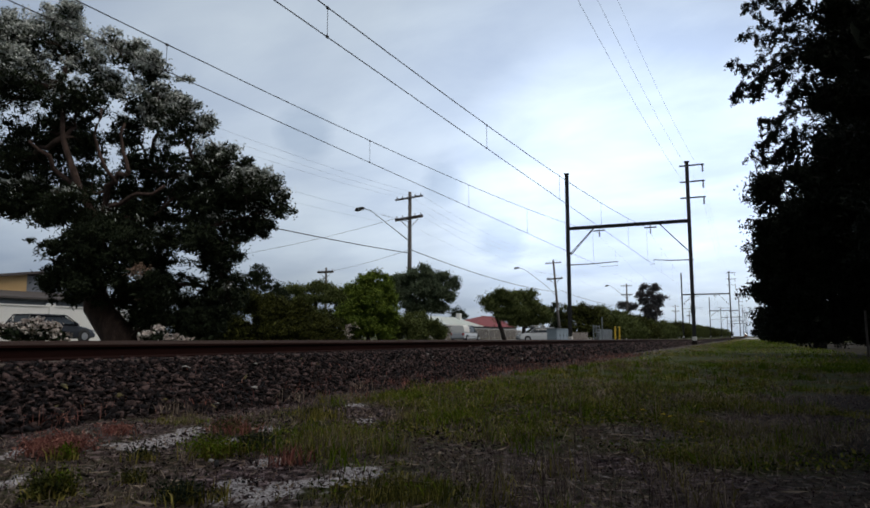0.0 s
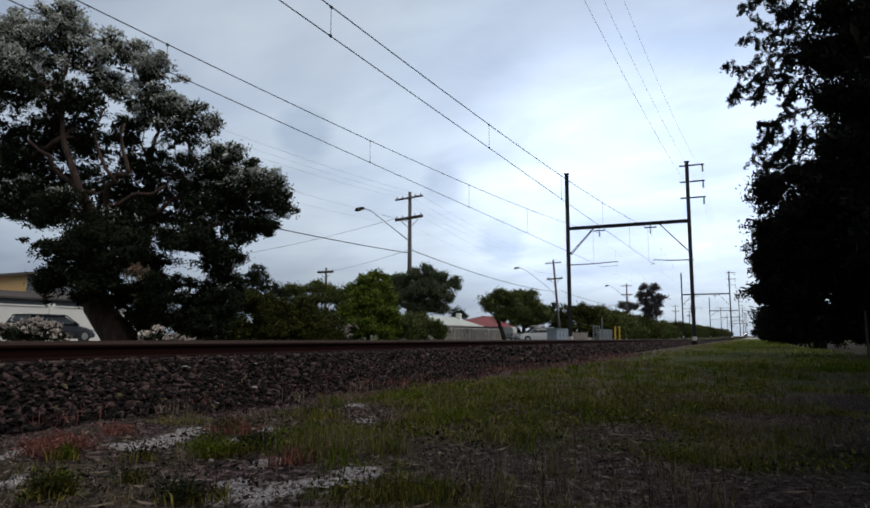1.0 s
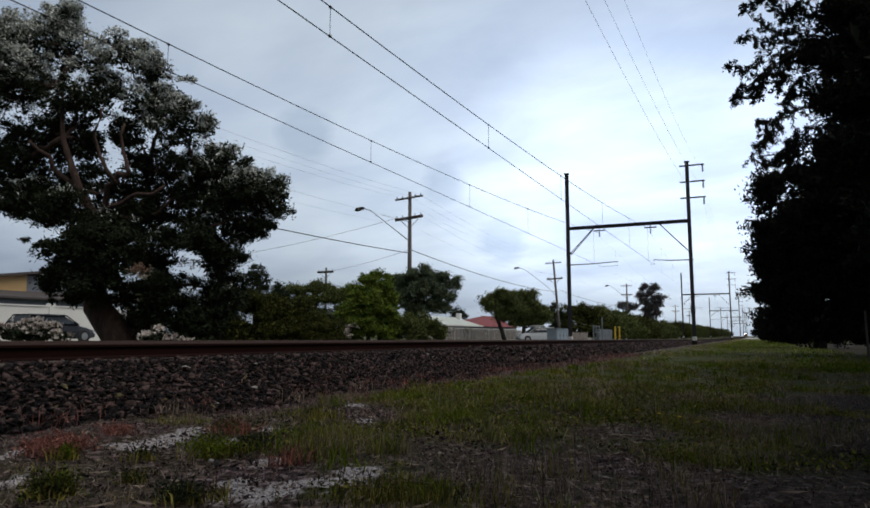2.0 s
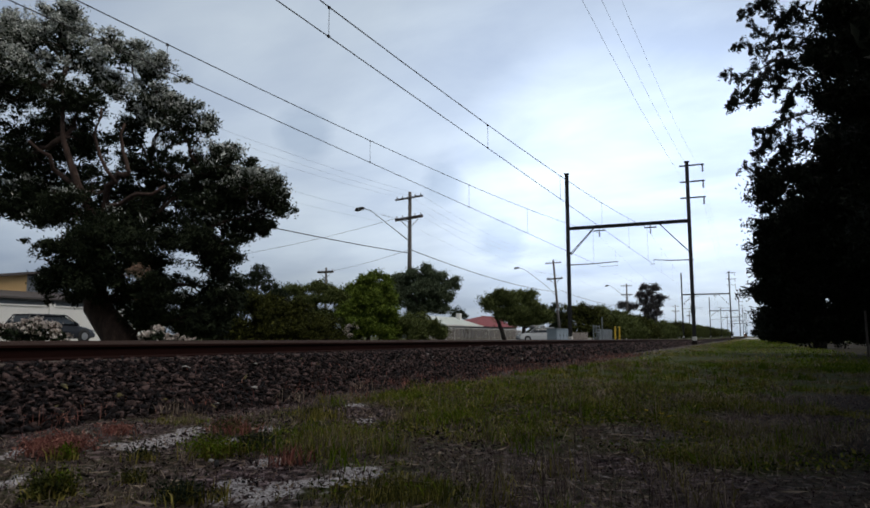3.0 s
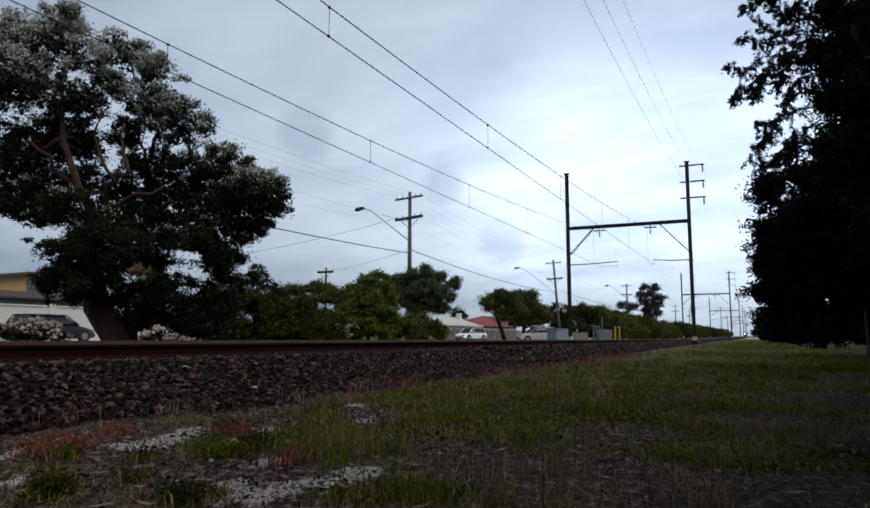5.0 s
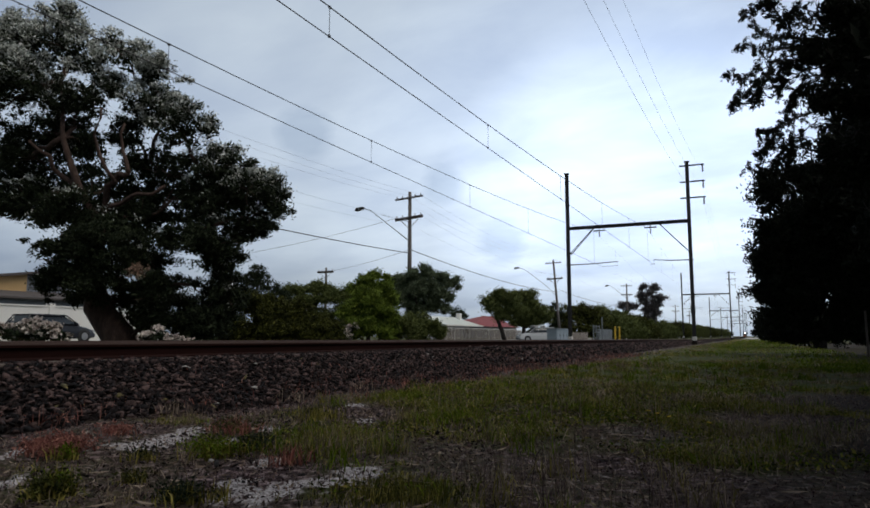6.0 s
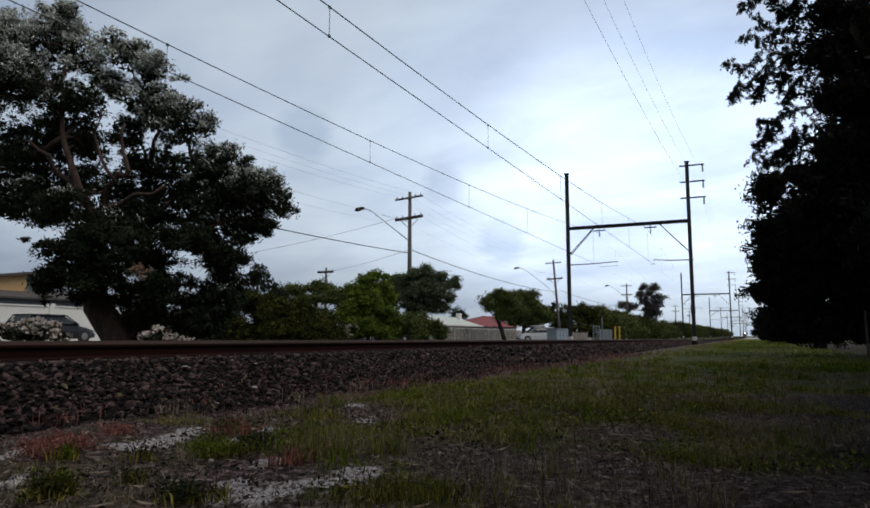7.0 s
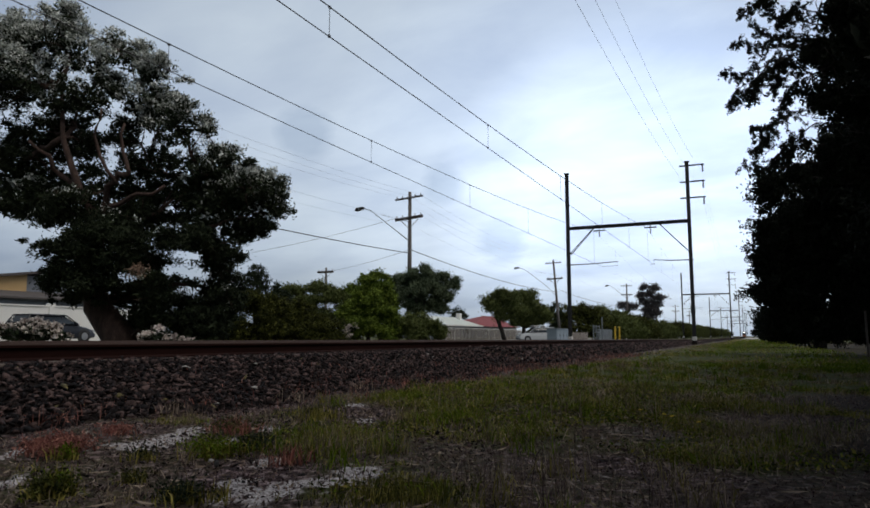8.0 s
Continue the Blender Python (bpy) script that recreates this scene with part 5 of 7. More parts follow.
# thin drooping sprays along its edge, each a twig with tufts of leaves
SPRAY_RNG = np.random.default_rng(64)
GUSTY = []
for line in ([(5.68, 10.0, 6.33), (5.39, 10.15, 6.0), (5.15, 10.3, 5.89), (4.96, 10.45, 5.79)],
    [(6.14, 10.0, 5.37), (5.71, 10.15, 5.54), (5.49, 10.3, 5.66), (5.36, 10.45, 5.97)],
    [(6.12, 10.0, 5.15), (5.61, 10.15, 5.29), (5.38, 10.3, 5.32), (5.18, 10.45, 5.6)],
    [(5.94, 10.0, 5.06), (5.51, 10.15, 5.11), (5.15, 10.3, 5.14), (4.92, 10.45, 5.35)],
    [(5.68, 10.0, 4.99), (5.28, 10.15, 4.87), (4.95, 10.3, 4.74), (4.67, 10.45, 4.82)],
    [(5.42, 10.0, 4.88), (5.05, 10.15, 4.59), (4.8, 10.3, 4.39), (4.73, 10.45, 4.28)],
    [(5.25, 10.0, 4.84), (5.07, 10.15, 4.59), (5.04, 10.3, 4.42), (5.09, 10.45, 4.32)],
    [(5.59, 10.0, 4.88), (5.49, 10.15, 4.72), (5.43, 10.3, 4.65), (5.47, 10.45, 4.47)],
    [(5.91, 10.0, 4.62), (5.65, 10.15, 4.5), (5.58, 10.3, 4.33), (5.59, 10.45, 4.19)],
    [(5.96, 10.0, 4.09), (5.53, 10.15, 3.98), (5.25, 10.3, 3.89), (5.1, 10.45, 3.85)],
    [(5.45, 10.0, 3.95), (5.21, 10.15, 3.74), (5.11, 10.3, 3.59), (5.09, 10.45, 3.48)],
    [(5.86, 10.0, 3.87), (5.6, 10.15, 3.7), (5.54, 10.3, 3.59), (5.46, 10.45, 3.43)],
    [(6.07, 10.0, 4.44), (5.75, 10.15, 4.77), (5.62, 10.3, 4.96), (5.55, 10.45, 4.89)],
    [(5.98, 10.0, 5.6), (5.73, 10.15, 5.77), (5.63, 10.3, 5.77), (5.56, 10.45, 5.59)],
    [(5.92, 10.0, 3.52), (5.58, 10.15, 3.51), (5.39, 10.3, 3.3), (5.34, 10.45, 3.39)],
    [(5.9, 10.0, 3.22), (5.48, 10.15, 3.21), (5.17, 10.3, 3.17), (4.96, 10.45, 3.32)]):
    base = near_tree.matrix_world.translation
    ends = [at_view(*p) - base for p in line]
    mid = ends[1].copy()
    twig = []
    for a, b in zip(ends, ends[1:]):
        twig += [(a.lerp(b, i / 6) + Vector(SPRAY_RNG.normal(size=3)) * 0.012 - mid) for i in range(6)]
    twig.append(ends[-1] - mid)
    bm = tubed(twig, [0.012 - 0.009 * i / len(twig) for i in range(len(twig))], 5)
    pts, outs = [], []
    for i, p in enumerate(twig[4:]):
        for k in range(3):
            way = Vector(SPRAY_RNG.normal(size=3)).normalized()
            way.z -= 0.35
            reach = SPRAY_RNG.uniform(0.05, 0.2) * (1.1 - 0.5 * i / len(twig))
            q = p + way * reach
            tube(bm, [p, p.lerp(q, 0.5) + Vector((0, 0, 0.012)), q], [0.004, 0.003, 0.002], 4)
            for f in np.linspace(0.45, 1.1, 4):
                c = np.array(p + way * reach * float(f))
                pts.append(c + SPRAY_RNG.normal(size=(7, 3)) * 0.017)
                outs.append(np.tile(np.array(way) * 0.9, (7, 1)))
    branch = part("branch", bm, M_BARK_DARK, near_tree)
    branch.location = mid
    pts, outs = np.concatenate(pts), np.concatenate(outs)
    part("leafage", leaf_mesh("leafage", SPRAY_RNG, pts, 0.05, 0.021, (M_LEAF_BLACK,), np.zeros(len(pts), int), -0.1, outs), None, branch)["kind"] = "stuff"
    GUSTY.append((branch, mid, SPRAY_RNG.uniform(0.7, 1.15), SPRAY_RNG.uniform(0, 6.28)))

# unseen evergreens added on the right only to keep light off the verge
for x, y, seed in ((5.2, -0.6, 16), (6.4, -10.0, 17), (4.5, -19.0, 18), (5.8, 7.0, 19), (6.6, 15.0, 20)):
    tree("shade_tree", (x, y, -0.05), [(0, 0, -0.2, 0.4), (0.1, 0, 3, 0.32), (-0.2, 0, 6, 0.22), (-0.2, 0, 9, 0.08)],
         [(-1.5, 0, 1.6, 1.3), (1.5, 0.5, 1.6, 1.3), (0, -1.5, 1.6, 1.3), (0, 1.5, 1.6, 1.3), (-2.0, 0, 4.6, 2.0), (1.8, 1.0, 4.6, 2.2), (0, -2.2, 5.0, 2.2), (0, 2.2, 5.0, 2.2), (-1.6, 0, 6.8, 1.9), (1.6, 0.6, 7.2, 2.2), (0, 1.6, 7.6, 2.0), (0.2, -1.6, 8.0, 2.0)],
         "tall dark evergreen added out of view to shade the verge", "tree", (M_LEAF_BLACK,), M_BARK_DARK, seed, clumps=14, leaves=26, length=0.6, width=0.36, spread=0.3, core=1.6, sway=0.0, group="dark trees beside the verge", fill=0.6)

# added almost wholly out of view, to darken the grass at the right
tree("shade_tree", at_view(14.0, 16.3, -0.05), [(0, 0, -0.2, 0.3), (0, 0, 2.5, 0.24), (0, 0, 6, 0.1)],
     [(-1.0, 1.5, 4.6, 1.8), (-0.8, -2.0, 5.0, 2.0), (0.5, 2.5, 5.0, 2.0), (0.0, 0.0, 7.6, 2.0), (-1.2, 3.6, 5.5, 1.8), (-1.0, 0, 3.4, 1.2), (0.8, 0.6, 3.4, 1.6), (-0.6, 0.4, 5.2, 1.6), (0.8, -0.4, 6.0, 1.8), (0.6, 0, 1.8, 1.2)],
     "mostly unseen dark evergreen added to shade the verge", "tree", (M_LEAF_BLACK,), M_BARK_DARK, 52, clumps=30, leaves=36, length=0.22, width=0.1, spread=0.18, core=1.5, sway=0.0, group="dark trees beside the verge", fill=0.6)
# a low leafy wall added outside the view, blocking side light
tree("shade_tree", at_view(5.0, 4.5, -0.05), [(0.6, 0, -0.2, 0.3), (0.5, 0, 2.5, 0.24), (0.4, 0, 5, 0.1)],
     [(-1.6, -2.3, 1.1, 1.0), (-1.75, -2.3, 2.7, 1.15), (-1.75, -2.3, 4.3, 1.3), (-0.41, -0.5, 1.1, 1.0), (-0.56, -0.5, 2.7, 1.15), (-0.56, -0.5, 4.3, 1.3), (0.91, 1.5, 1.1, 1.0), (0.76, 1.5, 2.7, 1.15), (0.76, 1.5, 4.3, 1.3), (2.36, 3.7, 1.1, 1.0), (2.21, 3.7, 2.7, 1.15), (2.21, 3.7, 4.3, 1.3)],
     "broad unseen evergreen with low foliage, added to shade the verge", "tree", (M_LEAF_BLACK,), M_BARK_DARK, 53, clumps=26, leaves=26, length=0.3, width=0.16, spread=0.2, core=1.6, sway=0.0, group="dark trees beside the verge", fill=0.6)
# small unseen crown added for more shade near the camera
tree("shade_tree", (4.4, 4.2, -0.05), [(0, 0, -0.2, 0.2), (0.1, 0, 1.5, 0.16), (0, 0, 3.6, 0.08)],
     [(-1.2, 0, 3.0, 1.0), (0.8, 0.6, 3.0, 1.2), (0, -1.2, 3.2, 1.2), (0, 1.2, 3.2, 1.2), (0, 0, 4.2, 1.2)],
     "small unseen dark evergreen added to shade the verge", "tree", (M_LEAF_BLACK,), M_BARK_DARK, 51, clumps=30, leaves=36, length=0.2, width=0.09, spread=0.16, core=1.5, sway=0.0, group="dark trees beside the verge", fill=0.6)

shrub = partial(tree, category="shrub", bark=M_BARK_DARK, group="shrubs between railway and street")
shrub("shrub", at_view(-7.6, 26, -0.1), [(0, 0, -0.2, 0.12), (0, 0, 1.2, 0.08), (0, 0, 2.2, 0.03)],
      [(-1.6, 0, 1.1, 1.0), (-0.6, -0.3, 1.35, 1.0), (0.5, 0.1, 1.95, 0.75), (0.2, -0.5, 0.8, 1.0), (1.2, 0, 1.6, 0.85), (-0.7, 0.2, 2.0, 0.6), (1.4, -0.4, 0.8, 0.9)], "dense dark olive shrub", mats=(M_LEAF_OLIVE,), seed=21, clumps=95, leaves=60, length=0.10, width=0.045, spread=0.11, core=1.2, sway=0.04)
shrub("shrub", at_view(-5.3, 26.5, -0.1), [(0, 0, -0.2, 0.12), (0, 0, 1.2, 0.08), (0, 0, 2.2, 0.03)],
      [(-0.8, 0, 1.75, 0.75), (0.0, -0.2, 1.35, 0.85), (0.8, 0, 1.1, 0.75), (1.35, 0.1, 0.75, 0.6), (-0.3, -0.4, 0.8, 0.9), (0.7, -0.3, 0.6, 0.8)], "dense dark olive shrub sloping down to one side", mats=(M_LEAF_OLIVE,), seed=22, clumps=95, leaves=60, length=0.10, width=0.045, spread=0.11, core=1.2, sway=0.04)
shrub("slender_tree", at_view(-8.7, 33, -0.1), [(0, 0, -0.2, 0.14), (0, 0, 2, 0.1), (0.1, 0, 4.0, 0.03)],
      [(0, 0, 3.85, 0.5), (-0.25, 0, 3.35, 0.5), (0.35, 0, 3.3, 0.5), (-1.05, 0.1, 3.55, 0.35), (-1.1, 0, 2.9, 0.55), (0.9, 0, 2.95, 0.5), (0.1, -0.1, 2.5, 0.9), (-1.2, 0, 2.2, 0.7), (1.35, 0, 2.55, 0.5)], "slender tree with sparse dark grey-green leaves", mats=(M_LEAF_DARK,), seed=23, clumps=80, leaves=44, length=0.12, width=0.05, spread=0.11, sway=0.05, fill=0.7)
shrub("cypress", at_view(-7.4, 42, -0.1), [(0, 0, -0.2, 0.2), (0, 0, 2, 0.15), (0.1, 0, 3.5, 0.05)],
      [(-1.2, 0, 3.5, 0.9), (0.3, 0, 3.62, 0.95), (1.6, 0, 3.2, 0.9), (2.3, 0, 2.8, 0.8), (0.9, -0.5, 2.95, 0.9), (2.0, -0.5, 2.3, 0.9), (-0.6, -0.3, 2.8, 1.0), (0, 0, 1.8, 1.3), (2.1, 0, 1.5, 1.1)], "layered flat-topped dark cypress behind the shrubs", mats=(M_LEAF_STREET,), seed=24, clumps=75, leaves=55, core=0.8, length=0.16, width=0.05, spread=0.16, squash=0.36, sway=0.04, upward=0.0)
shrub("shrub", at_view(-3.9, 40, -0.1), [(0, 0, -0.2, 0.14), (0, 0, 2, 0.1), (0.1, 0, 3.8, 0.03)],
      [(0, 0, 3.85, 0.65), (-0.65, 0, 3.3, 0.75), (0.7, 0, 3.3, 0.75), (0, -0.35, 2.8, 1.0), (-0.95, -0.1, 2.2, 0.85), (0.95, -0.1, 2.2, 0.9), (0, -0.4, 1.4, 1.1), (-0.9, 0, 1.0, 0.8), (1.0, 0, 1.0, 0.85), (1.0, 0.1, 4.2, 0.25), (0.4, 0.1, 4.2, 0.35), (1.25, 0, 2.9, 0.6), (1.35, 0, 1.7, 0.7)], "tall bright green leafy shrub", mats=(M_LEAF_BRIGHT,), seed=25, clumps=85, leaves=55, core=1.2, length=0.14, width=0.065, spread=0.15, sway=0.05)
shrub("slender_tree", at_view(-0.75, 45, -0.1), [(0, 0, -0.2, 0.16), (0, 0, 2, 0.12), (0.1, 0, 4.3, 0.03)],
      [(-0.2, 0.2, 4.2, 0.7), (0.7, 0.2, 4.0, 0.6), (-1.0, 0.2, 4.0, 0.6), (-2.1, 0, 3.95, 0.6), (-2.1, 0, 3.0, 0.7), (-1.6, 0, 4.45, 0.65), (-0.7, 0, 4.8, 0.65), (0.3, 0, 4.85, 0.6), (1.2, 0, 4.6, 0.6), (1.8, 0, 4.15, 0.5), (-1.5, 0, 3.5, 0.9), (-0.2, -0.3, 3.75, 1.0), (1.0, -0.1, 3.55, 0.85), (1.6, 0, 3.25, 0.5), (-0.6, 0, 2.7, 0.9), (0.6, 0, 2.75, 0.85), (2.15, 0, 4.45, 0.25), (2.25, 0, 3.9, 0.22), (1.3, 0, 2.6, 0.5), (0.0, 0, 5.15, 0.35)], "grey-green tree with wispy drooping tips", mats=(M_LEAF_SAGE,), seed=26, clumps=85, leaves=50, core=1.0, length=0.17, width=0.05, spread=0.15, sway=0.07, fill=0.6)
shrub("shrub", at_view(-1.2, 41, -0.1), [(0, 0, -0.2, 0.12), (0, 0, 0.8, 0.08), (0, 0, 1.5, 0.03)],
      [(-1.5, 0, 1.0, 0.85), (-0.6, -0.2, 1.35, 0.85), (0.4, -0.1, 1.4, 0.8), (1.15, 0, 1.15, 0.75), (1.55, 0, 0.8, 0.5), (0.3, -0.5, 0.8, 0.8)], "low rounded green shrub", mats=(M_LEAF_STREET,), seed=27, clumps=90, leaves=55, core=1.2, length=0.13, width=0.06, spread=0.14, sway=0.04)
wind = partial(tree, category="tree", bark=M_BARK_DARK, group="trees across the street", sway=0.08)
wind("windswept_tree", at_view(8.2, 86, 0.1), [(0.6, 0, -0.3, 0.3), (0.2, 0, 1.2, 0.26), (-0.4, 0, 2.8, 0.2), (-0.6, 0, 4.2, 0.1)],
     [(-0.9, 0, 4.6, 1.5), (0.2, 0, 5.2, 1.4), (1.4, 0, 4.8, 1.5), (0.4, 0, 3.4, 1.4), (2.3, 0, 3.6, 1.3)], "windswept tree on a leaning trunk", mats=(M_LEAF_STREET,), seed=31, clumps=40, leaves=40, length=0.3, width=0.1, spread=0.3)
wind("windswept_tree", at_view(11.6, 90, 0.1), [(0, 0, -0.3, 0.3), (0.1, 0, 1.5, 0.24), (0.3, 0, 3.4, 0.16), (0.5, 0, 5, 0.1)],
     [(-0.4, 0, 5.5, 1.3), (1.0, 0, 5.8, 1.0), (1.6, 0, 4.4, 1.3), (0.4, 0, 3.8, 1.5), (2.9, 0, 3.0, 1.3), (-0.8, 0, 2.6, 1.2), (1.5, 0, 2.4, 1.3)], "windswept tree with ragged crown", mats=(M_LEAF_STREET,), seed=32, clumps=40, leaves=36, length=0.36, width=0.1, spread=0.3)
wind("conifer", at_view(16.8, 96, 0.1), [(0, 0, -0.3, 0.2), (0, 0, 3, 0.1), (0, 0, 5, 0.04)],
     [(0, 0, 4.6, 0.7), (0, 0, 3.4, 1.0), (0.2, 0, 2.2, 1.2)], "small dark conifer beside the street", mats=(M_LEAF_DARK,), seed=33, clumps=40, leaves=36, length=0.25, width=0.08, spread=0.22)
wind("red_leaved_tree", at_view(46.6, 150, 0.1), [(-1.2, 0, -0.3, 0.4), (-1.0, 0, 3, 0.35), (-0.2, 0, 6, 0.2), (0.2, 0, 9, 0.1)],
     [(-0.6, 0, 11.2, 1.1), (1.6, 0, 11.0, 1.2), (-1.4, 0, 9.6, 1.2), (0.6, 0, 9.8, 1.3), (2.9, 0, 9.0, 1.3), (-0.2, 0, 8.0, 1.5), (2.2, 0, 7.4, 1.4), (-3.0, 0, 7.0, 1.2), (-5.2, 0, 7.2, 1.1), (-4.2, 0, 6.2, 0.9), (0.2, 0, 6.2, 1.6), (2.2, 0, 5.6, 1.3), (0.6, 0, 4.4, 1.7)], "tall dark purple-green tree above the hedge", mats=(M_LEAF_PURPLE,), seed=34, clumps=20, leaves=28, length=0.42, width=0.17, spread=0.36, sway=0.08, fill=0.8, core=0.1)
HEDGE = [(20.5, 97, 5.1), (24.5, 103, 5.0), (29.0, 112, 4.7), (33.5, 122, 4.5), (38.0, 130, 4.5), (44.0, 145, 4.2), (51.3, 160, 4.2), (59.6, 178, 4.4), (70, 200, 4.6), (83, 228, 4.8), (96, 256, 5.0), (112, 290, 5.2), (133, 335, 5.4), (156, 385, 5.4), (187, 450, 5.6), (229, 540, 6)]
for i, (u, v, h) in enumerate(HEDGE):
    w = h * 0.52
    wind("hedge_tree", at_view(u, v, 0.0), [(0, 0, -0.3, 0.2), (0, 0, h * 0.5, 0.12), (0, 0, h * 0.8, 0.05)],
         [(-0.8 * w, 0, h * 0.72, w * 0.75), (0.6 * w, 0.2, h * 0.66, w * 0.75), (-0.3 * w, -0.6, h * 0.32, w * 0.85), (1.2 * w, -0.5, h * 0.3, w * 0.85), (0.2 * w, 0.5, h * 0.86, w * 0.4)],
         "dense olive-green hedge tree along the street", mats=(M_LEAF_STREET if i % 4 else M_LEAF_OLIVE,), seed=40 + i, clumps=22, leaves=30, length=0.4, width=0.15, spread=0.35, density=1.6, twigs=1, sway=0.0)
wind("garden_tree", at_view(4.7, 135, 0.1), [(0, 0, -0.3, 0.2), (0, 0, 3, 0.12), (0, 0, 5, 0.05)],
     [(0, 0, 5.0, 1.2), (-0.9, 0, 4.4, 0.9), (1.0, 0, 4.5, 0.9)], "small round garden tree behind houses", mats=(M_LEAF_DARK,), seed=71, clumps=20, leaves=30, length=0.4, width=0.15, spread=0.3, sway=0.0)


# pale-flowered shrubs at the edge of the street
def flower_shrub(base, blobs, label, seed):
    tree("flowering_shrub", base, [(0, 0, -0.1, 0.05), (0, 0, 0.5, 0.03), (0, 0, 0.9, 0.02)], blobs, label, "shrub", (M_LEAF_DARK, M_FLOWER_WHITE), M_BARK_DARK, seed,
         clumps=150, leaves=26, length=0.085, width=0.07, spread=0.055, top_share=0.75, sway=0.015, squash=0.9, fill=0.3, twigs=2, group="pale flowering shrubs", density=1.5)


flower_shrub(at_view(-11.45, 19.2, 0), [(-0.9, 0, 0.6, 0.42), (-0.1, -0.1, 0.62, 0.45), (0.5, 0, 0.66, 0.42), (0.2, 0, 0.85, 0.33), (-0.6, 0, 0.72, 0.3), (0.95, 0, 0.55, 0.3)], "mounded shrub covered in pale blossom", 81)
flower_shrub(at_view(-8.05, 19.4, 0), [(-0.15, 0, 0.5, 0.24), (0.2, 0, 0.62, 0.26), (0.5, 0, 0.5, 0.22), (1.0, 0, 0.5, 0.18)], "low shrub covered in pale blossom", 82)
flower_shrub(at_view(-5.0, 39.0, 0), [(0, 0, 0.7, 0.5), (0.4, 0, 1.1, 0.35)], "small shrub covered in pale blossom", 83)


# ---------------------------------------------------------------- plants on the verge
def blades(name, rng, xy, h, w, mats, index=None, lean=0.35, z=None):
    """Grass blades: bent strips with a tip, at the given places."""
    n = len(xy)
    h = np.asarray(h) * rng.uniform(0.45, 1.25, n)
    a = rng.uniform(0, 2 * np.pi, n)
    side = np.stack([np.cos(a), np.sin(a), np.zeros(n)], 1)
    b = rng.uniform(0, 2 * np.pi, n)
    tilt = np.abs(rng.normal(size=n)) * lean
    ldir = np.stack([np.cos(b), np.sin(b), np.zeros(n)], 1)
    base = np.concatenate([xy, (ground_z(xy[:, 0], xy[:, 1]) if z is None else z)[:, None] - 0.01], 1)
    upz = np.array([0, 0, 1.0])
    mid = base + upz * (h * 0.55)[:, None] + ldir * (h * 0.3 * tilt)[:, None]
    tip = base + upz * (h * np.clip(1 - 0.35 * tilt, 0.3, 1))[:, None] + ldir * (h * 0.95 * tilt)[:, None]
    ww = (np.asarray(w) * rng.uniform(0.6, 1.3, n))[:, None]
    verts = np.stack([base - side * ww / 2, base + side * ww / 2, mid + side * ww * 0.4, mid - side * ww * 0.4, tip], 1).reshape(-1, 3)
    o = np.arange(n)[:, None] * 5
    faces = np.concatenate([o + [0, 1, 2], o + [0, 2, 3], o + [3, 2, 4]], 1).reshape(-1, 3)
    return fast_mesh(name, verts, faces, mats, np.repeat(index, 3) if index is not None else None)


def scatter(rng, n, x0, x1, y0, y1):
    return np.stack([rng.uniform(x0, x1, n), rng.uniform(y0, y1, n)], 1)


def bed_z(x, y):
    return -FALL(y) + np.interp(x, [-14.3, -12.4, -5.35, -4.3, -3.75, -3.3], [-0.1, 0.355, 0.355, 0.08, -0.02, 0.0])


def patch_at(x, y):
    p = 0.5 + 1.5 * (uneven(x + 40, y + 11, 2.3, 3) - 0.5)
    return np.clip(p, 0, 1)


def tufts(rng, n, x0, x1, y0, y1, blades_each, spread, wants):
    """Places of blades that stand together in tufts, thick where the turf is."""
    c = scatter(rng, n, x0, x1, y0, y1)
    x, y = c.T
    g = turf_at(x, y)
    patch = patch_at(x, y)
    chance = g * (0.03 + 1.5 * patch ** 2.4) if wants else (0.25 + 0.6 * (1 - g)) * (0.3 + 0.7 * (1 - patch)) * np.where((x < -2.2) & (y < 4.2), 0.35, 1.0) * (1 - 0.75 * smooth01((x - 0.05 * y + 0.5) / 1.2))
    keep = (rng.random(n) < chance) & (rng.random(n) > sand_at(x, y) * 1.5) & (x > -3.7 + 0.25 * np.sin(y * 1.3) + 0.2 * np.sin(4.1 * y))
    c = c[keep]
    size = rng.uniform(0.4, 1.5, len(c))
    p = np.repeat(c, blades_each, 0) + rng.normal(size=(len(c) * blades_each, 2)) * np.repeat(size * spread, blades_each)[:, None]
    return p, np.repeat(size, blades_each)


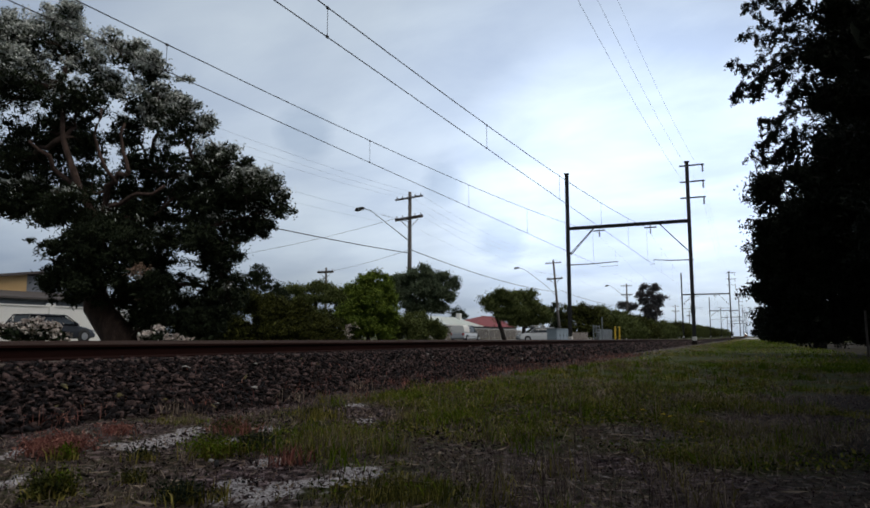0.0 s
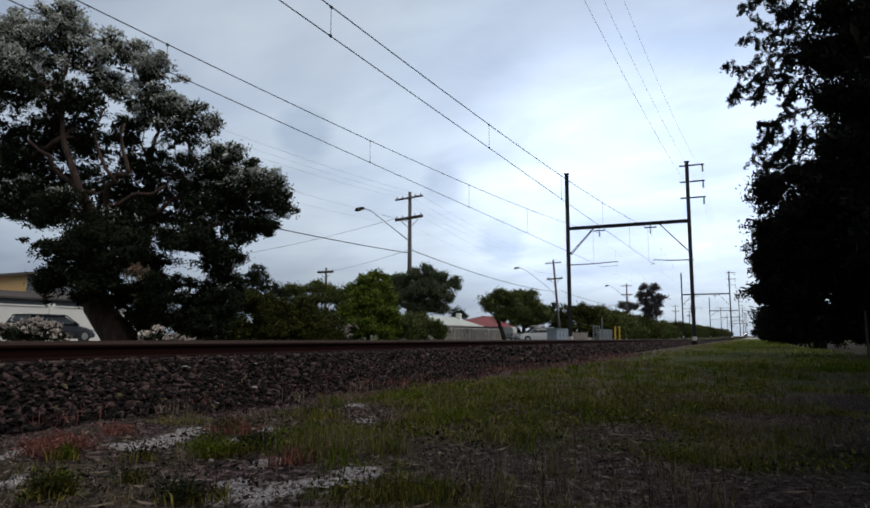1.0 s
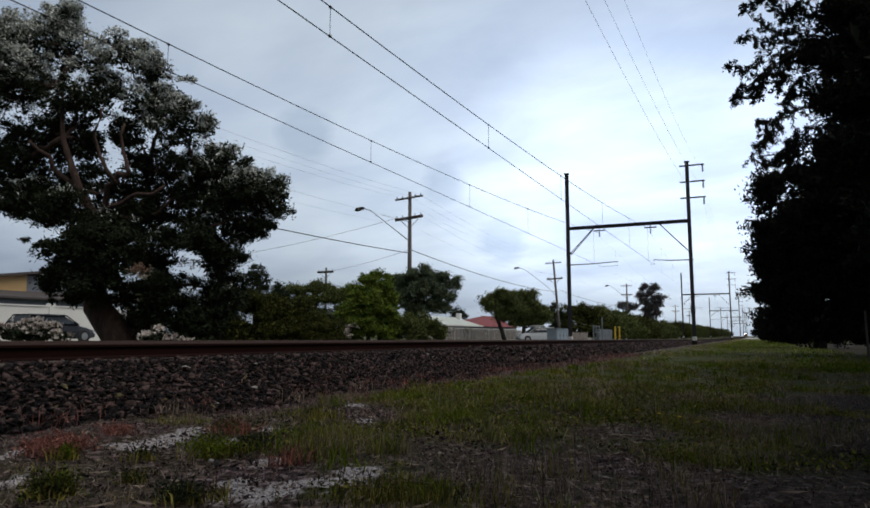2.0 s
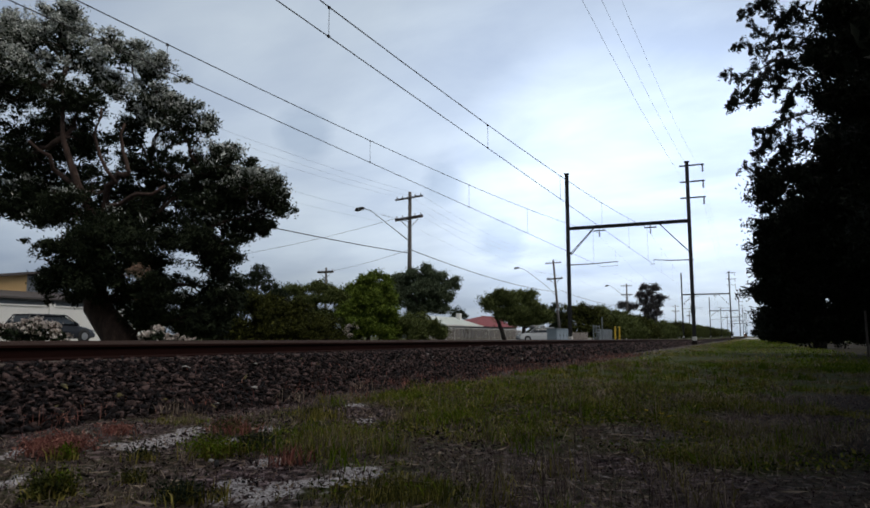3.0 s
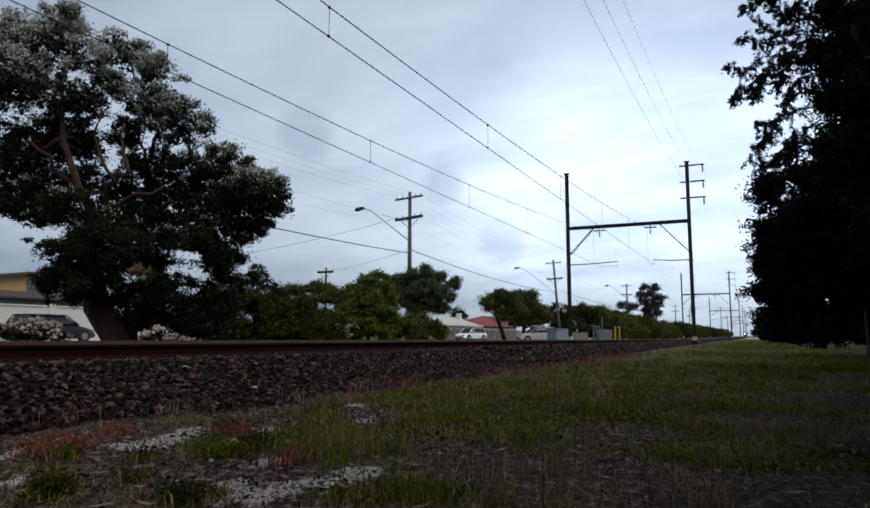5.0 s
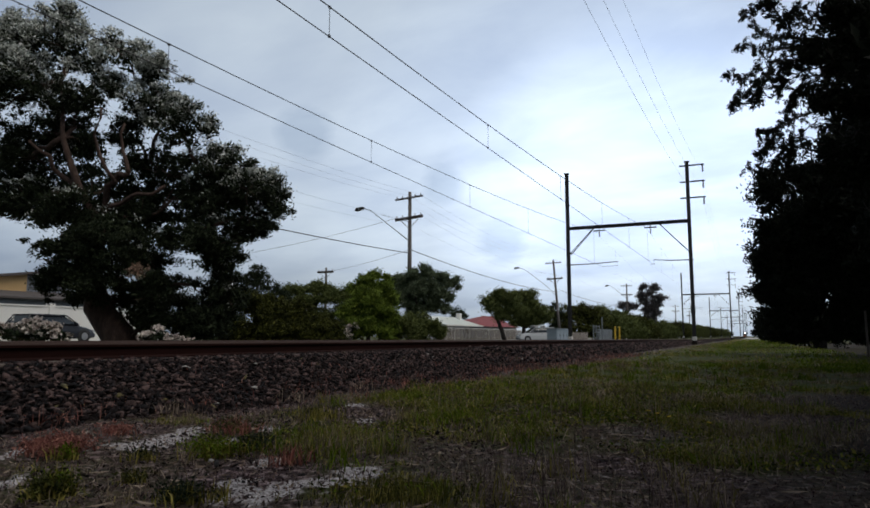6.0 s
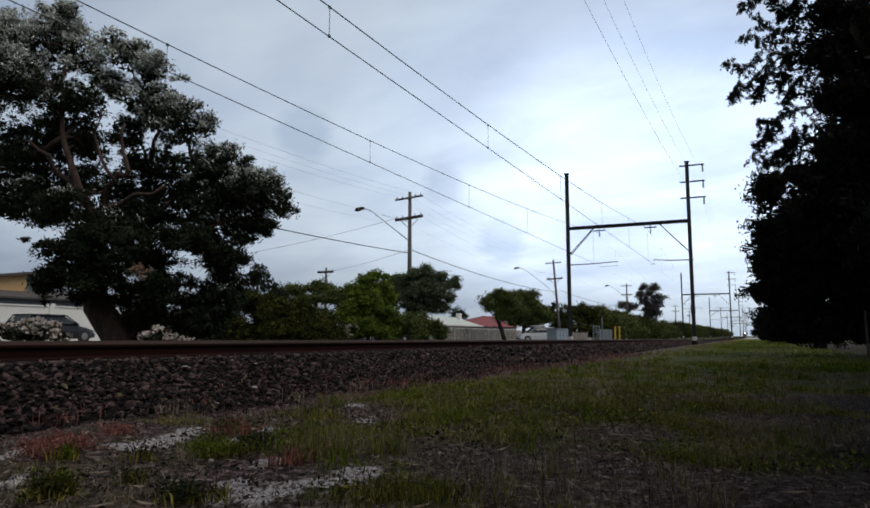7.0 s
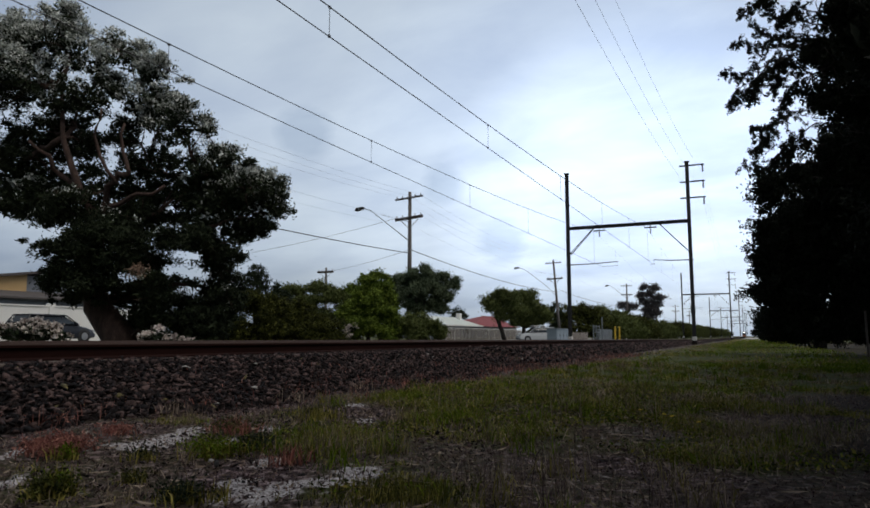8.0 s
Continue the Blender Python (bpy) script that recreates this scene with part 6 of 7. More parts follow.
def build_grass():
    rng = np.random.default_rng(3)
    for label, mats, wants in (("patchy green grass tufts on the verge", (M_GRASS, M_GRASS_LUSH, M_GRASS_DRY), 1), ("dry straw-coloured grass on the verge", (M_GRASS_DRY,), 0)):
        places, hs, ws = [], [], []
        for x0, x1, y0, y1, n, each, spread, w, h in ((-3.9, 2.6, 1.4, 7, 8200, 30, 0.05, 0.0034, 0.05), (-3.9, 5, 7, 18, 7600, 22, 0.11, 0.007, 0.05), (-3.9, 3.0, 18, 70, 3400, 16, 0.22, 0.024, 0.06), (-3.4, 6, 70, 190, 3000, 10, 0.5, 0.07, 0.09)):
            if y0 > 10 and not wants:
                continue
            p, size = tufts(rng, n if wants else n // 5, x0, x1, y0, y1, each, spread, wants)
            places.append(p)
            hs.append(h * (0.4 + 0.75 * size) * (0.35 + 1.35 * patch_at(p[:, 0], p[:, 1]) ** 1.5))
            ws.append(np.full(len(p), w))
        xy = np.concatenate(places)
        lush = None
        if wants:
            # lush, dull or dry by broad uneven spots, with stray blades of the others
            x, y = xy.T
            f = uneven(x + 3, y - 7, 0.9) + 0.2 * rng.normal(size=len(x)) + 0.45 * smooth01((y - 7) / 12) * smooth01((x + 3) / 2)
            lush = np.where(f > 0.72, 1, np.where(f < 0.42, 2, 0))
        ob = new("grass", blades("grass", rng, xy, np.concatenate(hs), np.concatenate(ws), mats, lush, lean=1.4 if wants else 1.5))
        tagged(ob, label, "grass", kind="stuff")
    # low broad-leaved growth that mats the greener spots
    p = scatter(rng, 90000, -3.6, 1.6, 1.6, 9)
    p = p[(rng.random(len(p)) < smooth01((turf_at(p[:, 0], p[:, 1]) - 0.35) / 0.5) * (0.1 + 0.9 * patch_at(p[:, 0] * 1.4, p[:, 1] * 1.4))) & (sand_at(p[:, 0], p[:, 1]) < 0.3)]
    z = ground_z(p[:, 0], p[:, 1]) + 0.006 + 0.035 * rng.random(len(p)) ** 2
    me = leaf_mesh("ground_cover", rng, np.concatenate([p, z[:, None]], 1), 0.026 * rng.uniform(0.5, 1.5, len(p)), 0.012 * rng.uniform(0.6, 1.4, len(p)), (M_GRASS, M_GRASS_LUSH, M_LEAF_OLIVE), rng.choice(3, len(p), p=(0.4, 0.25, 0.35)), upward=0.2)
    tagged(new("ground_cover", me), "low broad-leaved weeds matting the verge", "ground cover", kind="stuff")
    # fallen twigs, dry leaves and grit on the soil
    n = 64000
    p = scatter(rng, n, -4.0, 1.3, 1.4, 8)
    p = p[rng.random(n) > 0.7 * litter_shade_at(p[:, 0], p[:, 1])]
    n = len(p)
    z = ground_z(p[:, 0], p[:, 1]) + 0.005
    me = leaf_mesh("litter", rng, np.concatenate([p, z[:, None]], 1), 0.018 * rng.uniform(0.3, 2.0, n), 0.0055 * rng.uniform(0.5, 1.8, n), (M_GRASS_DRY, M_LEAF_DEAD, M_LITTER), rng.choice(3, n, p=(0.15, 0.03, 0.82)), upward=0)
    tagged(new("leaf_litter", me), "scattered dry leaf litter on the soil", "leaf litter", kind="stuff")
    # taller tufts here and there
    c = scatter(rng, 900, -3.6, 3.0, 2.2, 16)
    keep = (c[:, 0] < 0.13 * c[:, 1] + 0.6) & (rng.random(900) < 0.15 + 0.6 * patch_at(c[:, 0] * 1.3, c[:, 1] * 1.3)) & (sand_at(c[:, 0], c[:, 1]) < 0.2) & (turf_at(c[:, 0], c[:, 1]) > 0.2)
    c = c[keep]
    size = rng.uniform(0.5, 1.5, len(c))
    p = np.repeat(c, 30, 0) + rng.normal(size=(len(c) * 30, 2)) * np.repeat(0.05 * size, 30)[:, None]
    tone = np.repeat(rng.choice(3, len(c), p=(0.45, 0.3, 0.25)), 30)
    ob = new("grass", blades("grass", rng, p, np.repeat(0.10 * size, 30), 0.0035 + 0.0007 * p[:, 1], (M_GRASS_LUSH, M_GRASS, M_GRASS_DRY), tone, lean=0.75))
    tagged(ob, "taller ragged grass tufts on the verge", "grass", kind="stuff")
    # long straws lying on the bare soil
    p = scatter(rng, 4200, -3.2, 1.4, 1.6, 6)
    p = p[(sand_at(p[:, 0], p[:, 1]) < 0.4) & (rng.random(len(p)) > 0.6 * litter_shade_at(p[:, 0], p[:, 1]))]
    z = ground_z(p[:, 0], p[:, 1]) + 0.01
    d = leaf_mesh("straw", rng, np.concatenate([p, z[:, None]], 1), 0.10 * rng.uniform(0.4, 1.4, len(p)), 0.003 * np.ones(len(p)), (M_GRASS_DRY, M_LITTER), rng.choice(2, len(p), p=(0.6, 0.4)), upward=0)
    flat = np.empty(len(d.vertices) * 3, dtype=np.float32)
    d.vertices.foreach_get("co", flat)
    v = flat.reshape(-1, 3)
    v[:, 2] = ground_z(v[:, 0], v[:, 1]) + 0.006 + 0.25 * np.abs(v[:, 2] - ground_z(v[:, 0], v[:, 1]))
    d.vertices.foreach_set("co", v.ravel())
    tagged(new("straw", d), "long dry straws lying on bare soil", "straw", kind="stuff")
    # thin reddish stalks along the foot of the ballast
    n = 9000
    p = scatter(rng, n, -5.2, -3.3, 3.5, 24)
    keep = rng.random(n) < np.clip((p[:, 0] + 5.3) / 1.4, 0, 1) * np.clip((p[:, 1] - 3) / 4, 0.15, 1)
    p = p[keep]
    ob = new("grass", blades("grass", rng, p, np.full(len(p), 0.09), 0.003 + 0.0005 * p[:, 1], (M_LITTER, M_GRASS_RED), (rng.random(len(p)) < 0.4).astype(int), lean=0.6, z=np.maximum(bed_z(p[:, 0], p[:, 1]), ground_z(p[:, 0], p[:, 1]))))
    tagged(ob, "thin reddish dry grass along the ballast foot", "grass", kind="stuff")
    # far side of the line
    p = scatter(rng, 16000, -23.2, -14.2, 2, 90)
    ob = new("grass", blades("grass", rng, p, np.full(16000, 0.16), np.full(16000, 0.04), (M_GRASS,), lean=0.5))
    tagged(ob, "rough green grass between railway and street", "grass", kind="stuff")


build_grass()


def weed(x, y, r, h, n, mats, label, seed, wide=0.008, lean=0.6, leafy=0, leaf_mats=None, name="weed"):
    """A tuft of stems, with small leaves where leafy."""
    rng = np.random.default_rng(seed)
    t = thing(name, Matrix.Translation((x, y, float(ground_z(x, y)))), label, "weed", "weeds on the verge")
    q = rng.normal(size=(n, 2)) * r * 0.5
    part("grass_tuft", blades("grass_tuft", rng, q, np.full(n, h), np.full(n, wide), mats, rng.integers(0, len(mats), n), lean=lean, z=np.zeros(n)), None, t)["kind"] = "stuff"
    if leafy:
        leafy *= 2
        pts = rng.normal(size=(leafy, 3)) * [r * 0.55, r * 0.55, h * 0.22] + [0, 0, h * 0.5]
        pts[:, 2] = np.abs(pts[:, 2])
        part("leafage", leaf_mesh("leafage", rng, pts, 0.021 * rng.uniform(0.5, 1.4, leafy), 0.0085, leaf_mats or mats, None, 0.8), None, t)["kind"] = "stuff"
    return t


weed(-3.17, 2.36, 0.13, 0.10, 70, (M_GRASS_RED,), "bushy weed with reddish dry leaves on sand", 101, leafy=950)
weed(-3.02, 2.30, 0.06, 0.08, 60, (M_GRASS,), "yellow-green weed beside reddish leaves", 116, leafy=70, leaf_mats=(M_GRASS_LUSH,))
weed(-3.45, 2.95, 0.1, 0.07, 60, (M_GRASS_RED,), "small reddish weed on sandy soil", 102, leafy=140)
weed(-2.4, 1.76, 0.085, 0.10, 90, (M_GRASS,), "leafy dark green weed on bare soil", 103, leafy=300, leaf_mats=(M_LEAF_OLIVE,))
weed(-2.42, 1.82, 0.06, 0.12, 40, (M_GRASS,), "yellow-green weed tips on bare soil", 117, leafy=90, leaf_mats=(M_GRASS_LUSH,))
weed(-2.36, 2.10, 0.06, 0.07, 60, (M_GRASS,), "small dark green weed on soil", 104, leafy=90, leaf_mats=(M_LEAF_OLIVE,))
weed(-2.75, 2.5, 0.07, 0.085, 50, (M_GRASS,), "thin grey-green weed on soil", 118, leafy=80, leaf_mats=(M_LEAF_GREY,))
weed(-2.5, 2.55, 0.05, 0.12, 24, (M_GRASS_DRY,), "thin seeding weed beside sand", 119, wide=0.004)
weed(-1.9, 1.92, 0.08, 0.085, 100, (M_GRASS,), "broad-leaved dark green weed beside bare sand", 105, leafy=260, leaf_mats=(M_LEAF_DARK,))
weed(-1.78, 1.98, 0.07, 0.11, 36, (M_GRASS,), "upright dark green blades beside bare sand", 120, wide=0.006, lean=0.4)
weed(-2.55, 2.78, 0.13, 0.11, 150, (M_GRASS,), "yellow-green leafy weed clump on soil", 106, leafy=420, leaf_mats=(M_GRASS_LUSH,))
weed(-3.05, 3.5, 0.18, 0.11, 170, (M_GRASS_RED, ), "reddish green weed clump by the ballast", 121, leafy=260, leaf_mats=(M_LEAF_OLIVE,))
weed(-2.46, 3.02, 0.1, 0.11, 110, (M_GRASS,), "dark green leafy weed clump on soil", 107, leafy=300, leaf_mats=(M_LEAF_DARK,))
weed(-1.95, 2.9, 0.14, 0.2, 190, (M_GRASS_LUSH, M_GRASS, M_GRASS_DRY), "tall yellow-green grass tuft", 108, wide=0.004, lean=0.95)
weed(-1.72, 3.1, 0.15, 0.17, 190, (M_GRASS_LUSH, M_GRASS, M_GRASS_DRY), "tall yellow-green grass tuft", 122, wide=0.004, lean=0.95)
weed(-2.0, 2.68, 0.1, 0.11, 90, (M_GRASS_RED,), "dry orange grass tuft beside sand", 109)
weed(-1.2, 2.28, 0.26, 0.055, 1900, (M_GRASS, M_LEAF_OLIVE), "dense low mossy green grass mound", 110, wide=0.004)
weed(-2.95, 4.3, 0.2, 0.12, 190, (M_GRASS,), "brownish green weed beside the ballast", 115, leafy=160, leaf_mats=(M_LEAF_OLIVE,))
for i, (x, y, r, h, c) in enumerate(((-2.0, 4.15, 0.22, 0.15, 0), (-1.6, 4.25, 0.22, 0.16, 0), (-1.35, 3.85, 0.18, 0.14, 0), (-1.0, 2.75, 0.14, 0.17, 1), (-0.7, 2.6, 0.14, 0.15, 1), (-0.3, 2.7, 0.16, 0.14, 1),
                                    (-0.8, 3.3, 0.2, 0.15, 1), (-1.3, 4.9, 0.25, 0.2, 1), (-0.9, 5.6, 0.3, 0.2, 0), (-2.3, 5.6, 0.25, 0.16, 0), (-0.1, 3.6, 0.2, 0.12, 0), (-1.9, 6.8, 0.3, 0.2, 0),
                                    (-2.9, 6.4, 0.22, 0.16, 1), (-1.0, 7.6, 0.35, 0.2, 0), (-2.6, 8.5, 0.3, 0.2, 1), (0.1, 6.0, 0.3, 0.15, 0))):
    weed(x, y, r, h, 170 if c == 0 else 60, ((M_GRASS_LUSH, M_GRASS, M_GRASS_DRY), (M_GRASS_DRY, M_LITTER))[c], ("loose green grass tuft on the verge", "thin dry seeding grass tuft")[c], 130 + i, wide=(0.0042, 0.0035)[c], lean=(1.0, 0.6)[c])
for i in range(26):
    rng = np.random.default_rng(300 + i)
    y = 2.6 + i * 0.45
    weed(-3.85 - rng.uniform(0, 0.7), y, 0.2, 0.14, 60, (M_GRASS_RED if i % 3 else M_GRASS_DRY,), "dry reddish grass growing through the ballast edge", 400 + i, wide=0.006)

for i, (x, y, n) in enumerate(((-0.89, 2.41, 110), (-0.83, 3.06, 80), (-0.18, 2.79, 120), (-0.36, 3.1, 60), (-0.62, 2.2, 60))):
    weed(x, y, 0.1, 0.16, n, (M_GRASS_DRY, M_GRASS_DRY, M_GRASS), "arching dry straw tussock on bare soil", 160 + i, wide=0.003, lean=0.85)

sh = thing("seed_head", Matrix.Translation((-1.84, 2.02, float(ground_z(-1.84, 2.02)))), "dark dry seed head on an upright stalk", "weed", "weeds on the verge")
part("stalk", tubed([(0, 0, -0.02), (0.004, 0, 0.06), (0, 0.003, 0.115)], 0.002, 5), M_LITTER, sh)
part("head", tubed([(0, 0.003, 0.112), (0, 0.003, 0.12), (0, 0.004, 0.13), (0, 0.004, 0.137)], [0.004, 0.01, 0.009, 0.003], 8), M_TRIM, sh, "dark seed head")
FLOWERS = []
for i, (x, y) in enumerate(((-0.62, 4.26), (-0.52, 4.15), (-0.42, 4.08), (-0.26, 3.89))):
    f = thing("wild_flower", Matrix.Translation((x, y, float(ground_z(x, y)))), "small yellow wild flower on a thin stem", "flower", "yellow wild flowers")
    part("stem", tubed([(0, 0, -0.02), (0.01, 0, 0.08), (0.0, 0.01, 0.16)], 0.0025, 5), M_GRASS, f)
    bm = bmesh.new()
    for k in range(9):
        a = k * math.tau / 9
        c, s = math.cos(a), math.sin(a)
        vs = [bm.verts.new(p) for p in ((0, 0.01, 0.16), (0.009 * c - 0.005 * s, 0.01 + 0.009 * s + 0.005 * c, 0.166), (0.014 * c, 0.01 + 0.014 * s, 0.162), (0.009 * c + 0.005 * s, 0.01 + 0.009 * s - 0.005 * c, 0.166))]
        bm.faces.new(vs)
    part("petals", bm, M_FLOWER_YELLOW, f, "yellow petals")
    FLOWERS.append((f, x, y))


# ---------------------------------------------------------------- ballast stones
def stone_shape(rng):
    """An angular broken stone: the hull of a few random corners."""
    bm = bmesh.new()
    p = unit(rng.normal(size=(10, 3))) * rng.uniform(0.75, 1.25, (10, 1)) * rng.uniform(0.7, 1.35, 3) * (1.2, 1, 0.42)
    for q in p:
        bm.verts.new(q)
    bmesh.ops.convex_hull(bm, input=bm.verts[:])
    bmesh.ops.delete(bm, geom=[v for v in bm.verts if not v.link_faces], context="VERTS")
    bm.verts.index_update()
    v = np.array([q.co[:] for q in bm.verts])
    f = np.array([[q.index for q in g.verts] for g in bm.faces])
    bm.free()
    return v, f


def build_stones():
    rng = np.random.default_rng(8)
    shapes = [stone_shape(rng) for _ in range(12)]
    singles = []
    for v, f in shapes:
        singles.append(fast_mesh("stone", v, f, [M_STONE_OB]))
    # the nearest stones, one by one
    for k in range(300):
        y = rng.uniform(2.6, 5.2)
        x = rng.uniform(-5.3, -4.0)
        s = rng.uniform(0.018, 0.036)
        o = new("stone", singles[k % 12])
        o.parent = BED
        o.location = (x, y, float(bed_z(x, y)) + s * 0.45)
        o.rotation_euler = (rng.normal() * 0.8, rng.normal() * 0.8, rng.uniform(0, 6.28))
        o.scale = (s, s, s)
    allv, allf, idx, base = [], [], [], 0
    for n, x0, x1, y0, y1, s0, s1, least in ((22000, -6.0, -3.6, 1.8, 14, 0.013, 0.033, 0.05), (8000, -6.0, -3.65, 14, 40, 0.026, 0.055, 0.05), (5000, -6.0, -4.0, 40, 75, 0.045, 0.075, 0.05), (5000, -13.6, -6.2, 2, 30, 0.025, 0.045, 0.05), (6500, -3.9, -1.3, 1.5, 6.0, 0.004, 0.014, 0.6)):
        x = x0 + (x1 - x0) * rng.random(n)
        y = rng.uniform(y0, y1, n)
        thin = rng.random(n) < np.clip((-x - 3.55) / 0.9, least, 1)
        x, y = x[thin], y[thin]
        bz = bed_z(x, y)
        for i in range(len(x)):
            v, f = shapes[rng.integers(12)]
            s = s0 + (s1 - s0) * 1.15 * rng.random() ** 1.5
            a = (rng.normal() * 0.5, rng.normal() * 0.5, rng.uniform(0, 6.28))
            r = np.array(Euler(a).to_matrix())
            p = (v * s) @ r.T + (x[i], y[i], bz[i] + s * 0.35 + 0.02 * rng.random())
            allv.append(p)
            allf.append(f + base)
            q = rng.random()
            idx.append(np.full(len(f), 1 if q < 0.003 else 2 if q < 0.0036 else 0))
            base += len(v)
    me = fast_mesh("stones", np.concatenate(allv), np.concatenate(allf), [M_STONE, M_STONE_LICHEN, M_STONE_PALE], np.concatenate(idx))
    ob = new("loose_stones", me)
    ob.parent = BED
    tagged(ob, "loose crushed basalt stones", kind="stuff")
    for x, y, s in ((-5.0, 3.94, 0.04), (-4.38, 5.31, 0.055), (-5.12, 6.21, 0.04), (-4.1, 4.5, 0.03)):
        o = part("pale_rock", fast_mesh("pale_rock", shapes[3][0] * (s, s * 1.3, s * 0.6), shapes[3][1], [M_STONE_PALE]), None)
        o.location = (x, y, float(bed_z(x, y)) + s * 0.5)
        tagged(o, "pale stone lying on the dark ballast", "stone", "pale stones")
    for k, (x, y, s) in enumerate(((-4.94, 3.6, 0.045), (-4.78, 3.58, 0.05), (-4.48, 3.83, 0.055), (-4.34, 3.45, 0.04), (-4.3, 4.1, 0.04))):
        v, f = shapes[4 + k]
        o = part("lichen_stone", fast_mesh("lichen_stone", v * (s * 0.7, s * 0.8, s * 0.9), f, [M_STONE_LICHEN]), None)
        o.rotation_euler = (0.5, 0.35 - 0.2 * k, 1.3 * k)
        o.location = (x, y, float(bed_z(x, y)) + s * 0.5)
        tagged(o, "ballast stone with dull yellow lichen", "stone", "lichened stones")


build_stones()


# ---------------------------------------------------------------- what moves
def sway_rows(base, amount, phase, rate):
    rows = []
    for k in range(17):
        t = k * 0.5
        a = math.sin(rate * t + phase) + 0.5 * math.sin(1.7 * rate * t + 2.1 * phase)
        b = math.sin(0.8 * rate * t + 1.3 * phase)
        off = U * amount * a + V * amount * 0.6 * b + Vector((0, 0, amount * 0.35 * b))
        rows.append((t, pose(*(base + off), 1.6 * b, 1.8 * a, 1.2 * b)))
    return rows


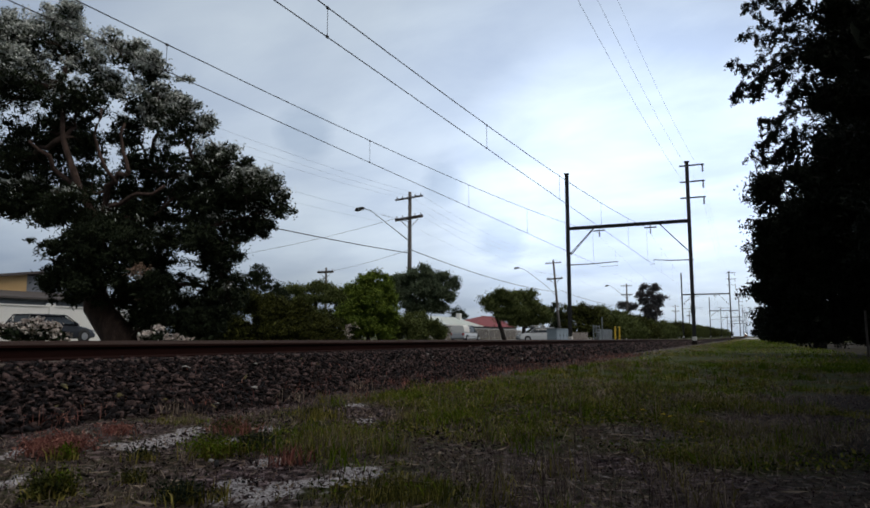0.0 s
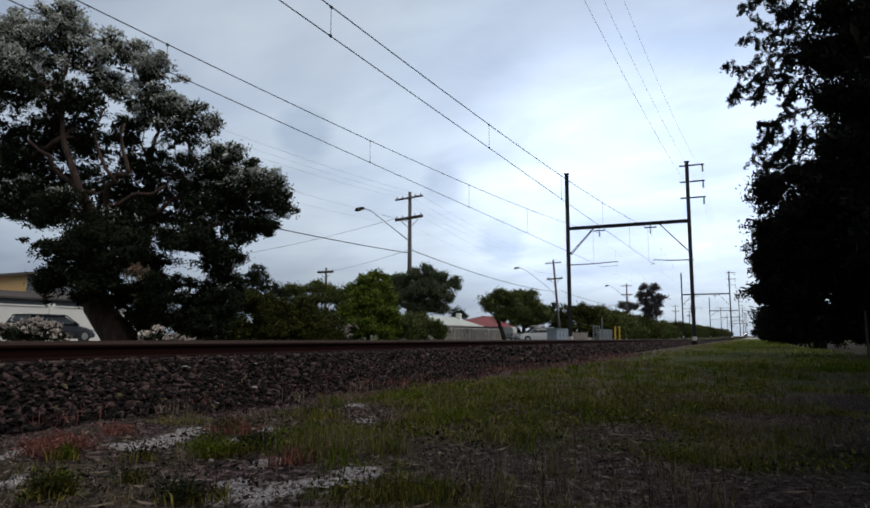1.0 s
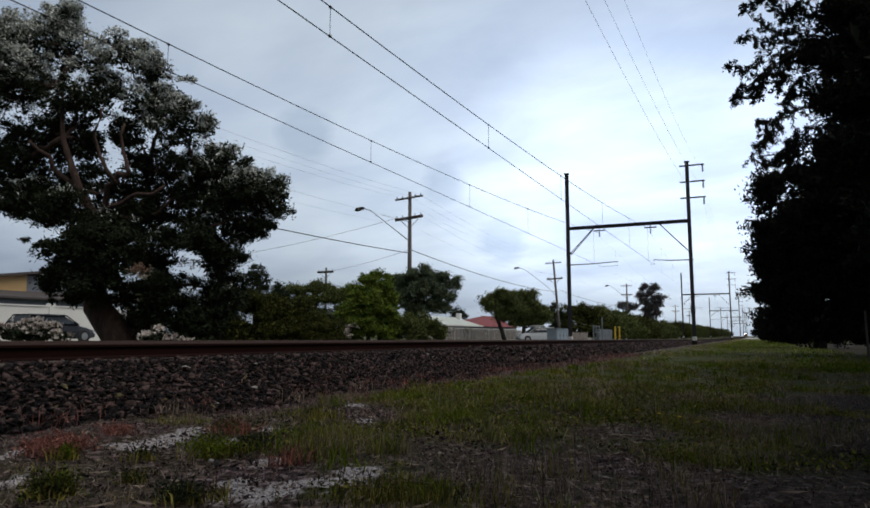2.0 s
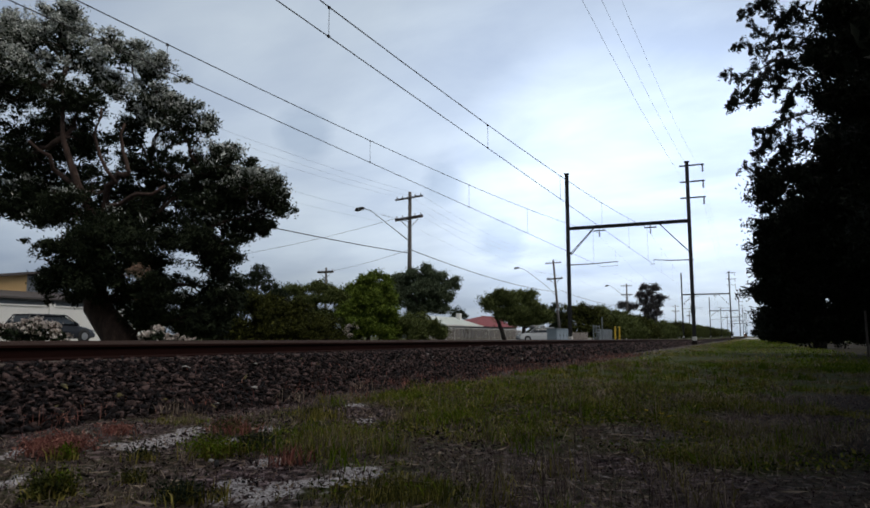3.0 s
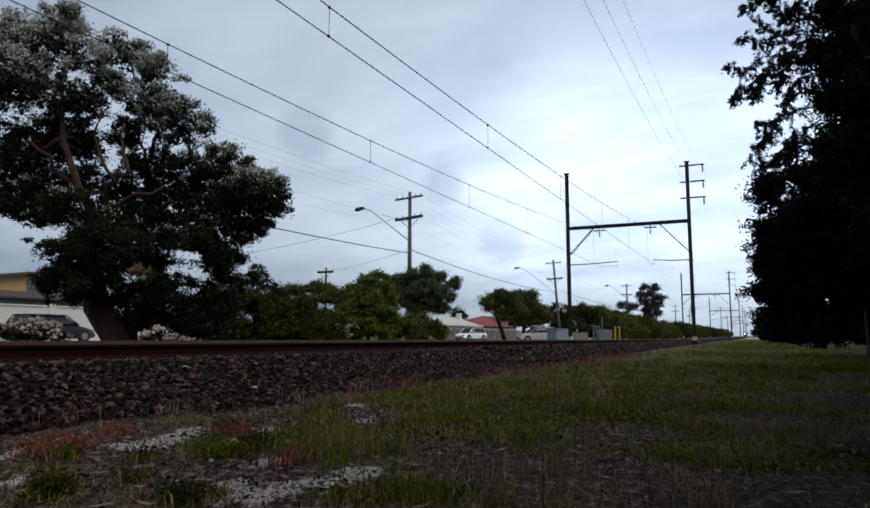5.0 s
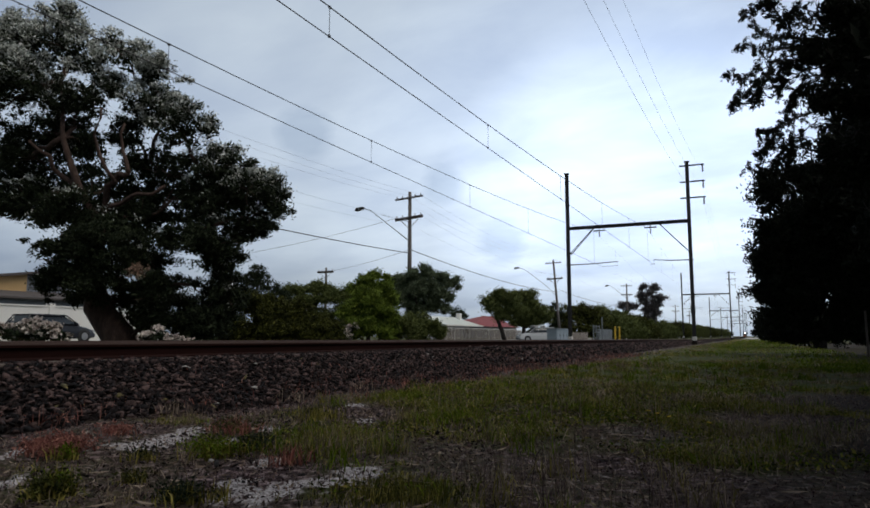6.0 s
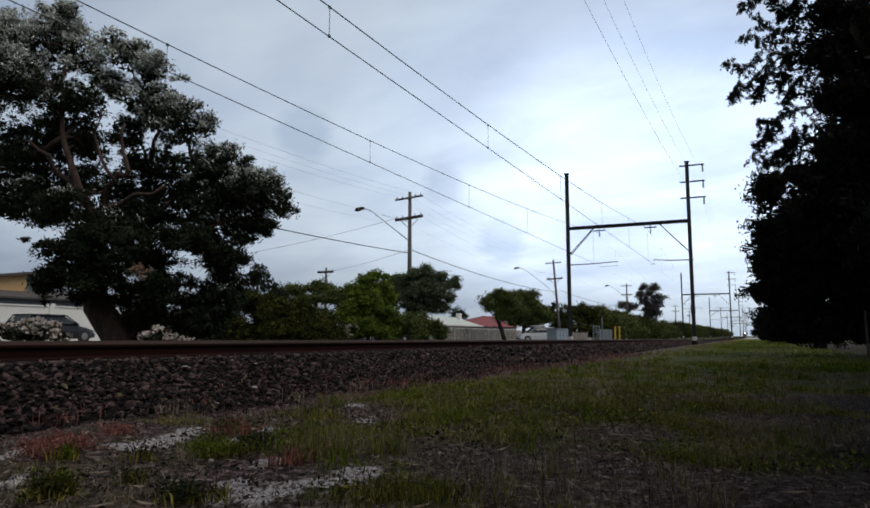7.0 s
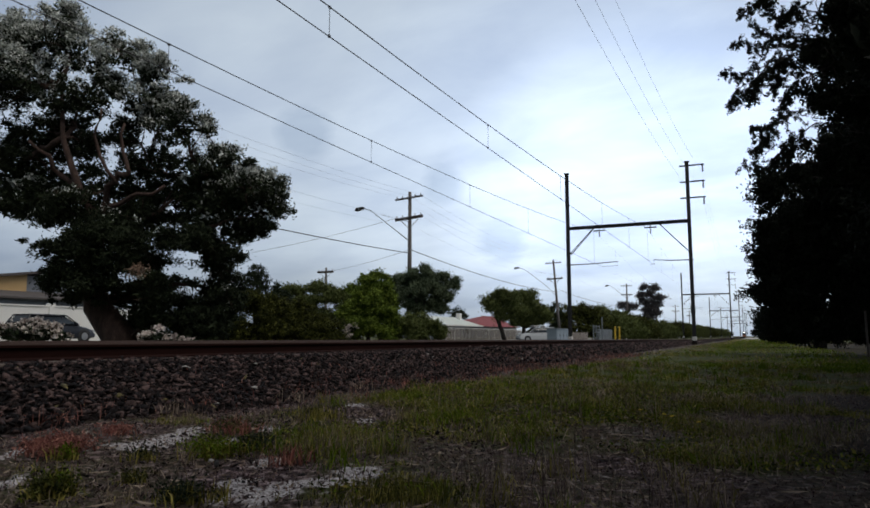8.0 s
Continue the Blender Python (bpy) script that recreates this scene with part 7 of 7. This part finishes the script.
def motions():
    for ob, base, amount, phase, rate in SWAYING:
        walk(ob, sway_rows(base, amount, phase, rate))
    # gusts push the near sprays about together: time, sideways and upward shift in metres
    gusts = ((0, 0.04, 0.07), (0.3, -0.01, 0.03), (0.6, -0.16, -0.08), (0.9, 0.03, 0.0), (1.2, -0.04, 0.07), (1.5, -0.04, 0.01), (2.1, 0.03, 0.05), (2.8, -0.02, -0.01), (3.1, -0.08, -0.06),
             (3.4, -0.06, -0.10), (3.7, 0.04, -0.08), (4.0, -0.03, 0.02), (4.3, -0.05, 0.10), (4.6, -0.06, -0.03), (5.2, 0.02, 0.05), (6.0, -0.02, -0.05), (6.5, 0.03, 0.04), (7.0, 0.02, 0.06), (7.5, -0.05, 0.02), (8.0, -0.07, -0.03))
    for ob, base, share, phase in GUSTY:
        rows = []
        for t, a, b in gusts:
            w = 0.025 * math.sin(4.1 * t + phase)
            rows.append((t, pose(*(base + U * (share * a + w) + Vector((0, 0, share * b - 0.5 * w))), 8 * w, 40 * share * b, 10 * w)))
        walk(ob, rows)
    # passing cars: places along the street, time by time
    # the white hatchback swings across the street before it drives on
    walk(CAR_WHITE, [(t, pose(x, y, 0.07, 0, 0, turn)) for t, x, y, turn in (
        (0, -25.4, 112, 180), (1.2, -25.2, 98, 180), (2.0, -24.5, 89.5, 182), (2.6, -24.1, 84.5, 172), (3.0, -24.3, 82.0, 152), (3.5, -25.4, 80.3, 134),
        (4.0, -26.9, 78.6, 132), (4.5, -28.5, 77.0, 138), (5.2, -29.6, 71.0, 172), (6.0, -29.6, 62.0, 180), (8.0, -29.6, 40.0, 180))])
    for ob, x, turn, rows in ((CAR_UTE, LANE_OUT, 0, ((0, 69.5), (2, 102.0), (4, 134.0), (6, 166.0), (8, 198.0))),
                              (CAR_BLUE, LANE_OUT, 0, ((0, -30.0), (2, -4.3), (4, 21.5), (6, 43.0), (8, 60.0))),
                              (CAR_RED, LANE_OUT, 0, ((0, -75.4), (2, -46.2), (4, -17.0), (6, 12.2), (8, 41.4)))):
        walk(ob, [(t, pose(x, y, 0.07, 0, 0, turn)) for t, y in rows])
    walk(TRAIN, [(t, pose(NEAR_X, 760 - 19.0 * t, RAIL_Z + 0.158 - fall(760))) for t in (0.0, 4.0, 8.0)])
    # wires rock in the wind
    times = (0, 0.5, 1, 1.5, 2.2, 3, 3.5, 4, 4.5, 5.2, 6, 6.5, 7, 7.5, 8)
    for ob, cx, z, shifts in ((WIRES[0], NEAR_X, 6.1, (-4, -4, 3, 5, 0, -1, 3, 2, -3, 0, 0, -1, 0, 2, 0)), (WIRES[1], FAR_X, 6.08, (-2, -4, -1, 3, 1, -1, 1, 3, -1, 1, 3, -1, -1, 1, 3))):
        walk(ob, [(t, pose(cx + 0.011 * s, 4.75, z)) for t, s in zip(times, shifts)])
    # the feeder wires swing about the line between their ends
    for i, (ob, z, back) in enumerate(zip(FEEDERS, (13.0, 11.75, 10.5), (-2.75, -2.8, -2.5))):
        a, b = Vector((MAST_R + 1.12, 54.5, z)), Vector((back, -45, z))
        turn = lambda q: Matrix.Translation(a) @ Matrix.Rotation(q, 4, (b - a).normalized()) @ Matrix.Translation(-a)
        walk(ob, [(t, turn(0.0036 * s * (1 - 0.12 * i))) for t, s in ((0, -10), (0.5, -4), (1, 3), (1.5, 6), (2.5, 2), (3.5, -3), (4.5, 3), (5.5, 1), (6.5, 4), (7, 3), (7.5, -6), (8, -15))])
    for i, (ob, x, y) in enumerate(FLOWERS):
        z = float(ground_z(x, y))
        walk(ob, [(k * 0.5, pose(x, y, z, 9 * math.sin(3.1 * k * 0.5 + i), 12 * math.sin(2.3 * k * 0.5 + 2 * i), 0)) for k in range(17)])


motions()
